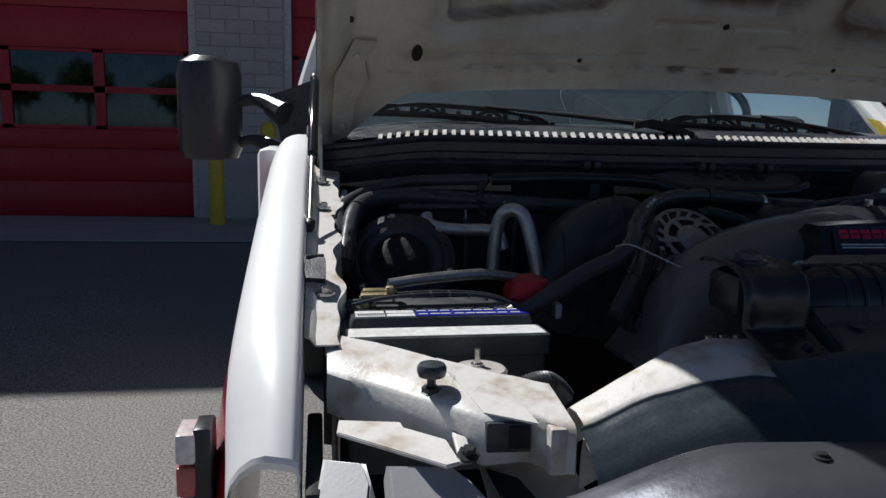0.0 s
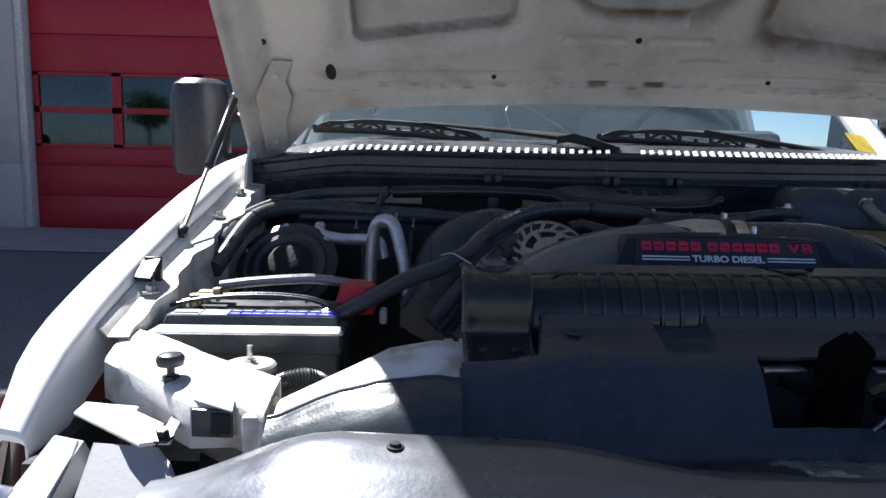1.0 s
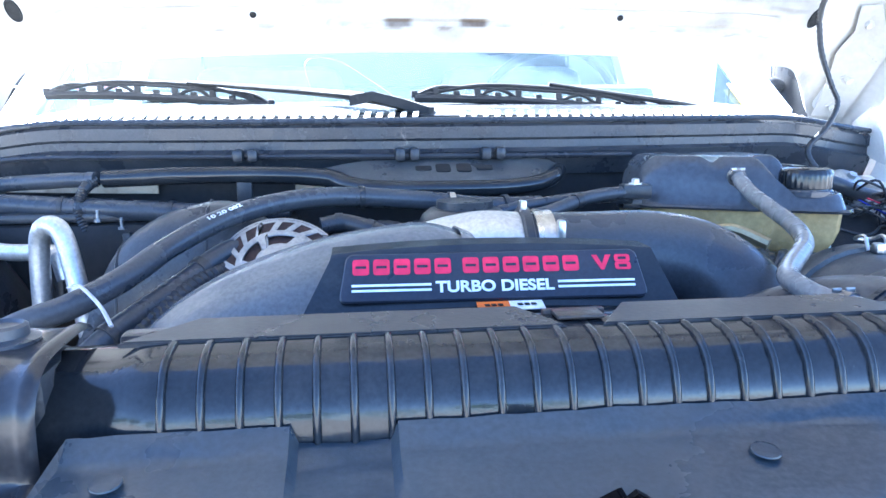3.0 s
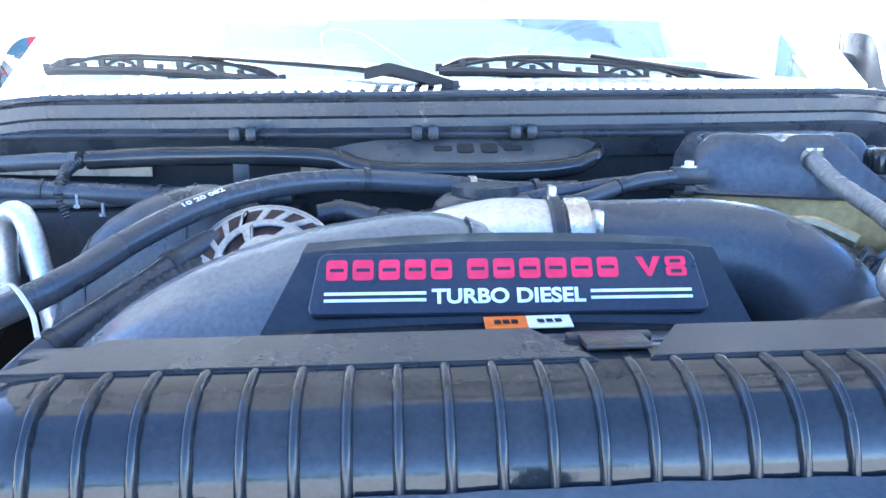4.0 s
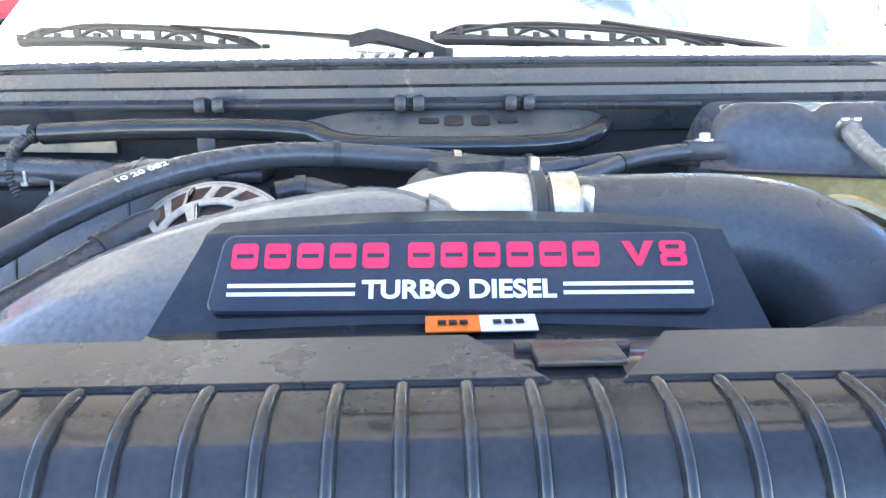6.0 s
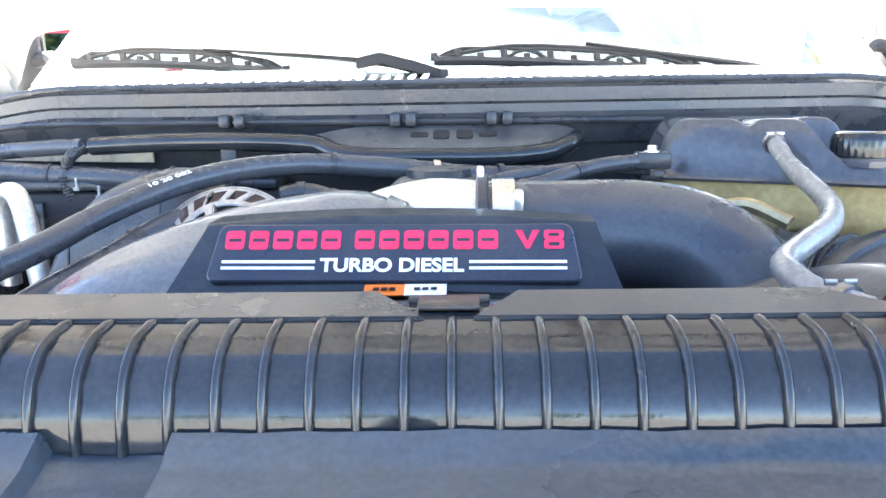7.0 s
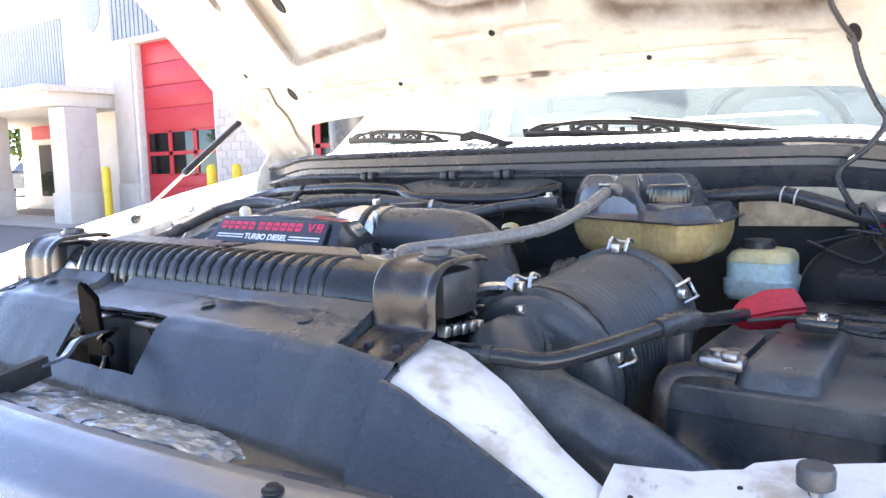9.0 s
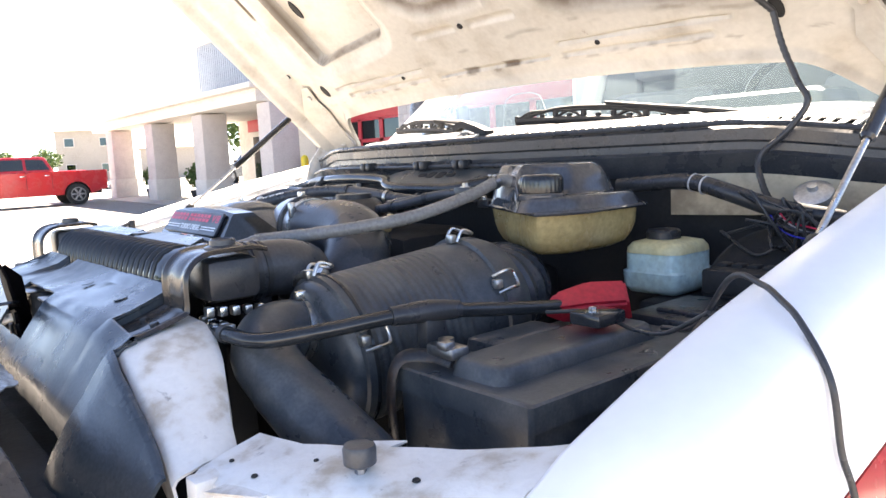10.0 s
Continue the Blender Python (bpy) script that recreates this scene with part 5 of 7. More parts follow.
for x, y, z in ((-0.285, 0.70, 1.297), (0.09, 0.695, 1.294), (0.26, 0.69, 1.293)):
    b = B()
    lathe(b, (x, y, z - 0.001), (0, -0.15, 1), [(0, 0.009), (0.0008, 0.0086), (0.0012, 0.006), (0.0006, 0.0)], 20)
    part("push_pin", b, M_COVER, shield)
for x in (-0.172, -0.152, -0.135):
    b = B()
    box(b, (x, 0.758, 1.288), (0.013, 0.012, 0.002))
    part("fin_gap", b, M_STEEL, shield)

# hood latch with its safety lever
latch = thing("hood_latch", (-0.02, 0.62, 1.22), "rusty dark steel hood latch in the cover's opening", "latch")
bm = B()
box(bm, (-0.02, 0.665, 1.215), (0.19, 0.02, 0.11), 0.002)
part("back_plate", bm, M_DARK, latch)
bm = B()
plate(bm, [(-0.046, 0.622, 1.20), (-0.012, 0.622, 1.20), (-0.007, 0.614, 1.26), (-0.001, 0.607, 1.30), (-0.004, 0.606, 1.306), (-0.02, 0.603, 1.32), (-0.026, 0.602, 1.324), (-0.031, 0.602, 1.32), (-0.037, 0.606, 1.29)], 0.004, 0.001)
part("striker_guide", bm, M_LATCH, latch)
bm = B()
plate(bm, [(-0.046, 0.621, 1.20), (-0.031, 0.604, 1.318), (-0.033, 0.612, 1.322), (-0.045, 0.634, 1.30), (-0.05, 0.645, 1.20)], 0.003, 0.0008)
part("guide_flange", bm, M_LATCH, latch)
bm = B()
plate(bm, [(0.005, 0.635, 1.195), (0.062, 0.635, 1.195), (0.064, 0.638, 1.258), (0.05, 0.64, 1.272), (0.01, 0.64, 1.27)], 0.02, 0.003)
part("catch", bm, M_DARK, latch)
bm = B()
tube(bm, [(-0.085, 0.63, 1.265), (-0.06, 0.622, 1.258), (-0.045, 0.618, 1.27)], 0.006, 8, 4)
part("stop", bm, M_LATCH, latch)
bm = B()
lathe(bm, (0.012, 0.613, 1.246), (0, -1, 0), [(0, 0.009), (0.004, 0.009), (0.005, 0.005)], 14)
part("pivot", bm, M_LATCH, latch)
bm = B()
tube(bm, [(0.0, 0.606, 1.22), (0.012, 0.604, 1.232), (0.016, 0.603, 1.24)], 0.0025, 8, 4)
part("spring_end", bm, M_DULL, latch)
bm = B()
lev = [(0.0, 0.612, 1.258), (0.018, 0.61, 1.268), (0.03, 0.606, 1.272), (0.034, 0.585, 1.272), (0.036, 0.562, 1.27), (0.038, 0.55, 1.26), (0.04, 0.54, 1.254), (0.042, 0.515, 1.251)]
rings(bm, [[p + s_ * w + u_ * h for w, h in ((-0.0075, -0.0018), (0.0075, -0.0018), (0.0075, 0.0018), (-0.0075, 0.0018))] for p, d_, s_, u_ in frames(spline(lev, 3))])
lv = part("safety_lever", bm, M_LEVER, latch, smooth=30)
bm = B()
rings(bm, [[p + s_ * w + u_ * h for w, h in ((-0.006, -0.011), (0.006, -0.011), (0.0075, 0.0), (0.006, 0.011), (-0.006, 0.011), (-0.0075, 0.0))] for p, d_, s_, u_ in frames([(0.041, 0.524, 1.251), (0.0415, 0.52, 1.2505), (0.045, 0.48, 1.244), (0.049, 0.448, 1.239), (0.0495, 0.445, 1.2385)])])
part("grip", bm, M_DARK, lv)
# bright metal behind the latch
for x, w_ in ((-0.074, 0.046), (0.044, 0.044)):
    b = B()
    box(b, (x, 0.655, 1.272), (w_, 0.03, 0.004), 0.001)
    part("bracket", b, M_DULL, latch)

# silver grille shell at the very front


def shell_y(x):
    return 0.452 + 0.1 * x * x + 0.052 * smooth(0.2, 0.36, -x)


def shell_z(x):
    return 1.243 - 0.06 * smooth(0.52, 0.72, abs(x)) + 0.003 * smooth(0.2, 0.36, -x)


def shell(u, v):
    x = u * 0.70
    tab = [(0.004, -0.004), (0.0, 0.0), (-0.015, 0.002), (-0.04, -0.004), (-0.065, -0.02), (-0.08, -0.05), (-0.085, -0.11)]
    k = v * (len(tab) - 1)
    i = min(int(k), len(tab) - 2)
    wide = 1 + 0.6 * smooth(0.2, 0.36, -x)
    return (x, shell_y(x) + wide * lerp(tab[i][0], tab[i + 1][0], k - i), shell_z(x) + lerp(tab[i][1], tab[i + 1][1], k - i))


bm = B()
sheet(bm, shell, 64, 24, -1, 1, 0, 1)
thicken(bm, 0.004)
grille = solid("grille_shell", bm, M_SILVER, "silver grey grille surround, top edge curved", "grille")
bm = B()


def flange(u, v):
    x = lerp(-0.66, 0.66, u)
    y = lerp(shell_y(x) + 0.003, shell_y(x) + 0.028 - 0.016 * smooth(0.2, 0.36, -x) - 0.019 * smooth(-0.16, -0.12, x) * smooth(0.42, 0.38, x), v)
    z = shell_z(x) - 0.004 - 0.004 * v - 0.03 * smooth(0.8, 1, v)
    return (x, y, z + 0.0015 * noise.noise(Vector((x * 20, y * 30, 2))))


sheet(bm, flange, 110, 12, 0, 1, 0, 1)
thicken(bm, 0.003)
part("rear_flange", bm, M_DUSTY, grille, "dusty dark flange behind the grille top")
for q in ((-0.474, 0.495, 1.2465), (0.470, 0.452, 1.244)):
    b = B()
    lathe(b, q, (0, 0, 1), [(0, 0.0075), (0.0015, 0.0075), (0.002, 0.005), (0.0045, 0.0045), (0.005, 0.0)], 16)
    part("screw", b, M_DARK, grille)
# chrome mesh and dark well between shell and cover
bm = B()
box(bm, (0, 0.545, 1.13), (1.1, 0.06, 0.03), 0.004)
part("well", bm, M_DARK, truck)
bm = B()
box(bm, (0, 0.70, 0.98), (0.8, 0.03, 0.46), 0.004)
part("radiator_core", bm, M_DARK, truck, "dark radiator core behind the grille")
bm = B()
box(bm, (0, 0.60, 1.09), (1.1, 0.22, 0.02), 0.004)
part("air_dam", bm, M_DARK, truck)
FOIL_Y = ramp_of([(-0.14, 0.545), (0.0, 0.575), (0.24, 0.57), (0.33, 0.535), (0.385, 0.50)])


def foil(xa, xb):
    def f(u, v):
        x = lerp(xa, xb, u)
        y = lerp(shell_y(x) + 0.012, FOIL_Y(x), v)
        z = 1.237 - 0.15 * (y - shell_y(x) - 0.012) - 1.6 * (y - shell_y(x) - 0.012) ** 2
        return (x, y, z + 0.0035 * noise.noise(Vector((x * 45, y * 70, 3))) + 0.0018 * noise.noise(Vector((x * 130, y * 160, 8))))
    return f


for xa, xb in ((-0.13, 0.025), (0.03, 0.205), (0.21, 0.385)):
    b = B()
    sheet(b, foil(xa, xb), 60, 30, 0, 1, 0, 1)
    thicken(b, 0.002)
    part("mesh_insert", b, M_FOIL, grille, "crumpled grey metal insert", smooth=50)
bm = B()
plate(bm, [(-0.185, 0.57, 1.18), (-0.15, 0.57, 1.18), (-0.15, 0.555, 1.185), (-0.185, 0.555, 1.185)], -0.002)
part("tag", bm, M_YELLOW, grille, "small yellow tag")

# ---------------------------------------------------------------- radiator top tank
rad = thing("radiator", (0, 0.77, 1.2), "black ribbed plastic radiator top tank", "radiator")
RP = [(0.738, 1.25), (0.737, 1.29), (0.739, 1.312), (0.745, 1.328), (0.755, 1.339), (0.768, 1.345), (0.80, 1.3485), (0.812, 1.349), (0.82, 1.345), (0.825, 1.30)]


def tank_section(x, grow=0.0, shrink=0.0):
    return [(x, 0.785 + (y - 0.785) * (1 - shrink) - (grow if y < 0.76 else 0), z + (grow if 1.30 < z else 0) - shrink * 0.03) for y, z in RP]


bm = B()
rings(bm, [tank_section(x, 0, k) for x, k in ((-0.345, 0.25), (-0.30, 0.22), (-0.285, 0.03), (-0.27, 0), (0.24, 0), (0.262, 0.03), (0.275, 0.12), (0.33, 0.15))], closed=False, cap=False)
thicken(bm, 0.004)
part("top_tank", bm, M_SATIN, rad, smooth=50)
bm = B()
tube(bm, [(0.303, 0.772, 1.306), (0.303, 0.783, 1.308), (0.304, 0.80, 1.3095), (0.304, 0.82, 1.310), (0.304, 0.85, 1.3105)], [0.026, 0.036, 0.0385, 0.0375, 0.0365], 24, 5)
part("outlet_neck", bm, M_SATIN, rad, smooth=60)
for k in range(23):
    x = -0.265 + 0.0228 * k
    b = B()
    sec = spline([Vector(p) for p in tank_section(0)[:7]] + [Vector((0, 0.79, 1.3478))], 3)
    lp = []
    for q in range(7):
        a_ = math.pi * q / 6
        dx, gk = -0.0029 * math.cos(a_), 0.0042 * math.sin(a_) - 0.0008
        lp.append([(x + dx, y - gk * smooth(0.775, 0.742, y), z + gk * smooth(1.31, 1.343, z) * smooth(0.792, 0.784, y)) for _, y, z in sec])
    rings(b, lp, closed=False, cap=False)
    part("rib", b, M_SATIN, rad, smooth=70)
# flat shroud edge behind the tank, cut away round the clip
for xa, xb, xc, xd in ((-0.30, -0.256, -0.034, -0.006), (0.02, 0.046, 0.217, 0.262)):
    b = B()
    plate(b, [(xa, 0.785, 1.349), (xd, 0.785, 1.349), (xc, 0.822, 1.3535), (xb, 0.822, 1.3535)], 0.004, 0.001)
    part("shroud_lip", b, M_LIP, rad)
bm = B()
box(bm, (0.007, 0.803, 1.351), (0.034, 0.02, 0.003), 0.001)
box(bm, (0.007, 0.815, 1.348), (0.046, 0.006, 0.008), 0.001)
part("shroud_clip", bm, M_RUST, rad)
bm = B()
box(bm, (0, 0.86, 1.26), (0.64, 0.02, 0.15), 0.004)
part("fan_shroud", bm, M_BLACK, rad)


def rad_bracket(s):
    t = thing("radiator_bracket", (s * 0.368, 0.72, 1.27), "black strap bracket with rubber cap over the radiator end", "bracket", "radiator brackets")
    b = B()
    prof = [(0.66, 1.268), (0.68, 1.272), (0.716, 1.284), (0.7225, 1.29), (0.723, 1.31), (0.725, 1.328), (0.733, 1.341), (0.747, 1.3495), (0.77, 1.352), (0.81, 1.352), (0.825, 1.348)]
    cross = [(-0.0405, 0), (-0.0385, 0.003), (-0.035, 0.0042), (-0.031, 0.003), (-0.027, 0.001), (-0.016, 0.0005), (-0.011, 0.0012), (0.011, 0.0012), (0.016, 0.0005), (0.027, 0.001), (0.031, 0.003), (0.035, 0.0042), (0.0385, 0.003), (0.0405, 0)]
    pl = [Vector((0, y, z)) for y, z in prof]
    fr_ = frames(spline(pl, 3))
    rings(b, [[p + Vector((s * 0.368 + cx, 0, 0)) + u * h for cx, h in cross] for p, d, _, u in fr_], closed=False, cap=False)
    thicken(b, 0.003)
    part("strap", b, M_STRAP, t, smooth=60)
    for dx in (-0.018, 0.018):
        bolt((s * 0.368 + dx, 0.69, 1.2725), (0, -0.25, 1), 0.0055, t, M_BLACK)
    b = B()
    lathe(b, (s * 0.368, 0.785, 1.349), (0, 0, 1), [(0, 0.022), (0.006, 0.022), (0.008, 0.016), (0.014, 0.0155), (0.0155, 0.013), (0.0135, 0.011), (0.013, 0.0)], 22)
    part("rubber_cap", b, M_RUBBER, t)
    b = B()
    box(b, (s * 0.366, 0.785, 1.3165), (0.07, 0.07, 0.053), 0.012)
    part("tank_end", b, M_BLACK, t)
    b = B()
    for k in range(5):
        box(b, (s * (0.35 + 0.018 * k), 0.762, 1.262), (0.012, 0.012, 0.014), 0.002)
        if s > 0:
            box(b, (0.401, 0.748 + 0.016 * k, 1.283 - 0.0015 * k), (0.012, 0.01, 0.012), 0.002)
    part("crimp_clips", b, M_STEEL, t)


rad_bracket(-1)
rad_bracket(1)

# ---------------------------------------------------------------- engine cover with its badge
cov = thing("engine_cover", (-0.03, 0.9, 1.33), "black engine cover with red and white lettered badge", "cover")
BL, BR, TL, TR = Vector((-0.193, 0.899, 1.329)), Vector((0.124, 0.885, 1.329)), Vector((-0.168, 0.928, 1.3735)), Vector((0.108, 0.916, 1.3735))
bm = B()
ctr = [(TL + (TR - TL) * k / 8) for k in range(9)]
low = [(BL + (BR - BL) * k / 8) for k in range(9)]
rr = []
for k in range(9):
    t_, l_ = ctr[k], low[k]
    arch = 0.006 * (1 - ((k - 4) / 4) ** 2)
    rr.append([(l_.x * 1.02, l_.y - 0.05, l_.z - 0.016), (l_.x * 1.01, l_.y - 0.035, l_.z - 0.002), (l_.x, l_.y - 0.008, l_.z + arch * 0.6), l_ + Vector((0, 0, arch)), l_.lerp(t_, 0.93) + Vector((0, 0, arch)), t_ + Vector((0, 0.003, 0.002 + arch)), t_ + Vector((0, 0.035, 0.002 + arch)), t_ + Vector((0, 0.075, -0.03))])
rows = rings(bm, rr, closed=False, cap=False)
for col, off in ((rr[0], Vector((-0.004, 0.03, -0.035))), (rr[-1], Vector((0.006, 0.03, -0.035)))):
    vs = [bm.verts.new(p) for p in col]
    lowv = [bm.verts.new(Vector(p) + off * (1 if 0 < i < 7 else 0.3)) for i, p in enumerate(col)]
    for i in range(len(vs) - 1):
        bm.faces.new((vs[i], vs[i + 1], lowv[i + 1], lowv[i]))
bmesh.ops.remove_doubles(bm, verts=bm.verts, dist=0.0005)
thicken(bm, 0.003)
part("shell", bm, M_SATIN, cov, smooth=30)
# the raised plate, in its own slanted plane
bx, by = (TR - TL).normalized(), ((TL + TR) / 2 - (BL + BR) / 2)
by = (by - bx * by.dot(bx)).normalized()
bn = bx.cross(by)
if bn.y > 0:
    bn = -bn
bc = (TL + TR + BL + BR) / 4 + Vector((-0.001, 0, 0.0055))


def on_badge(a, c, h=0.0):
    return bc + bx * a + by * c + bn * h


def rrect(w, h, r, n=5):
    out = []
    for cx, cy, a0 in ((w - r, h - r, 0), (-w + r, h - r, 90), (-w + r, -h + r, 180), (w - r, -h + r, 270)):
        out += [(cx + r * math.cos(radians(a0 + 90 * k / n)), cy + r * math.sin(radians(a0 + 90 * k / n))) for k in range(n + 1)]
    return out


bm = B()
o = [(a + (0.006 * c / 0.021) * (-1 if a > 0 else 1) * 0.5, c) for a, c in rrect(0.126, 0.0215, 0.006)]
rings(bm, [[on_badge(a, c, 0.0) for a, c in o], [on_badge(a, c, 0.0025) for a, c in o], [on_badge(a * 0.992, c * 0.95, 0.0035) for a, c in o]])
bp = part("badge_plate", bm, M_BADGE, cov)


def flat_text(s, size, wide, a, c, material, name, h=0.0038):
    cu = bpy.data.curves.new(name, "FONT")
    cu.body, cu.size, cu.extrude, cu.offset = s, size, 0.0002, 0.0004
    cu.align_x, cu.align_y = "CENTER", "CENTER"
    tmp = new(name, cu)
    dg = bpy.context.evaluated_depsgraph_get()
    dg.update()
    me = bpy.data.meshes.new_from_object(tmp.evaluated_get(dg))
    bpy.data.objects.remove(tmp)
    w = max(v.co.x for v in me.vertices) - min(v.co.x for v in me.vertices)
    k = wide / w
    cx = (max(v.co.x for v in me.vertices) + min(v.co.x for v in me.vertices)) / 2
    cy = (max(v.co.y for v in me.vertices) + min(v.co.y for v in me.vertices)) / 2
    for v in me.vertices:
        v.co = on_badge(a + (v.co.x - cx) * k, c + (v.co.y - cy), h + v.co.z)
    me.materials.clear()
    me.materials.append(material)
    ob = new(name, me)
    ob.parent = bp
    return ob


bm = B()
for sgn in (-1, 1):
    lp = [(0.0925 + sgn * 0.0084, 0.0159), (0.0925 + sgn * 0.0036, 0.0159), (0.0925, 0.0074), (0.0925, 0.0022), (0.0925 + sgn * 0.0013, 0.0022)]
    vs_ = [bm.verts.new(on_badge(a_, c_, 0.0041)) for a_, c_ in lp]
    bm.faces.new(vs_)
part("lettering", bm, M_LETRED, bp)
bm = B()
for cy, hh in ((0.0126, 0.0034), (0.0056, 0.0035)):
    ro = [bm.verts.new(on_badge(0.1103 + a_, cy + c_, 0.0041)) for a_, c_ in rrect(0.0068, hh, 0.002, 3)]
    ri = [bm.verts.new(on_badge(0.1103 + a_, cy + c_, 0.0041)) for a_, c_ in rrect(0.0036, hh - 0.0022, 0.0006, 3)]
    for q in range(len(ro)):
        bm.faces.new((ro[q], ro[(q + 1) % len(ro)], ri[(q + 1) % len(ro)], ri[q]))
part("lettering", bm, M_LETRED, bp)
flat_text("TURBO DIESEL", 0.0135, 0.099, 0.0, -0.0095, M_LETWHITE, "lettering")
# maker's name as plain rounded blocks
bm = B()
xcur = -0.1185
for grp in (5, 6):
    for k in range(grp):
        w = 0.0153
        o1 = rrect(w / 2 - 0.0008, 0.0071, 0.0023, 3)
        i1 = rrect(w / 2 - 0.0032, 0.0012, 0.0005, 3)
        cx = xcur + w / 2
        ro = [bm.verts.new(on_badge(cx + a, 0.009 + c, 0.0041)) for a, c in o1]
        ri = [bm.verts.new(on_badge(cx + a, 0.009 + c, 0.0041)) for a, c in i1]
        for q in range(len(ro)):
            bm.faces.new((ro[q], ro[(q + 1) % len(ro)], ri[(q + 1) % len(ro)], ri[q]))
        part("red_block", bm, M_LETRED, bp)
        bm = B()
        xcur += w + 0.0017
    xcur += 0.0065
for a0, a1 in ((-0.1185, -0.053), (0.053, 0.1185)):
    for c in (-0.0072, -0.0118):
        b = B()
        rings(b, [[on_badge(a0, c - 0.001, 0.0037), on_badge(a1, c - 0.001, 0.0037), on_badge(a1, c + 0.001, 0.0037), on_badge(a0, c + 0.001, 0.0037)], [on_badge(a0, c - 0.001, 0.0041), on_badge(a1, c - 0.001, 0.0041), on_badge(a1, c + 0.001, 0.0041), on_badge(a0, c + 0.001, 0.0041)]])
        part("stripe", b, M_LETWHITE, bp)
for xa, xb, m_ in ((-0.051, -0.024, M_ORANGE), (-0.024, 0.004, M_LABEL)):
    b = B()
    yl, zl = 0.877, 1.3358
    plate(b, [(xa, yl, zl), (xb, yl, zl), (xb, yl + 0.014, zl + 0.0035), (xa, yl + 0.014, zl + 0.0035)], 0.0008)
    lb = part("warning_label", b, m_, cov)
    b = B()
    for k in range(3):
        box(b, (lerp(xa, xb, 0.3 + 0.2 * k), yl + 0.007, zl + 0.0024), (0.004, 0.005, 0.0006))
    part("print", b, M_DARK, lb)

# ---------------------------------------------------------------- intake ducts
duct = thing("intake_duct", (-0.2, 1.0, 1.3), "broad black moulded intake duct arching behind the badge", "duct")
bm = B()
HTOP = ramp_of([(-0.42, 1.15), (-0.395, 1.225), (-0.36, 1.28), (-0.318, 1.319), (-0.274, 1.343), (-0.232, 1.358), (-0.189, 1.37), (-0.147, 1.378), (-0.105, 1.384), (-0.078, 1.386), (-0.05, 1.379), (-0.011, 1.36), (0.03, 1.333), (0.08, 1.29)])


def hump(u, v):
    x = lerp(-0.418, 0.08, u)
    a = lerp(-0.12, math.pi + 0.12, v)
    w = 0.085 + 0.02 * math.sin(u * 3.1)
    sn, cs = math.sin(a), math.cos(a)
    top = (HTOP(x - 0.012) + HTOP(x) + HTOP(x + 0.012)) / 3
    z = 1.16 + (top - 1.16) * math.copysign(abs(sn) ** 0.55, sn)
    crease = 0.004 * smooth(0.1, 0.0, abs(cs - 0.35))
    return (x, 1.03 - w * math.copysign(abs(cs) ** 0.8, cs) - 0.03 * smooth(0.5, 0, u), z - crease)


sheet(bm, hump, 60, 30, 0, 1, 0, 1)
part("duct_body", bm, M_DUCT, duct, smooth=70)
bm = B()
rings(bm, [[(x_, y_, z_ + 0.0035) for x_, y_, z_ in (hump(u_, 0.12 + 0.76 * k / 22) for k in range(23))] for u_ in (0.745, 0.748, 0.772, 0.775)], closed=False, cap=False)
part("moulded_band", bm, M_DUCT, duct, smooth=50)

elbow = thing("turbo_hose", (0.1, 1.08, 1.33), "black charge-air hose with cast elbow and clamp", "hose")
bm = B()
tube(bm, [(-0.10, 1.15, 1.30), (-0.06, 1.118, 1.324), (-0.01, 1.098, 1.334), (0.045, 1.09, 1.334)], [0.036, 0.05, 0.054, 0.051], 22, 6)
part("cast_elbow", bm, M_ALU, elbow)
bm = B()
tube(bm, [(0.03, 1.09, 1.334), (0.1, 1.088, 1.334), (0.175, 1.085, 1.333), (0.225, 1.073, 1.322), (0.26, 1.05, 1.294), (0.277, 1.02, 1.25), (0.285, 1.0, 1.17)], [0.051, 0.0515, 0.052, 0.053, 0.054, 0.053, 0.05], 24, 8)
part("rubber_hose", bm, M_RUBBER, elbow)
bm = B()
lathe(bm, (0.043, 1.09, 1.334), (1, -0.03, 0), [(0, 0.0505), (0, 0.0538), (0.02, 0.0538), (0.02, 0.0505)], 30, cap=False)
part("clamp_band", bm, M_STEEL, elbow)
bm = B()
lathe(bm, (0.028, 1.09, 1.334), (1, -0.03, 0), [(0, 0.052), (0.002, 0.058), (0.01, 0.058), (0.012, 0.052)], 30, cap=False)
part("flange_ring", bm, M_BLACK, elbow)
bm = B()
box(bm, (0.032, 1.085, 1.393), (0.007, 0.014, 0.014), 0.002)
part("clamp_lug", bm, M_STEEL, elbow)
bm = B()
box(bm, (0.064, 1.046, 1.37), (0.008, 0.012, 0.026), 0.002)
part("clamp_screw", bm, M_STEEL, elbow)
bm = B()
tube(bm, [(0.262, 1.115, 1.355), (0.285, 1.10, 1.358), (0.312, 1.075, 1.345)], 0.007, 8, 5)
part("clamp_tail", bm, M_BRASS, elbow)
bm = B()
lathe(bm, (-0.01, 1.225, 1.325), (0, 0, 1), [(0, 0.062), (0.025, 0.062), (0.042, 0.054), (0.05, 0.044), (0.051, 0.036), (0.06, 0.036), (0.062, 0.0)], 24)
part_cap = solid("oil_filter_cap", bm, M_BLACK, "black ribbed cap behind the cast elbow", "cap")

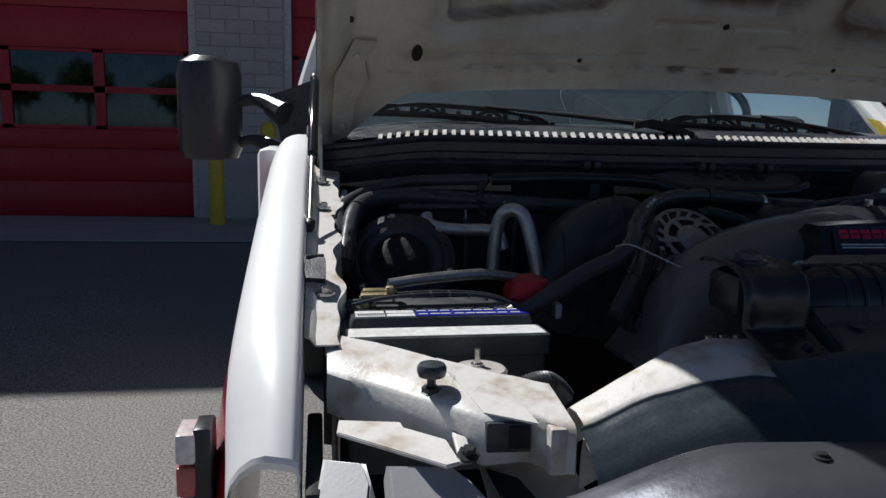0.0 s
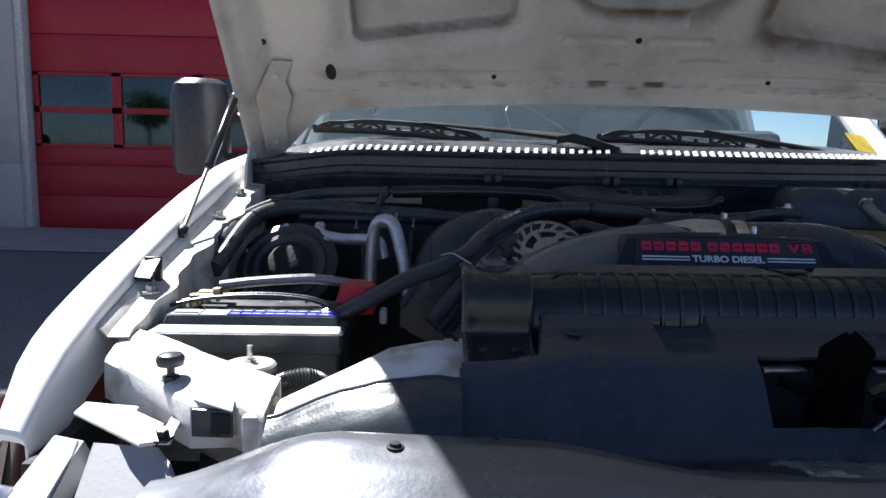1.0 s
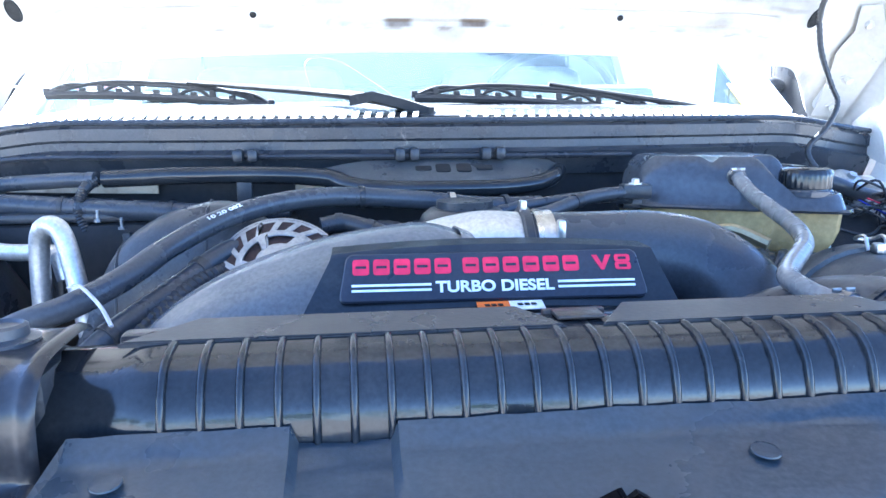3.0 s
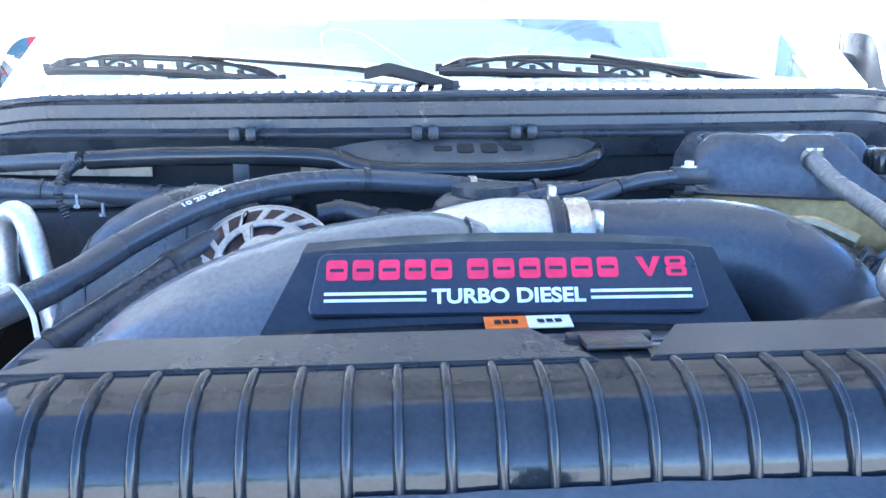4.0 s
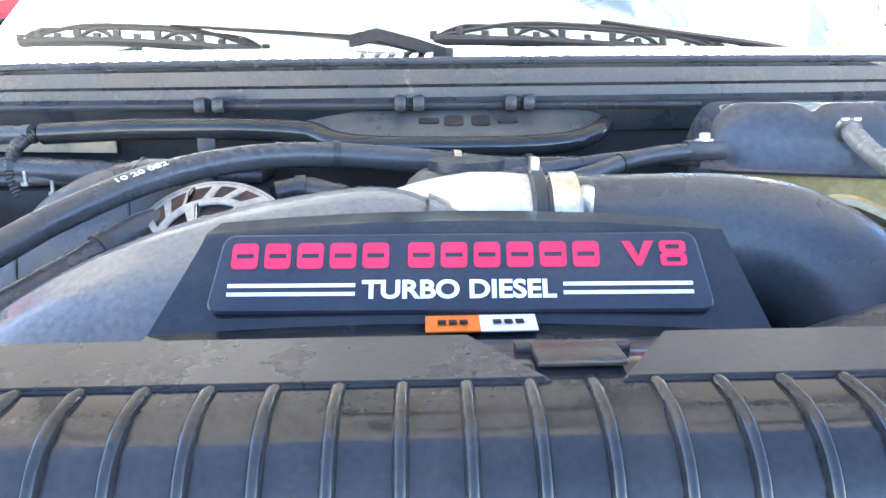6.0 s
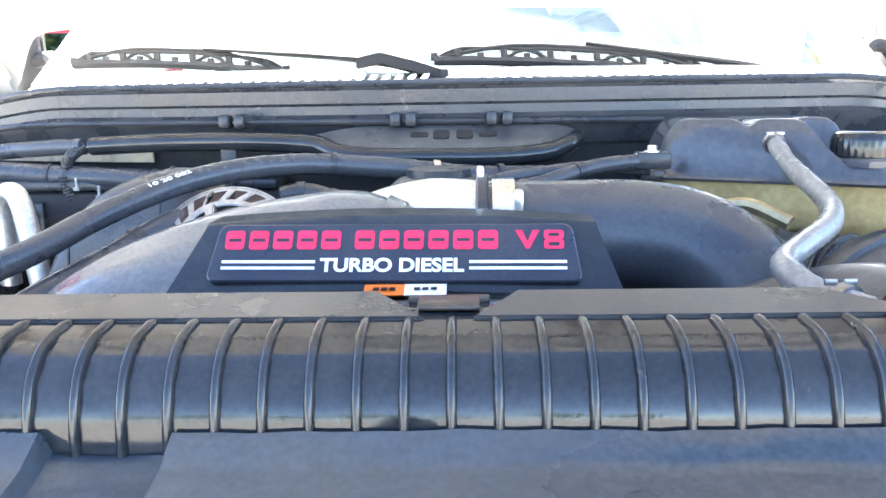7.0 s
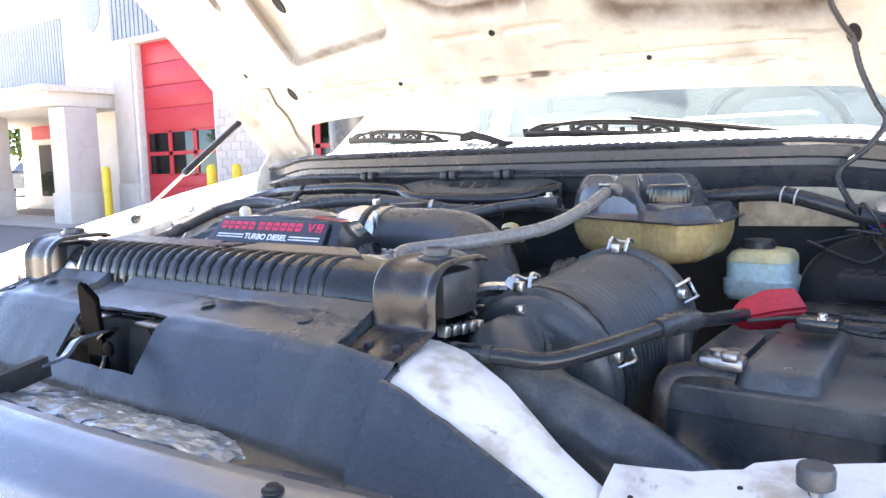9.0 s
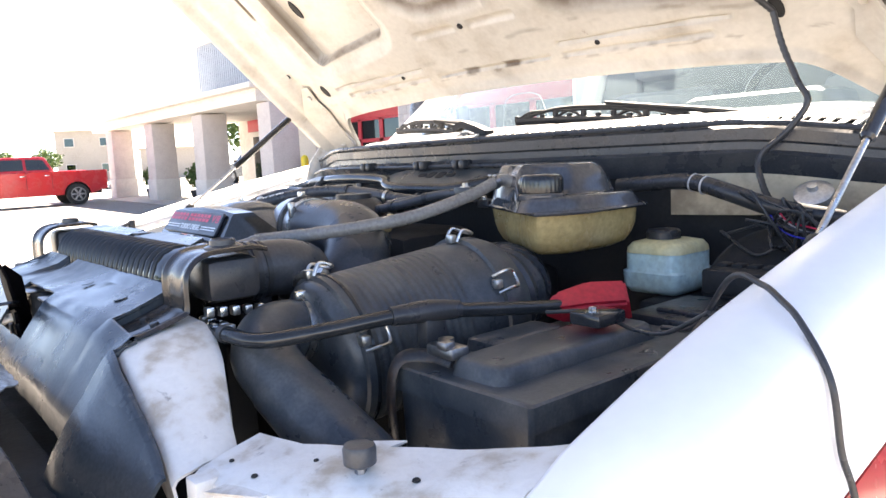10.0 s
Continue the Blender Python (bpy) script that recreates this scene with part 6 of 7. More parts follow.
# crossover duct right of the badge going to the intercooler
bm = B()
tube(bm, [(0.304, 0.838, 1.309), (0.304, 0.875, 1.310), (0.302, 0.905, 1.307), (0.285, 0.938, 1.298), (0.245, 0.958, 1.283), (0.20, 0.972, 1.264), (0.17, 1.01, 1.235)], [0.0385, 0.0395, 0.0395, 0.039, 0.037, 0.035, 0.033], 24, 7)
co_ = solid("charge_pipe", bm, M_RUBBER, "dark grey charge pipe beside the radiator end", "pipe")
for q in ((0.304, 0.842, 1.3095), (0.304, 0.856, 1.3098)):
    b = B()
    lathe(b, q, (0, 1, 0.03), [(0, 0.038), (0, 0.041), (0.007, 0.041), (0.007, 0.038)], 24, cap=False)
    part("clamp", b, M_BLACK, co_)

# ---------------------------------------------------------------- alternator
alt = thing("alternator", (-0.25, 1.24, 1.3), "cast aluminium alternator with slotted end", "alternator")
ax = Vector((0.05, -0.72, 0.69)).normalized()
ca = Vector((-0.235, 1.165, 1.319))
bm = B()
lathe(bm, ca - ax * 0.09, ax, [(0, 0.055), (0.02, 0.07), (0.07, 0.074), (0.085, 0.071)], 32)
part("housing", bm, M_ALT, alt)
sx = ax.cross(Vector((0, 0, 1))).normalized()
sy = sx.cross(ax)


def ring_pt(a, r, h):
    a += (r - 0.051) * 11.0
    return ca + (sx * math.cos(a) + sy * math.sin(a)) * r + ax * h


bm = B()
nseg = 108
for k in range(nseg):
    a0, a1 = 2 * math.pi * k / nseg, 2 * math.pi * (k + 1) / nseg
    for r0, r1, slot in ((0.0665, 0.073, 0), (0.051, 0.0665, 1), (0.044, 0.051, 0), (0.028, 0.044, 2)):
        if (slot == 1 and k % 6 in (1, 2, 3, 4)) or (slot == 2 and k % 18 > 4):
            continue
        h0, h1 = 0.004 - (r0 - 0.04) * 0.25, 0.004 - (r1 - 0.04) * 0.25
        top = [ring_pt(a0, r0, h0), ring_pt(a1, r0, h0), ring_pt(a1, r1, h1), ring_pt(a0, r1, h1)]
        bot = [p - ax * 0.006 for p in top]
        rings(bm, [bot, top])
bmesh.ops.remove_doubles(bm, verts=bm.verts, dist=0.0002)
part("slotted_end", bm, M_ALT, alt)
bm = B()
lathe(bm, ca - ax * 0.0045, ax, [(0, 0.0705), (0.001, 0.0705)], 32)
part("rotor", bm, M_COPPER, alt)
bm = B()
lathe(bm, ca - ax * 0.002, ax, [(0, 0.03), (0.008, 0.029), (0.012, 0.02), (0.014, 0.01), (0.014, 0)], 24)
part("bearing_boss", bm, M_ALT, alt)

# ---------------------------------------------------------------- coolant (degas) tank


def rr_loop(x0, x1, y0, y1, r, z, n=5):
    out = []
    for cx, cy, a0 in ((x1 - r, y1 - r, 0), (x0 + r, y1 - r, 90), (x0 + r, y0 + r, 180), (x1 - r, y0 + r, 270)):
        out += [(cx + r * math.cos(radians(a0 + 90 * k / n)), cy + r * math.sin(radians(a0 + 90 * k / n)), z) for k in range(n + 1)]
    return out


TANK_FRONT = ramp_of([(0.25, 0.115), (0.33, 0.076), (0.40, 0.03), (0.45, -0.014), (0.48, -0.026), (0.51, -0.012), (0.545, 0.034)])


def tank_warp(bm):
    """The tank's front runs aslant: its inner end lies farther back."""
    for v in bm.verts:
        v.co.x = 0.252 + (v.co.x - 0.262) * 0.9
        v.co.y += sum(TANK_FRONT(v.co.x + 0.013 * k) for k in (-2, -1, 0, 1, 2)) / 5 * (1.452 - v.co.y) / 0.235


tank = thing("coolant_tank", (0.41, 1.33, 1.28), "yellowed translucent coolant tank with dark domed top", "tank")
bm = B()
rings(bm, [rr_loop(0.35, 0.51, 1.285, 1.38, 0.03, 1.292), rr_loop(0.318, 0.538, 1.26, 1.41, 0.04, 1.295), rr_loop(0.298, 0.556, 1.245, 1.425, 0.045, 1.303), rr_loop(0.288, 0.564, 1.237, 1.431, 0.045, 1.316), rr_loop(0.281, 0.569, 1.232, 1.434, 0.042, 1.332), rr_loop(0.275, 0.57, 1.23, 1.435, 0.04, 1.358)])
tank_warp(bm)
part("lower_shell", bm, M_TANK, tank, "yellowed translucent plastic", smooth=60)
bm = B()
rings(bm, [rr_loop(0.262, 0.582, 1.217, 1.448, 0.045, 1.357), rr_loop(0.258, 0.586, 1.213, 1.452, 0.048, 1.36), rr_loop(0.262, 0.582, 1.217, 1.448, 0.045, 1.363)])
tank_warp(bm)
part("seam_flange", bm, M_TANKTOP, tank)
def tank_top(u, v):
    x, y = lerp(0.2685, 0.5755, u), lerp(1.2235, 1.4415, v)
    d = -rbox(x, y, 0.422, 1.3325, 0.1535, 0.109, 0.045)
    d1 = -rbox(x, y, 0.399, 1.337, 0.122, 0.105, 0.055)
    well = smooth(0.04, 0.062, math.hypot((x - 0.501) * 0.9, y - 1.272))
    h = 0.022 * smooth(-0.002, 0.016, d) + 0.048 * math.sin(min(1.0, max(0.0, d1) / 0.036) * math.pi / 2) ** 0.6 * well
    h -= 0.009 * math.exp(-((x - 0.38) / 0.01) ** 2) * smooth(0.0, 0.04, d1)
    return (x, y, 1.361 + h)


b = B()
sheet(b, tank_top, 84, 60, 0, 1, 0, 1)
tank_warp(b)
part("dome", b, M_TANKTOP, tank, smooth=60)
bm = B()
cc = (0.467, 1.254, 1.369)
lathe(bm, cc, (0, 0, 1), [(0.01, 0.036), (0.017, 0.036), (0.019, 0.034), (0.019, 0.03), (0.022, 0.03)], 28)
tn = part("filler_neck", bm, M_TANKTOP, tank)
bm = B()
prof = [(0.02, 0.0375), (0.034, 0.0385), (0.04, 0.036), (0.042, 0.03), (0.0425, 0.0)]
rings(bm, [[(cc[0] + math.cos(2 * math.pi * k / 112) * (r + (g_ if k % 4 < 2 else 0)), cc[1] + math.sin(2 * math.pi * k / 112) * (r + (g_ if k % 4 < 2 else 0)), cc[2] + h) for k in range(112)] for h, r, g_ in ((0.02, 0.032, 0), (0.021, 0.0332, 0.0009), (0.038, 0.0335, 0.0009), (0.042, 0.033, 0.0005), (0.046, 0.031, 0), (0.048, 0.026, 0))])
part("cap", bm, M_SATIN, tank, "ribbed black cap")
bm = B()
box(bm, (0.252, 1.345, 1.362), (0.03, 0.03, 0.014), 0.003)
tb = part("mounting_tab", bm, M_BLACK, tank)
bolt((0.247, 1.34, 1.369), (0, 0, 1), 0.005, tb)

vent = thing("vent_hose", (0.37, 1.27, 1.4), "grey vent hose from the coolant tank to the radiator", "hose")
bm = B()
tube(bm, [(0.385, 1.285, 1.402), (0.37, 1.262, 1.407), (0.362, 1.20, 1.386), (0.353, 1.10, 1.364), (0.325, 1.03, 1.354), (0.275, 0.97, 1.346), (0.246, 0.932, 1.343), (0.236, 0.90, 1.3415), (0.239, 0.872, 1.337), (0.246, 0.848, 1.336), (0.254, 0.825, 1.335)], 0.0098, 14, 8)
part("hose", bm, M_GREYHOSE, vent)
for q, d in (((0.366, 1.25, 1.404), (0.2, 1, 0.3)), ((0.245, 0.852, 1.336), (0.3, -0.95, -0.05))):
    b = B()
    lathe(b, q, d, [(0, 0.0095), (0, 0.012), (0.009, 0.012), (0.009, 0.0095)], 18, cap=False)
    p_ = Vector(q)
    box(b, p_ + Vector((0.006, 0, 0.012)), (0.008, 0.002, 0.004), 0.0006)
    box(b, p_ + Vector((-0.006, 0, 0.012)), (0.008, 0.002, 0.004), 0.0006)
    part("spring_clamp", b, M_DULL, vent)

# ---------------------------------------------------------------- brake fluid reservoir
res = thing("brake_reservoir", (0.60, 1.42, 1.22), "milky brake fluid reservoir with black cap", "reservoir")
bm = B()
rings(bm, [rr_loop(0.5205, 0.6098, 1.3914, 1.4882, 0.015, 1.222), rr_loop(0.5137, 0.6182, 1.3826, 1.497, 0.02, 1.232), rr_loop(0.512, 0.62, 1.38, 1.4988, 0.022, 1.255), rr_loop(0.5162, 0.6157, 1.3844, 1.4944, 0.022, 1.258), rr_loop(0.5162, 0.6157, 1.3844, 1.4944, 0.022, 1.284)])
part("body", bm, M_RESERV, res, "milky bluish lower shell", smooth=60)
bm = B()
rings(bm, [rr_loop(0.5162, 0.6157, 1.3844, 1.4944, 0.022, 1.2845), rr_loop(0.5172, 0.6147, 1.3854, 1.4934, 0.022, 1.292), rr_loop(0.5231, 0.6089, 1.3914, 1.4874, 0.02, 1.3), rr_loop(0.5375, 0.5927, 1.4046, 1.4706, 0.015, 1.304)])
part("top", bm, M_RESERV2, res, "yellowed top", smooth=60)
bm = B()
lathe(bm, (0.558, 1.44, 1.298), (0, 0, 1), [(0, 0.027), (0.016, 0.027), (0.02, 0.024), (0.023, 0.0)], 26)
part("cap", bm, M_BLACK, res)
bm = B()
tube(bm, [(0.60, 1.48, 1.2), (0.60, 1.56, 1.19)], 0.03, 16, 2)
box(bm, (0.60, 1.42, 1.195), (0.06, 0.14, 0.05), 0.01)
part("master_cylinder", bm, M_DARK, res)

# ---------------------------------------------------------------- batteries


def battery(x0, x1, y0, y1, ztop, label):
    t = thing("battery", ((x0 + x1) / 2, (y0 + y1) / 2, ztop - 0.19), label, "battery", "truck batteries")
    b = B()
    rings(b, [rr_loop(x0 + 0.008, x1 - 0.008, y0 + 0.006, y1 - 0.006, 0.006, ztop - 0.19), rr_loop(x0 + 0.004, x1 - 0.004, y0 + 0.004, y1 - 0.004, 0.006, ztop - 0.03), rr_loop(x0, x1, y0, y1, 0.006, ztop - 0.028), rr_loop(x0, x1, y0, y1, 0.006, ztop - 0.002), rr_loop(x0 + 0.003, x1 - 0.003, y0 + 0.003, y1 - 0.003, 0.006, ztop)])
    part("case", b, M_CASE, t, smooth=30)
    return t


# passenger side, with its label and hold-down
bat = battery(-0.842, -0.565, 0.91, 1.085, 1.234, "black truck battery with blue and white label")
lid = B()
rings(lid, [rr_loop(-0.832, -0.575, 0.955, 1.08, 0.006, 1.234), rr_loop(-0.828, -0.579, 0.962, 1.078, 0.006, 1.246)])
part("lid", lid, M_CASE, bat)
for k, (xa, xb, m_) in enumerate(((-0.822, -0.782, M_LABEL), (-0.779, -0.741, M_LABEL), (-0.739, -0.58, M_BLUE))):
    for ya, yb in ((0.966, 0.98), (0.983, 0.997)):
        b = B()
        plate(b, [(xa, ya, 1.2475), (xb, ya, 1.2475), (xb, yb, 1.2475), (xa, yb, 1.2475)], 0.001)
        part("label", b, m_, bat)
# white strip added on the front ledge so that it reads bright
b = B()
plate(b, [(-0.836, 0.914, 1.2345), (-0.571, 0.914, 1.2345), (-0.571, 0.954, 1.2345), (-0.836, 0.954, 1.2345)], 0.001)
part("label", b, M_LABEL, bat, "white strip added to brighten the front ledge")
b = B()
rnd = random.Random(4)
for k in range(9):
    for yy in (0.973, 0.99):
        box(b, (-0.73 + 0.016 * k + rnd.random() * 0.004, yy, 1.2482), (0.013, 0.0035, 0.0006))
part("print", b, M_LABEL, bat)
b = B()
for k in range(14):
    box(b, (-0.818 + 0.0026 * k, 0.975, 1.2482), (0.0012, 0.009, 0.0006))
part("print", b, M_DARK, bat)
b = B()
for dy in (0.0, 0.014):
    tube(b, [(-0.835, 1.005 + dy, 1.252), (-0.78, 1.012 + dy, 1.262), (-0.70, 1.016 + dy, 1.266), (-0.63, 1.012 + dy, 1.262), (-0.585, 1.0 + dy, 1.25)], 0.003, 8, 6)
for k in range(9):
    x = -0.82 + 0.027 * k
    zz = 1.266 - 2.2 * (x + 0.70) ** 2 * 0.7
    box(b, (x, 1.019, zz), (0.004, 0.016, 0.005))
part("hold_down_strap", b, M_BLACK, bat)
for xx, yy in ((-0.80, 1.06), (-0.805, 1.03)):
    b = B()
    lathe(b, (xx, yy, 1.245), (0, 0, 1), [(0, 0.01), (0.016, 0.009), (0.017, 0.0)], 14)
    box(b, (xx + 0.018, yy, 1.262), (0.05, 0.016, 0.006), 0.002)
    box(b, (xx + 0.035, yy, 1.268), (0.012, 0.014, 0.014), 0.002)
    part("terminal_clamp", b, M_BRASS, bat)
b = B()
tube(b, [(-0.77, 1.045, 1.275), (-0.72, 1.05, 1.281), (-0.66, 1.055, 1.285), (-0.62, 1.06, 1.285), (-0.56, 1.07, 1.275)], 0.008, 10, 5)
cb = solid("battery_cable", b, M_DULL, "grey taped battery cable across the battery top", "cable")
b = B()
rings(b, [rr_loop(-0.585, -0.53, 1.03, 1.09, 0.012, 1.235), rr_loop(-0.59, -0.522, 1.022, 1.098, 0.018, 1.255), rr_loop(-0.583, -0.53, 1.03, 1.088, 0.018, 1.278), rr_loop(-0.57, -0.545, 1.045, 1.07, 0.01, 1.284)])
tc = solid("terminal_cover", b, M_REDCAP, "red rubber cover on a battery terminal", "cover", "terminal covers")
b = B()
box(b, (-0.515, 1.04, 1.232), (0.012, 0.022, 0.024), 0.004)
part("tab", b, M_LAMP, tc)

# driver side
batd = battery(0.575, 0.785, 0.885, 1.22, 1.222, "black battery with a moulded lid beside the fender")
b = B()
rings(b, [rr_loop(0.646, 0.728, 0.903, 1.175, 0.016, 1.222), rr_loop(0.649, 0.725, 0.907, 1.17, 0.016, 1.236), rr_loop(0.653, 0.721, 0.911, 1.165, 0.014, 1.240), rr_loop(0.657, 0.717, 0.915, 1.161, 0.012, 1.241)])
part("lid", b, M_CASE, batd)
b = B()
rings(b, [rr_loop(0.588, 0.642, 0.98, 1.1, 0.006, 1.222), rr_loop(0.59, 0.64, 0.982, 1.098, 0.006, 1.235), rr_loop(0.593, 0.637, 0.985, 1.095, 0.006, 1.237)])
part("vent_cover", b, M_CASE, batd)
b = B()
tube(b, [(0.582, 0.876, 1.12), (0.583, 0.874, 1.20), (0.59, 0.885, 1.232), (0.62, 0.905, 1.236), (0.65, 0.91, 1.234)], 0.0085, 8, 5, flat=0.35)
part("hold_down", b, M_RUST, batd)
b = B()
box(b, (0.635, 0.915, 1.243), (0.045, 0.026, 0.014), 0.004)
box(b, (0.645, 0.905, 1.252), (0.016, 0.016, 0.01), 0.003)
lathe(b, (0.63, 0.918, 1.245), (0, 0, 1), [(0, 0.009), (0.01, 0.009), (0.011, 0)], 12)
part("terminal_clamp", b, M_DULL, batd)
b = B()
rings(b, [[(0.596 + dx, 1.112 + dy, 1.246 + dz) for dx, dy, dz in ((0, 0, -0.006), (0.004, -0.006, 0), (0, 0, 0.007), (-0.006, 0.006, 0))],
          [(0.60 + dx, 1.13 + dy, 1.25 + dz) for dx, dy, dz in ((0.008, 0, -0.022), (0.016, -0.016, 0), (0, 0, 0.02), (-0.014, 0.014, 0))],
          [(0.625 + dx, 1.165 + dy, 1.256 + dz) for dx, dy, dz in ((0.012, 0, -0.03), (0.024, -0.02, 0), (0, 0, 0.026), (-0.02, 0.02, 0))],
          [(0.655 + dx, 1.205 + dy, 1.255 + dz) for dx, dy, dz in ((0.012, 0, -0.03), (0.02, -0.018, 0), (0, 0, 0.026), (-0.018, 0.018, 0))]])
bmesh.ops.bevel(b, geom=list(b.edges), offset=0.004, segments=2, affect="EDGES")
solid("terminal_cover", b, M_REDCAP, "red rubber cover on the positive terminal", "cover", "terminal covers")
b = B()
box(b, (0.745, 1.30, 1.222), (0.21, 0.15, 0.02), 0.006)
box(b, (0.745, 1.30, 1.234), (0.15, 0.10, 0.008), 0.003)
solid("battery_tray_cover", b, M_BLACK, "flat black cover behind the driver battery", "cover")

# ---------------------------------------------------------------- air cleaner
air = thing("air_cleaner", (0.445, 1.0, 1.2), "round black air cleaner canister held by wire clips", "air cleaner")
A0, A1 = Vector((0.438, 0.86, 1.208)), Vector((0.452, 1.15, 1.238))
ad = (A1 - A0)
L = ad.length
b = B()
pf = [(0.0, 0.06), (0.004, 0.085), (0.012, 0.095), (0.018, 0.0965), (0.02, 0.102), (0.03, 0.102), (0.031, 0.098)]
for k in range(14):
    h = 0.04 + k * 0.011
    pf += [(h, 0.098), (h + 0.002, 0.0968), (h + 0.005, 0.0968), (h + 0.007, 0.098)]
pf += [(L - 0.05, 0.098), (L - 0.048, 0.103), (L - 0.04, 0.103), (L - 0.038, 0.099), (L - 0.02, 0.099), (L, 0.09), (L + 0.01, 0.06)]
lathe(b, A0, ad, pf, 44)
part("canister", b, M_CASE, air, smooth=40)
b = B()
lathe(b, A0 - ad.normalized() * 0.004, ad, [(0.034, 0.0985), (0.034, 0.1035), (0.038, 0.1035), (0.038, 0.0985)], 44, cap=False)
part("rim", b, M_SATIN, air)
b = B()
tube(b, [(0.435, 0.885, 1.244), (0.431, 0.845, 1.25), (0.436, 0.808, 1.248), (0.462, 0.785, 1.232), (0.51, 0.782, 1.208)], [0.032, 0.036, 0.039, 0.039, 0.037], 20, 6)
part("outlet_elbow", b, M_CASE, air)
b = B()
tube(b, [(0.505, 0.782, 1.21), (0.56, 0.79, 1.182), (0.63, 0.81, 1.137), (0.70, 0.828, 1.09), (0.76, 0.84, 1.05)], [0.038, 0.04, 0.04, 0.04, 0.04], 20, 6)
part("inlet_tube", b, M_CASE, air)
for yy in (0.846, 0.866):
    b = B()
    lathe(b, (0.432, yy, 1.2485), (0.08, 1, -0.12), [(0, 0.0365), (0, 0.039), (0.008, 0.039), (0.008, 0.0365)], 24, cap=False)
    part("clamp", b, M_STEEL, air)
b = B()
box(b, (0.434, 0.858, 1.291), (0.01, 0.03, 0.01), 0.002)
part("clamp_screw", b, M_STEEL, air)
us = ad.normalized().cross(Vector((0, 0, 1))).normalized()
uu = us.cross(ad.normalized())
for h, a in ((0.034, 100), (0.034, 20), (0.034, 150), (L - 0.045, 88), (L - 0.045, 28)):
    a = radians(a)
    rad_ = us * math.cos(a) + uu * math.sin(a)
    tan_ = ad.normalized().cross(rad_)
    base = A0 + ad.normalized() * h + rad_ * 0.101
    b = B()
    al = ad.normalized()
    tube(b, [base + tan_ * 0.012 - al * 0.012, base + tan_ * 0.012 + rad_ * 0.014, base + tan_ * 0.010 + al * 0.018 + rad_ * 0.006, base - tan_ * 0.010 + al * 0.018 + rad_ * 0.006, base - tan_ * 0.012 + rad_ * 0.014, base - tan_ * 0.012 - al * 0.012], 0.0022, 8, 5)
    box(b, base - al * 0.012 + rad_ * 0.003, (0.012, 0.012, 0.012), 0.002)
    part("wire_clip", b, M_STEEL, air)
b = B()
tube(b, [(0.33, 0.90, 1.29), (0.36, 0.905, 1.30), (0.39, 0.91, 1.302), (0.395, 0.90, 1.312)], 0.009, 10, 5)
part("connector", b, M_STEEL, air)
# ribbed rubber boot behind the canister
b = B()
tube(b, [A1 - ad * 0.05, A1 + Vector((-0.02, 0.06, 0.005)), A1 + Vector((-0.08, 0.10, 0.01)), A1 + Vector((-0.16, 0.10, 0.0))], [0.075, 0.062, 0.055, 0.05], 24, 14, rib=0.005, ribstep=2)
solid("intake_boot", b, M_RUBBER, "ribbed rubber boot behind the air cleaner", "boot")

# thick looms and hoses


def hose(name, pts, r, material, label, category="hose", rib=0.0, step=1, n=10, flat=1.0):
    b = B()
    tube(b, pts, r, 14, n, flat, rib, step)
    ob = solid(name, b, material, label, category)
    if name.endswith("loom"):
        line = spline([Vector(p) for p in pts], 8)
        for f_ in (0.28, 0.62):
            k = int(f_ * (len(line) - 2))
            b = B()
            lathe(b, line[k], line[k + 1] - line[k], [(-0.004, r * 0.98), (-0.004, r * 1.14), (0.006, r * 1.14), (0.006, r * 0.98)], 16, cap=False)
            part("tape_wrap", b, M_BLACK, ob)
    return ob


hose("battery_loom", [(0.38, 0.80, 1.235), (0.392, 0.76, 1.26), (0.422, 0.744, 1.266), (0.47, 0.742, 1.267), (0.516, 0.759, 1.265), (0.552, 0.82, 1.271), (0.578, 0.895, 1.277), (0.589, 0.945, 1.275), (0.597, 1.02, 1.265), (0.604, 1.09, 1.256), (0.61, 1.13, 1.252)], 0.0088, M_SATIN, "thick taped cable loom to the driver battery", "cable", n=14)
hose("heater_hose", [(-0.80, 1.02, 1.19), (-0.62, 1.0, 1.225), (-0.48, 1.025, 1.292), (-0.425, 1.045, 1.31), (-0.383, 1.08, 1.329), (-0.351, 1.14, 1.35), (-0.303, 1.205, 1.371), (-0.251, 1.25, 1.382), (-0.197, 1.28, 1.386), (-0.137, 1.298, 1.384), (-0.041, 1.31, 1.375), (0.03, 1.322, 1.366), (0.12, 1.35, 1.362)], 0.013, M_RUBBER, "thick grey rubber heater hose arching over the bay")
hh_ = bpy.context.scene.objects["heater_hose"]
for q, d_ in (((-0.60, 1.003, 1.236), (0.8, 0.1, 0.35)), ((-0.02, 1.3125, 1.3725), (1, 0.15, -0.1))):
    b = B()
    lathe(b, q, d_, [(0, 0.0131), (0, 0.0148), (0.008, 0.0148), (0.008, 0.0131)], 20, cap=False)
    part("clamp", b, M_STEEL, hh_)
hose("vacuum_hose", [(0.03, 1.28, 1.36), (0.10, 1.29, 1.37), (0.18, 1.315, 1.375), (0.245, 1.32, 1.372)], 0.0085, M_RUBBER, "thin black hose behind the elbow")
hose("heater_hose", [(-0.83, 1.22, 1.27), (-0.80, 1.40, 1.345), (-0.72, 1.47, 1.365), (-0.58, 1.46, 1.36), (-0.42, 1.44, 1.352), (-0.3, 1.43, 1.345)], 0.016, M_RUBBER, "grey rubber hose along the firewall")
h2_ = bpy.context.scene.objects["heater_hose.001"]
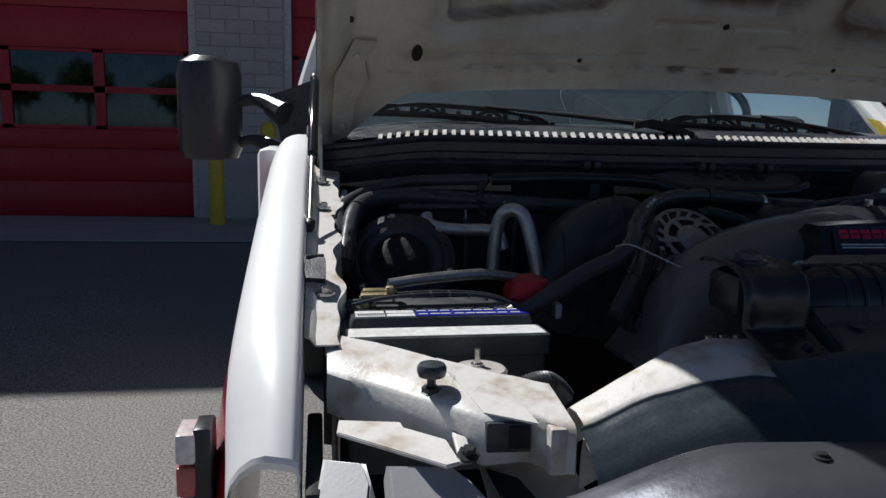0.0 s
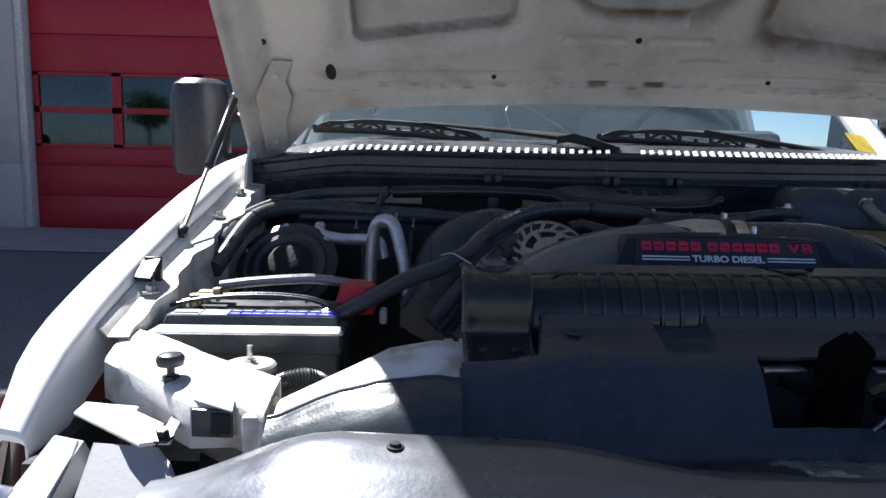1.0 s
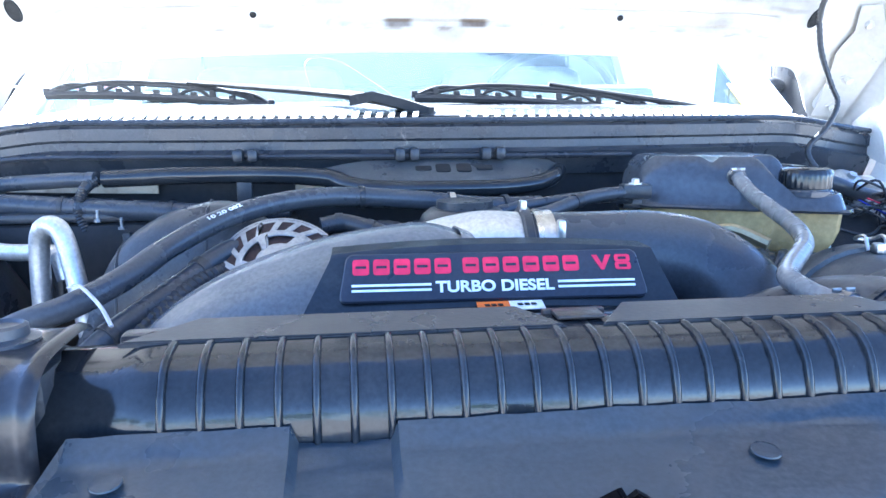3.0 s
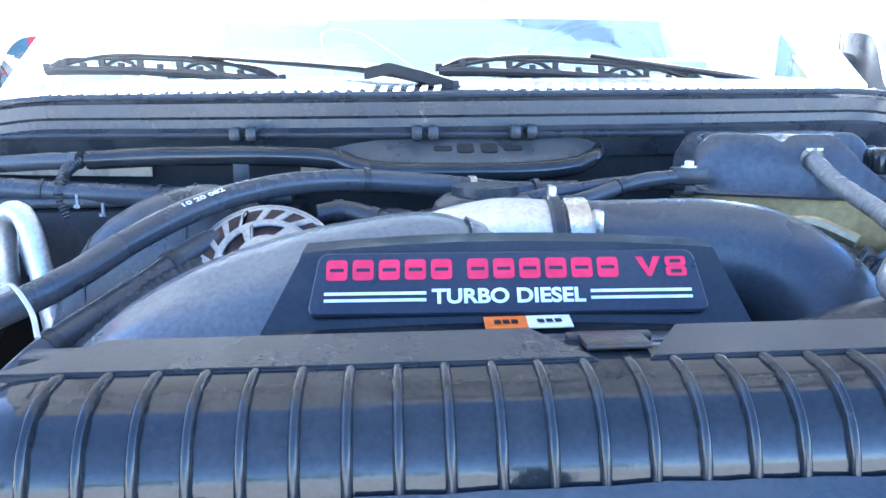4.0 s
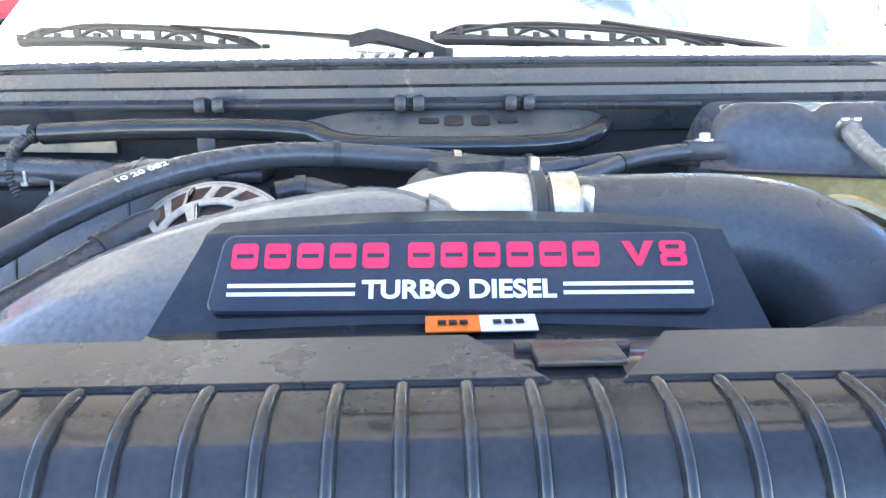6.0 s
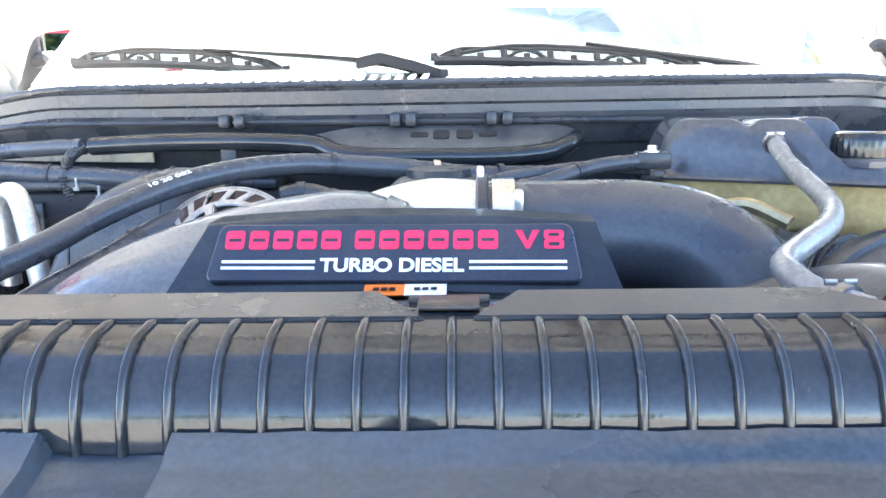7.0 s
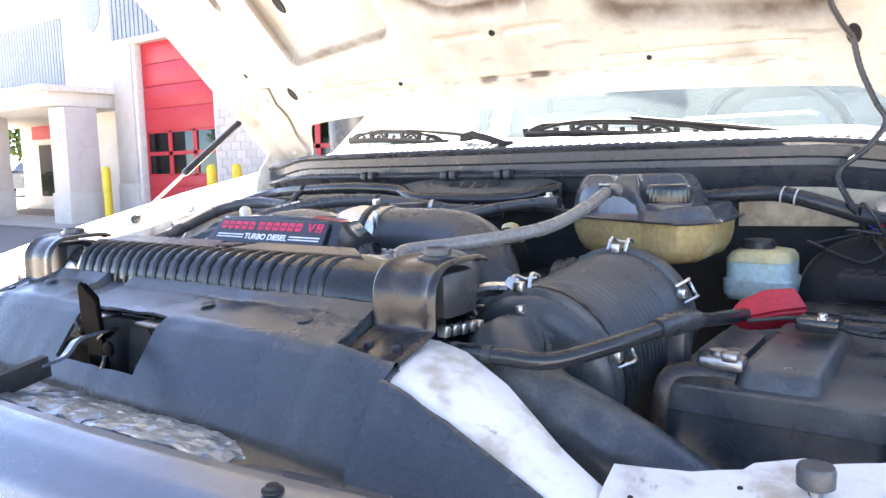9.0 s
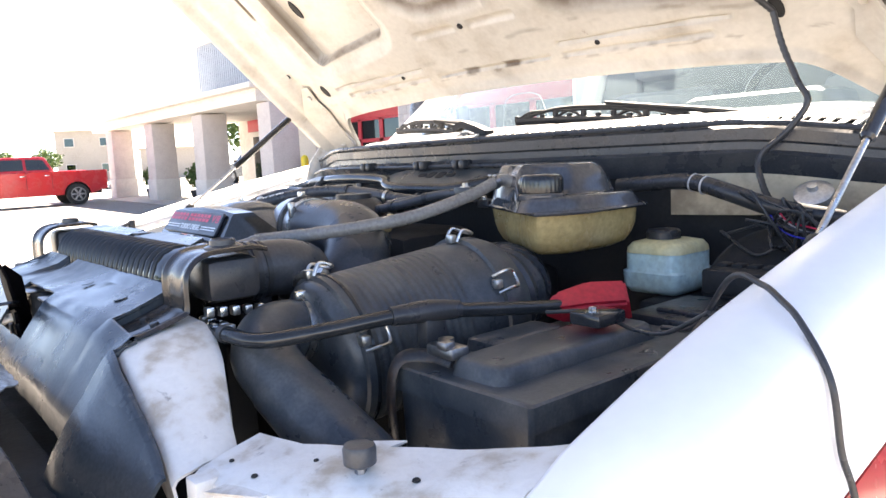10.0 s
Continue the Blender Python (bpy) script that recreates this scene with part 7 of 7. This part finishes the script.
for q, d_ in (((-0.80, 1.40, 1.345), (0.45, 0.85, 0.25)), ((-0.58, 1.46, 1.36), (1, -0.1, -0.05)), ((-0.42, 1.44, 1.352), (1, -0.1, -0.06))):
    b = B()
    lathe(b, q, d_, [(0, 0.0161), (0, 0.0175), (0.007, 0.0175), (0.007, 0.0161)], 20, cap=False)
    part("clip", b, M_BLACK, h2_)
hl_ = hose("wiring_harness", [(-0.84, 1.30, 1.31), (-0.82, 1.45, 1.35), (-0.72, 1.52, 1.385), (-0.60, 1.49, 1.397), (-0.53, 1.47, 1.40)], 0.012, M_RUBBER, "taped wiring harness along the firewall", "cable")
hose("ac_pipe", [(-0.665, 1.40, 1.335), (-0.66, 1.385, 1.318), (-0.62, 1.36, 1.312), (-0.56, 1.33, 1.315), (-0.54, 1.325, 1.31), (-0.53, 1.32, 1.28)], 0.0115, M_ALU, "bare aluminium air-conditioning pipe")
hose("ac_pipe", [(-0.555, 1.30, 1.24), (-0.55, 1.295, 1.32), (-0.54, 1.285, 1.352), (-0.52, 1.272, 1.358), (-0.505, 1.262, 1.34), (-0.49, 1.25, 1.28), (-0.48, 1.245, 1.22)], 0.0125, M_ALU, "bent aluminium air-conditioning pipe with U bend")
hose("drain_strip", [(-0.835, 1.43, 1.325), (-0.826, 1.52, 1.343), (-0.815, 1.60, 1.36)], 0.006, M_LABEL, "pale hose clip strip by the hinge", "strip", n=4)
rnd = random.Random(11)
for k in range(7):
    # bundle that follows the heater hose on its inner side
    o = Vector((0.014 + 0.009 * k + 0.006 * rnd.random(), 0.004 * (k % 3), -0.024 - 0.006 * k - 0.006 * rnd.random()))
    j = [Vector((rnd.random() - 0.5, rnd.random() - 0.5, rnd.random() - 0.5)) * 0.012 for _ in range(5)]
    hose("wiring_loom", [Vector(q) + o + e for q, e in zip(((-0.46, 1.0, 1.26), (-0.41, 1.05, 1.305), (-0.358, 1.13, 1.342), (-0.312, 1.195, 1.358), (-0.262, 1.245, 1.362)), j)], (0.0125, 0.0075, 0.009, 0.0065, 0.0085, 0.006, 0.008)[k], M_RUBBER if k in (0, 4) else M_BLACK, "ribbed black wiring loom beside the heater hose", "cable", rib=0.0017 if k % 3 else 0, n=22)
for k in range(5):
    hose("wiring_loom", [(-0.20 + 0.05 * k, 1.30, 1.33), (-0.16 + 0.05 * k, 1.26 + 0.02 * k, 1.352 - 0.004 * k), (-0.10 + 0.05 * k, 1.25, 1.335)], 0.006, M_BLACK, "short black loom behind the alternator", "cable", rib=0.001)
hose("cable_tie", [(-0.425, 1.045, 1.329), (-0.408, 1.028, 1.334), (-0.38, 0.995, 1.322), (-0.36, 0.96, 1.312)], 0.002, M_LAMP, "pale cable tie tail on the hose", "tie", flat=0.5)
for q, dd_ in (((-0.142, 1.297, 1.3845), (1, 0.2, -0.05)), ((0.06, 1.33, 1.365), (1, 0.25, 0))):
    b = B()
    lathe(b, q, dd_, [(0, 0.013), (0, 0.0152), (0.007, 0.0152), (0.007, 0.013)], 20, cap=False)
    solid("hose_strap", b, M_BLACK, "black strap round the heater hose", "strap")

# harness trough and clips along the cowl
tr = thing("harness_trough", (0, 1.43, 1.41), "black moulded harness trough clipped to the cowl", "trough")
b = B()
tube(b, [(-0.52, 1.475, 1.40), (-0.40, 1.452, 1.405), (-0.28, 1.44, 1.405), (-0.19, 1.43, 1.40), (-0.155, 1.412, 1.39), (-0.115, 1.399, 1.385), (-0.05, 1.397, 1.3835), (0.06, 1.399, 1.383), (0.125, 1.408, 1.387), (0.16, 1.43, 1.396), (0.178, 1.458, 1.404)], [0.0135, 0.0135, 0.0135, 0.014, 0.0135, 0.013, 0.0125, 0.0125, 0.0125, 0.012, 0.011], 14, 8)
part("pipe", b, M_SATIN, tr)
TRAY = [(1.455, 1.4235), (1.43, 1.4115), (1.408, 1.401), (1.397, 1.3945), (1.392, 1.386), (1.398, 1.377), (1.42, 1.373), (1.45, 1.376)]
b = B()
rows_ = []
for x, k, dy in ((-0.225, 0.3, 0.012), (-0.2, 0.42, 0.01), (-0.165, 0.75, 0.004), (-0.13, 0.97, 0.0), (-0.1, 1.0, 0.0), (0.0, 1.0, 0.0), (0.1, 1.0, 0.004), (0.14, 0.96, 0.012), (0.165, 0.8, 0.025), (0.18, 0.5, 0.04)):
    rows_.append([Vector((x, lerp(1.43, y_, k) + dy, lerp(1.402, z_, k))) for y_, z_ in TRAY])
rings(b, rows_)
part("tray", b, M_CASE, tr, smooth=40)
# slots as near-black plates on the tray, coloured like shaded openings
for x, w, l in ((-0.042, 0.013, 0.009), (-0.012, 0.012, 0.017), (0.02, 0.012, 0.017), (0.052, 0.013, 0.009)):
    b = B()
    e1, e2 = Vector((0, 0.047, 0.0225)).normalized(), Vector((1, 0, 0))
    c_ = Vector((x, 1.4285, 1.4125))
    plate(b, [c_ + e2 * w * math.copysign(abs(math.cos(a)) ** 0.4, math.cos(a)) * 0.95 + e1 * l * 0.7 * math.copysign(abs(math.sin(a)) ** 0.4, math.sin(a)) for a in (2 * math.pi * (q + 0.5) / 16 for q in range(16))], 0.002)
    part("slot", b, M_DARK, tr)
b = B()
tube(b, [(-0.80, 1.60, 1.415), (-0.66, 1.55, 1.428), (-0.5, 1.51, 1.43), (-0.31, 1.475, 1.43), (-0.06, 1.452, 1.429), (0.07, 1.453, 1.428), (0.3, 1.47, 1.426)], 0.0045, 8, 6)
part("rail", b, M_BLACK, tr)
for x in (-0.31, -0.065, 0.068):
    for dx in (-0.011, 0.011):
        b = B()
        box(b, (x + dx, cowl_y(x) - 0.028, 1.432), (0.016, 0.03, 0.02), 0.005)
        part("clip", b, M_BLACK, tr)
for x in (-0.31,):
    b = B()
    box(b, (x, 1.44, 1.385), (0.022, 0.008, 0.05), 0.002)
    part("strap", b, M_BLACK, tr)

# blower housing, booster and clutter on the passenger side
bl = thing("blower_motor", (-0.72, 1.33, 1.2), "round ribbed black blower housing", "blower")
bd = (-0.1, -0.75, 0.65)
for nm_, pf_, mt_ in (("housing", [(-0.1, 0.1), (-0.02, 0.105), (0, 0.1), (0.005, 0.085), (0.0, 0.078)], M_BLACK), ("ring", [(-0.004, 0.08), (0.003, 0.076), (0.006, 0.064), (0.0, 0.056)], M_DUSTY), ("hub", [(-0.004, 0.058), (0.001, 0.05), (0.014, 0.036), (0.0165, 0.03), (0.016, 0)], M_DARK)):
    b = B()
    lathe(b, (-0.72, 1.33, 1.262), bd, pf_, 36)
    part(nm_, b, mt_, bl)
for k in range(6):
    a = math.pi * k / 3 + 0.3
    dv = Vector(bd).normalized()
    e1 = dv.cross(Vector((0, 0, 1))).normalized()
    e2 = e1.cross(dv)
    c_ = Vector((-0.72, 1.33, 1.262)) + (e1 * math.cos(a) + e2 * math.sin(a)) * 0.092
    bolt(c_ + dv * 0.001, dv, 0.005, bl)
b = B()
box(b, (-0.48, 1.50, 1.265), (0.5, 0.14, 0.15), 0.02)
hb_ = solid("heater_box", b, M_DARK, "black heater box on the firewall", "box")
b = B()
box(b, (-0.48, 1.497, 1.346), (0.47, 0.12, 0.014), 0.004)
part("lid", b, M_BLACK, hb_)
for k in range(5):
    b = B()
    box(b, (-0.68 + 0.1 * k, 1.428, 1.26), (0.012, 0.012, 0.13), 0.003)
    part("rib", b, M_BLACK, hb_)
VT = ramp_of([(-0.50, 1.20), (-0.465, 1.30), (-0.435, 1.342), (-0.393, 1.368), (-0.35, 1.382), (-0.31, 1.386), (-0.275, 1.372), (-0.24, 1.335), (-0.2, 1.28)])


def valve(u, v):
    x = lerp(-0.495, -0.205, u)
    a = lerp(-0.1, math.pi + 0.1, v)
    sn, cs = math.sin(a), math.cos(a)
    top = (VT(x - 0.012) + VT(x) + VT(x + 0.012)) / 3
    return (x, 1.285 - 0.062 * math.copysign(abs(cs) ** 0.7, cs), 1.18 + (top - 1.18) * math.copysign(abs(sn) ** 0.6, sn))


b = B()
sheet(b, valve, 36, 22, 0, 1, 0, 1)
vc = solid("valve_cover", b, M_DUSTY, "grey dusty moulded duct behind the heater hose", "cover")
for x in (-0.44, -0.33):
    b = B()
    tube(b, [Vector(valve((x + 0.495) / 0.29, v / 10)) + Vector((0, 0, 0.0005)) for v in range(1, 10)], 0.0022, 6, 1)
    part("seam", b, M_BLACK, vc)
# digits printed along the hose
cu = bpy.data.curves.new("hose_print", "FONT")
cu.body, cu.size, cu.extrude, cu.offset = "10 20 082", 0.0075, 0.0002, 0.00015
cu.align_x, cu.align_y = "CENTER", "CENTER"
tmp = new("hose_print", cu)
dg = bpy.context.evaluated_depsgraph_get()
dg.update()
me = bpy.data.meshes.new_from_object(tmp.evaluated_get(dg))
bpy.data.objects.remove(tmp)
pa, pb = Vector((-0.319, 1.184, 1.3645)), Vector((-0.287, 1.22, 1.3755))
along = (pb - pa).normalized()
out = Vector((0.3, -0.45, 0.84))
out = (out - along * out.dot(along)).normalized()
up = out.cross(along)
wd_ = max(v.co.x for v in me.vertices) - min(v.co.x for v in me.vertices)
for v in me.vertices:
    th = v.co.y / 0.0132
    v.co = (pa + pb) / 2 + along * (v.co.x * 0.05 / wd_) + (out * math.cos(th) + up * math.sin(th)) * (0.0133 + v.co.z)
me.materials.clear()
me.materials.append(M_LETWHITE)
tagged(new("hose_print", me), "white printed digits on the heater hose", "print")
# ribbed branch dropping from the harness, and its bracket by the tank
hose("wiring_loom", [(-0.53, 1.472, 1.40), (-0.545, 1.455, 1.385), (-0.55, 1.445, 1.355), (-0.54, 1.44, 1.325)], 0.0075, M_BLACK, "ribbed branch loom hanging from the harness", "cable", rib=0.0012, n=14)
hose("wiring_loom", [(-0.19, 1.235, 1.355), (-0.16, 1.24, 1.358), (-0.12, 1.225, 1.348), (-0.08, 1.22, 1.33)], 0.011, M_BLACK, "taped loom junction behind the alternator", "cable", n=10)
hose("wiring_loom", [(0.03, 1.24, 1.352), (0.10, 1.255, 1.362), (0.17, 1.285, 1.378), (0.235, 1.30, 1.384)], 0.009, M_RUBBER, "smooth black hose running to the coolant tank", "hose", n=10)
b = B()
box(b, (0.243, 1.30, 1.384), (0.042, 0.022, 0.02), 0.003)
br = solid("tank_bracket", b, M_BLACK, "small black bracket bolted beside the coolant tank", "bracket")
bolt((0.243, 1.30, 1.394), (0, 0, 1), 0.006, br)
for x, y, z in ((-0.59, 1.385, 1.33), (-0.51, 1.40, 1.345), (-0.475, 1.39, 1.335)):
    b = B()
    lathe(b, (x, y, z), (0, 0, 1), [(0, 0.0055), (0.004, 0.0055), (0.004, 0.0024), (0.017, 0.0024)], 8)
    solid("stud", b, M_DULL, "bare threaded stud on the heater box", "stud", "studs")
hose("wiring_loom", [(-0.65, 0.80, 1.185), (-0.63, 0.812, 1.197), (-0.605, 0.82, 1.201), (-0.585, 0.83, 1.192), (-0.565, 0.845, 1.17)], 0.0105, M_CASE, "ribbed black loom behind the radiator support", "cable", rib=0.0022, n=14)
# relay, wiring and fuse box on the driver side
b = B()
lathe(b, (0.742, 1.56, 1.355), (0.1, -0.6, 0.8), [(0, 0.02), (0.01, 0.028), (0.02, 0.028), (0.024, 0.02), (0.026, 0.008), (0.034, 0.007), (0.035, 0)], 24)
solid("horn_relay", b, M_ALU, "round bright metal switch on the firewall", "switch")
for k in range(14):
    a = rnd.random()
    hose("wire", [(0.62 + 0.16 * rnd.random(), 1.50, 1.30 + 0.06 * a), (0.68 + 0.1 * rnd.random(), 1.47 - 0.05 * rnd.random(), 1.28 + 0.1 * rnd.random()), (0.74 + 0.07 * rnd.random(), 1.46, 1.27 + 0.08 * rnd.random()), (0.80, 1.48 + 0.06 * rnd.random(), 1.22 + 0.1 * rnd.random())], 0.0022, M_BLACK, "thin loose wire by the fender", "wire", n=8)
hose("wiring_harness", [(0.45, 1.47, 1.385), (0.55, 1.485, 1.392), (0.60, 1.48, 1.388), (0.66, 1.475, 1.372), (0.72, 1.485, 1.352), (0.80, 1.52, 1.335)], 0.0135, M_BLACK, "black taped harness on the driver side", "cable")
hose("wiring_harness", [(0.83, 1.2, 1.24), (0.80, 1.4, 1.26), (0.72, 1.47, 1.24), (0.62, 1.5, 1.22)], 0.012, M_BLACK, "black harness below the reservoir", "cable")
b = B()
lathe(b, (0.72, 1.46, 1.24), (0, -0.8, 0.6), [(-0.08, 0.09), (0, 0.1), (0.01, 0.09), (0.03, 0.05), (0.035, 0)], 30)
bo_ = solid("brake_booster", b, M_DARK, "black brake booster on the firewall", "booster")
b = B()
lathe(b, (0.72, 1.46, 1.24), (0, -0.8, 0.6), [(-0.012, 0.099), (-0.012, 0.104), (-0.002, 0.104), (-0.002, 0.099)], 30, cap=False)
part("rim", b, M_BLACK, bo_)
b = B()
box(b, (0.755, 1.36, 1.262), (0.14, 0.05, 0.035), 0.006)
for k in range(6):
    box(b, (0.70 + 0.022 * k, 1.375, 1.281), (0.016, 0.02, 0.006), 0.001)
solid("fuse_box", b, M_DARK, "low black fuse box near the reservoir", "box")
# wiring to the hood lamp
hose("hood_wire", [(0.672, 1.565, 1.648), (0.655, 1.53, 1.675), (0.645, 1.48, 1.71), (0.66, 1.40, 1.78)], 0.0046, M_BLACK, "black corrugated wire along the hood underside", "cable", rib=0.0008)
hose("hood_wire", [(0.672, 1.565, 1.648), (0.685, 1.57, 1.595), (0.708, 1.57, 1.54), (0.724, 1.57, 1.506), (0.70, 1.56, 1.465), (0.66, 1.55, 1.425), (0.675, 1.53, 1.385), (0.70, 1.51, 1.355)], 0.0046, M_BLACK, "black wire hanging from the hood to the bay", "cable", rib=0.0008)
hose("battery_cable", [(0.62, 1.09, 1.252), (0.68, 1.11, 1.257), (0.74, 1.10, 1.247), (0.79, 1.09, 1.252), (0.85, 1.075, 1.285)], 0.0026, M_BLACK, "thin black cable across the driver battery", "cable")
hose("jump_cable", [(0.76, 1.13, 1.246), (0.82, 1.10, 1.262), (0.88, 1.063, 1.325), (0.918, 1.046, 1.325), (0.945, 1.026, 1.3175), (0.97, 1.008, 1.3045), (0.999, 0.995, 1.266), (1.008, 0.995, 1.21), (1.018, 0.997, 1.172), (1.028, 1.0, 1.08)], 0.0029, M_BLACK, "thin black cable draped over the white fender", "cable")

b = B()
tube(b, [(0.575, 0.885, 1.277), (0.586, 0.93, 1.277), (0.592, 0.97, 1.273)], [0.011, 0.0135, 0.011], 12, 4)
box(b, (0.584, 0.935, 1.25), (0.02, 0.03, 0.05), 0.004)
solid("cable_junction", b, M_BLACK, "moulded black junction on the battery cable", "junction")
b = B()
box(b, (0.70, 1.09, 1.2575), (0.045, 0.05, 0.016), 0.004)
tb_ = solid("terminal_block", b, M_GLOSS, "small black terminal block on the driver battery", "block")
bolt((0.705, 1.075, 1.2655), (0, 0, 1), 0.005, tb_)

for q in ((0.585, 1.483, 1.39), (0.607, 1.479, 1.386)):
    b = B()
    lathe(b, q, (0.95, -0.1, -0.2), [(0, 0.0135), (0, 0.015), (0.0028, 0.015), (0.0028, 0.0135)], 18, cap=False)
    solid("cable_tie", b, M_LAMP, "pale tie ring round the driver side harness", "tie")
for k, (pts, m_) in enumerate(((((0.72, 1.485, 1.35), (0.75, 1.46, 1.335), (0.80, 1.45, 1.325), (0.84, 1.46, 1.30)), M_LETRED), (((0.72, 1.482, 1.345), (0.76, 1.455, 1.328), (0.81, 1.445, 1.315), (0.84, 1.45, 1.29)), M_LAMP), (((0.71, 1.48, 1.345), (0.75, 1.45, 1.32), (0.80, 1.44, 1.31), (0.84, 1.44, 1.285)), M_BLUE), (((0.71, 1.48, 1.342), (0.76, 1.445, 1.325), (0.82, 1.45, 1.322), (0.845, 1.47, 1.31)), M_BLACK))):
    hose("wire", pts, 0.0012, m_, "coloured loose wire beside the fender", "wire", n=8)

# ---------------------------------------------------------------- blockwork on the station's piers
walls_ = [o for o in station.children if o.name.split(".")[0] == "wall"]


def block_mesh(w):
    b = B()
    box(b, (0, 0, 0), (w - 0.012, 0.03, 0.188), 0.006, seg=1)
    me = bpy.data.meshes.new("block")
    b.to_mesh(me)
    b.free()
    me.materials.append(M_BRICK)
    return me


for x0, x1 in ((-14.25, -12.45), (-2.7, -1.4)):
    owner = min(walls_, key=lambda o: abs(sum(v.co.x for v in o.data.vertices) / len(o.data.vertices) - (x0 + x1) / 2))
    nb = round((x1 - x0) / 0.4)
    bw = (x1 - x0) / nb
    whole, half = block_mesh(bw), block_mesh(bw / 2)
    for r in range(19):
        zc = ground_z(x0) + 1.16 + 0.2 * r
        row = [(x0 + bw * (k + 0.5), whole) for k in range(nb)] if r % 2 else [(x0 + bw * 0.25, half)] + [(x0 + bw * (k + 1), whole) for k in range(nb - 1)] + [(x1 - bw * 0.25, half)]
        for xc, me in row:
            ob = new("block", me)
            ob.parent = owner
            ob.location = (xc, WALL_Y - 0.006, zc)
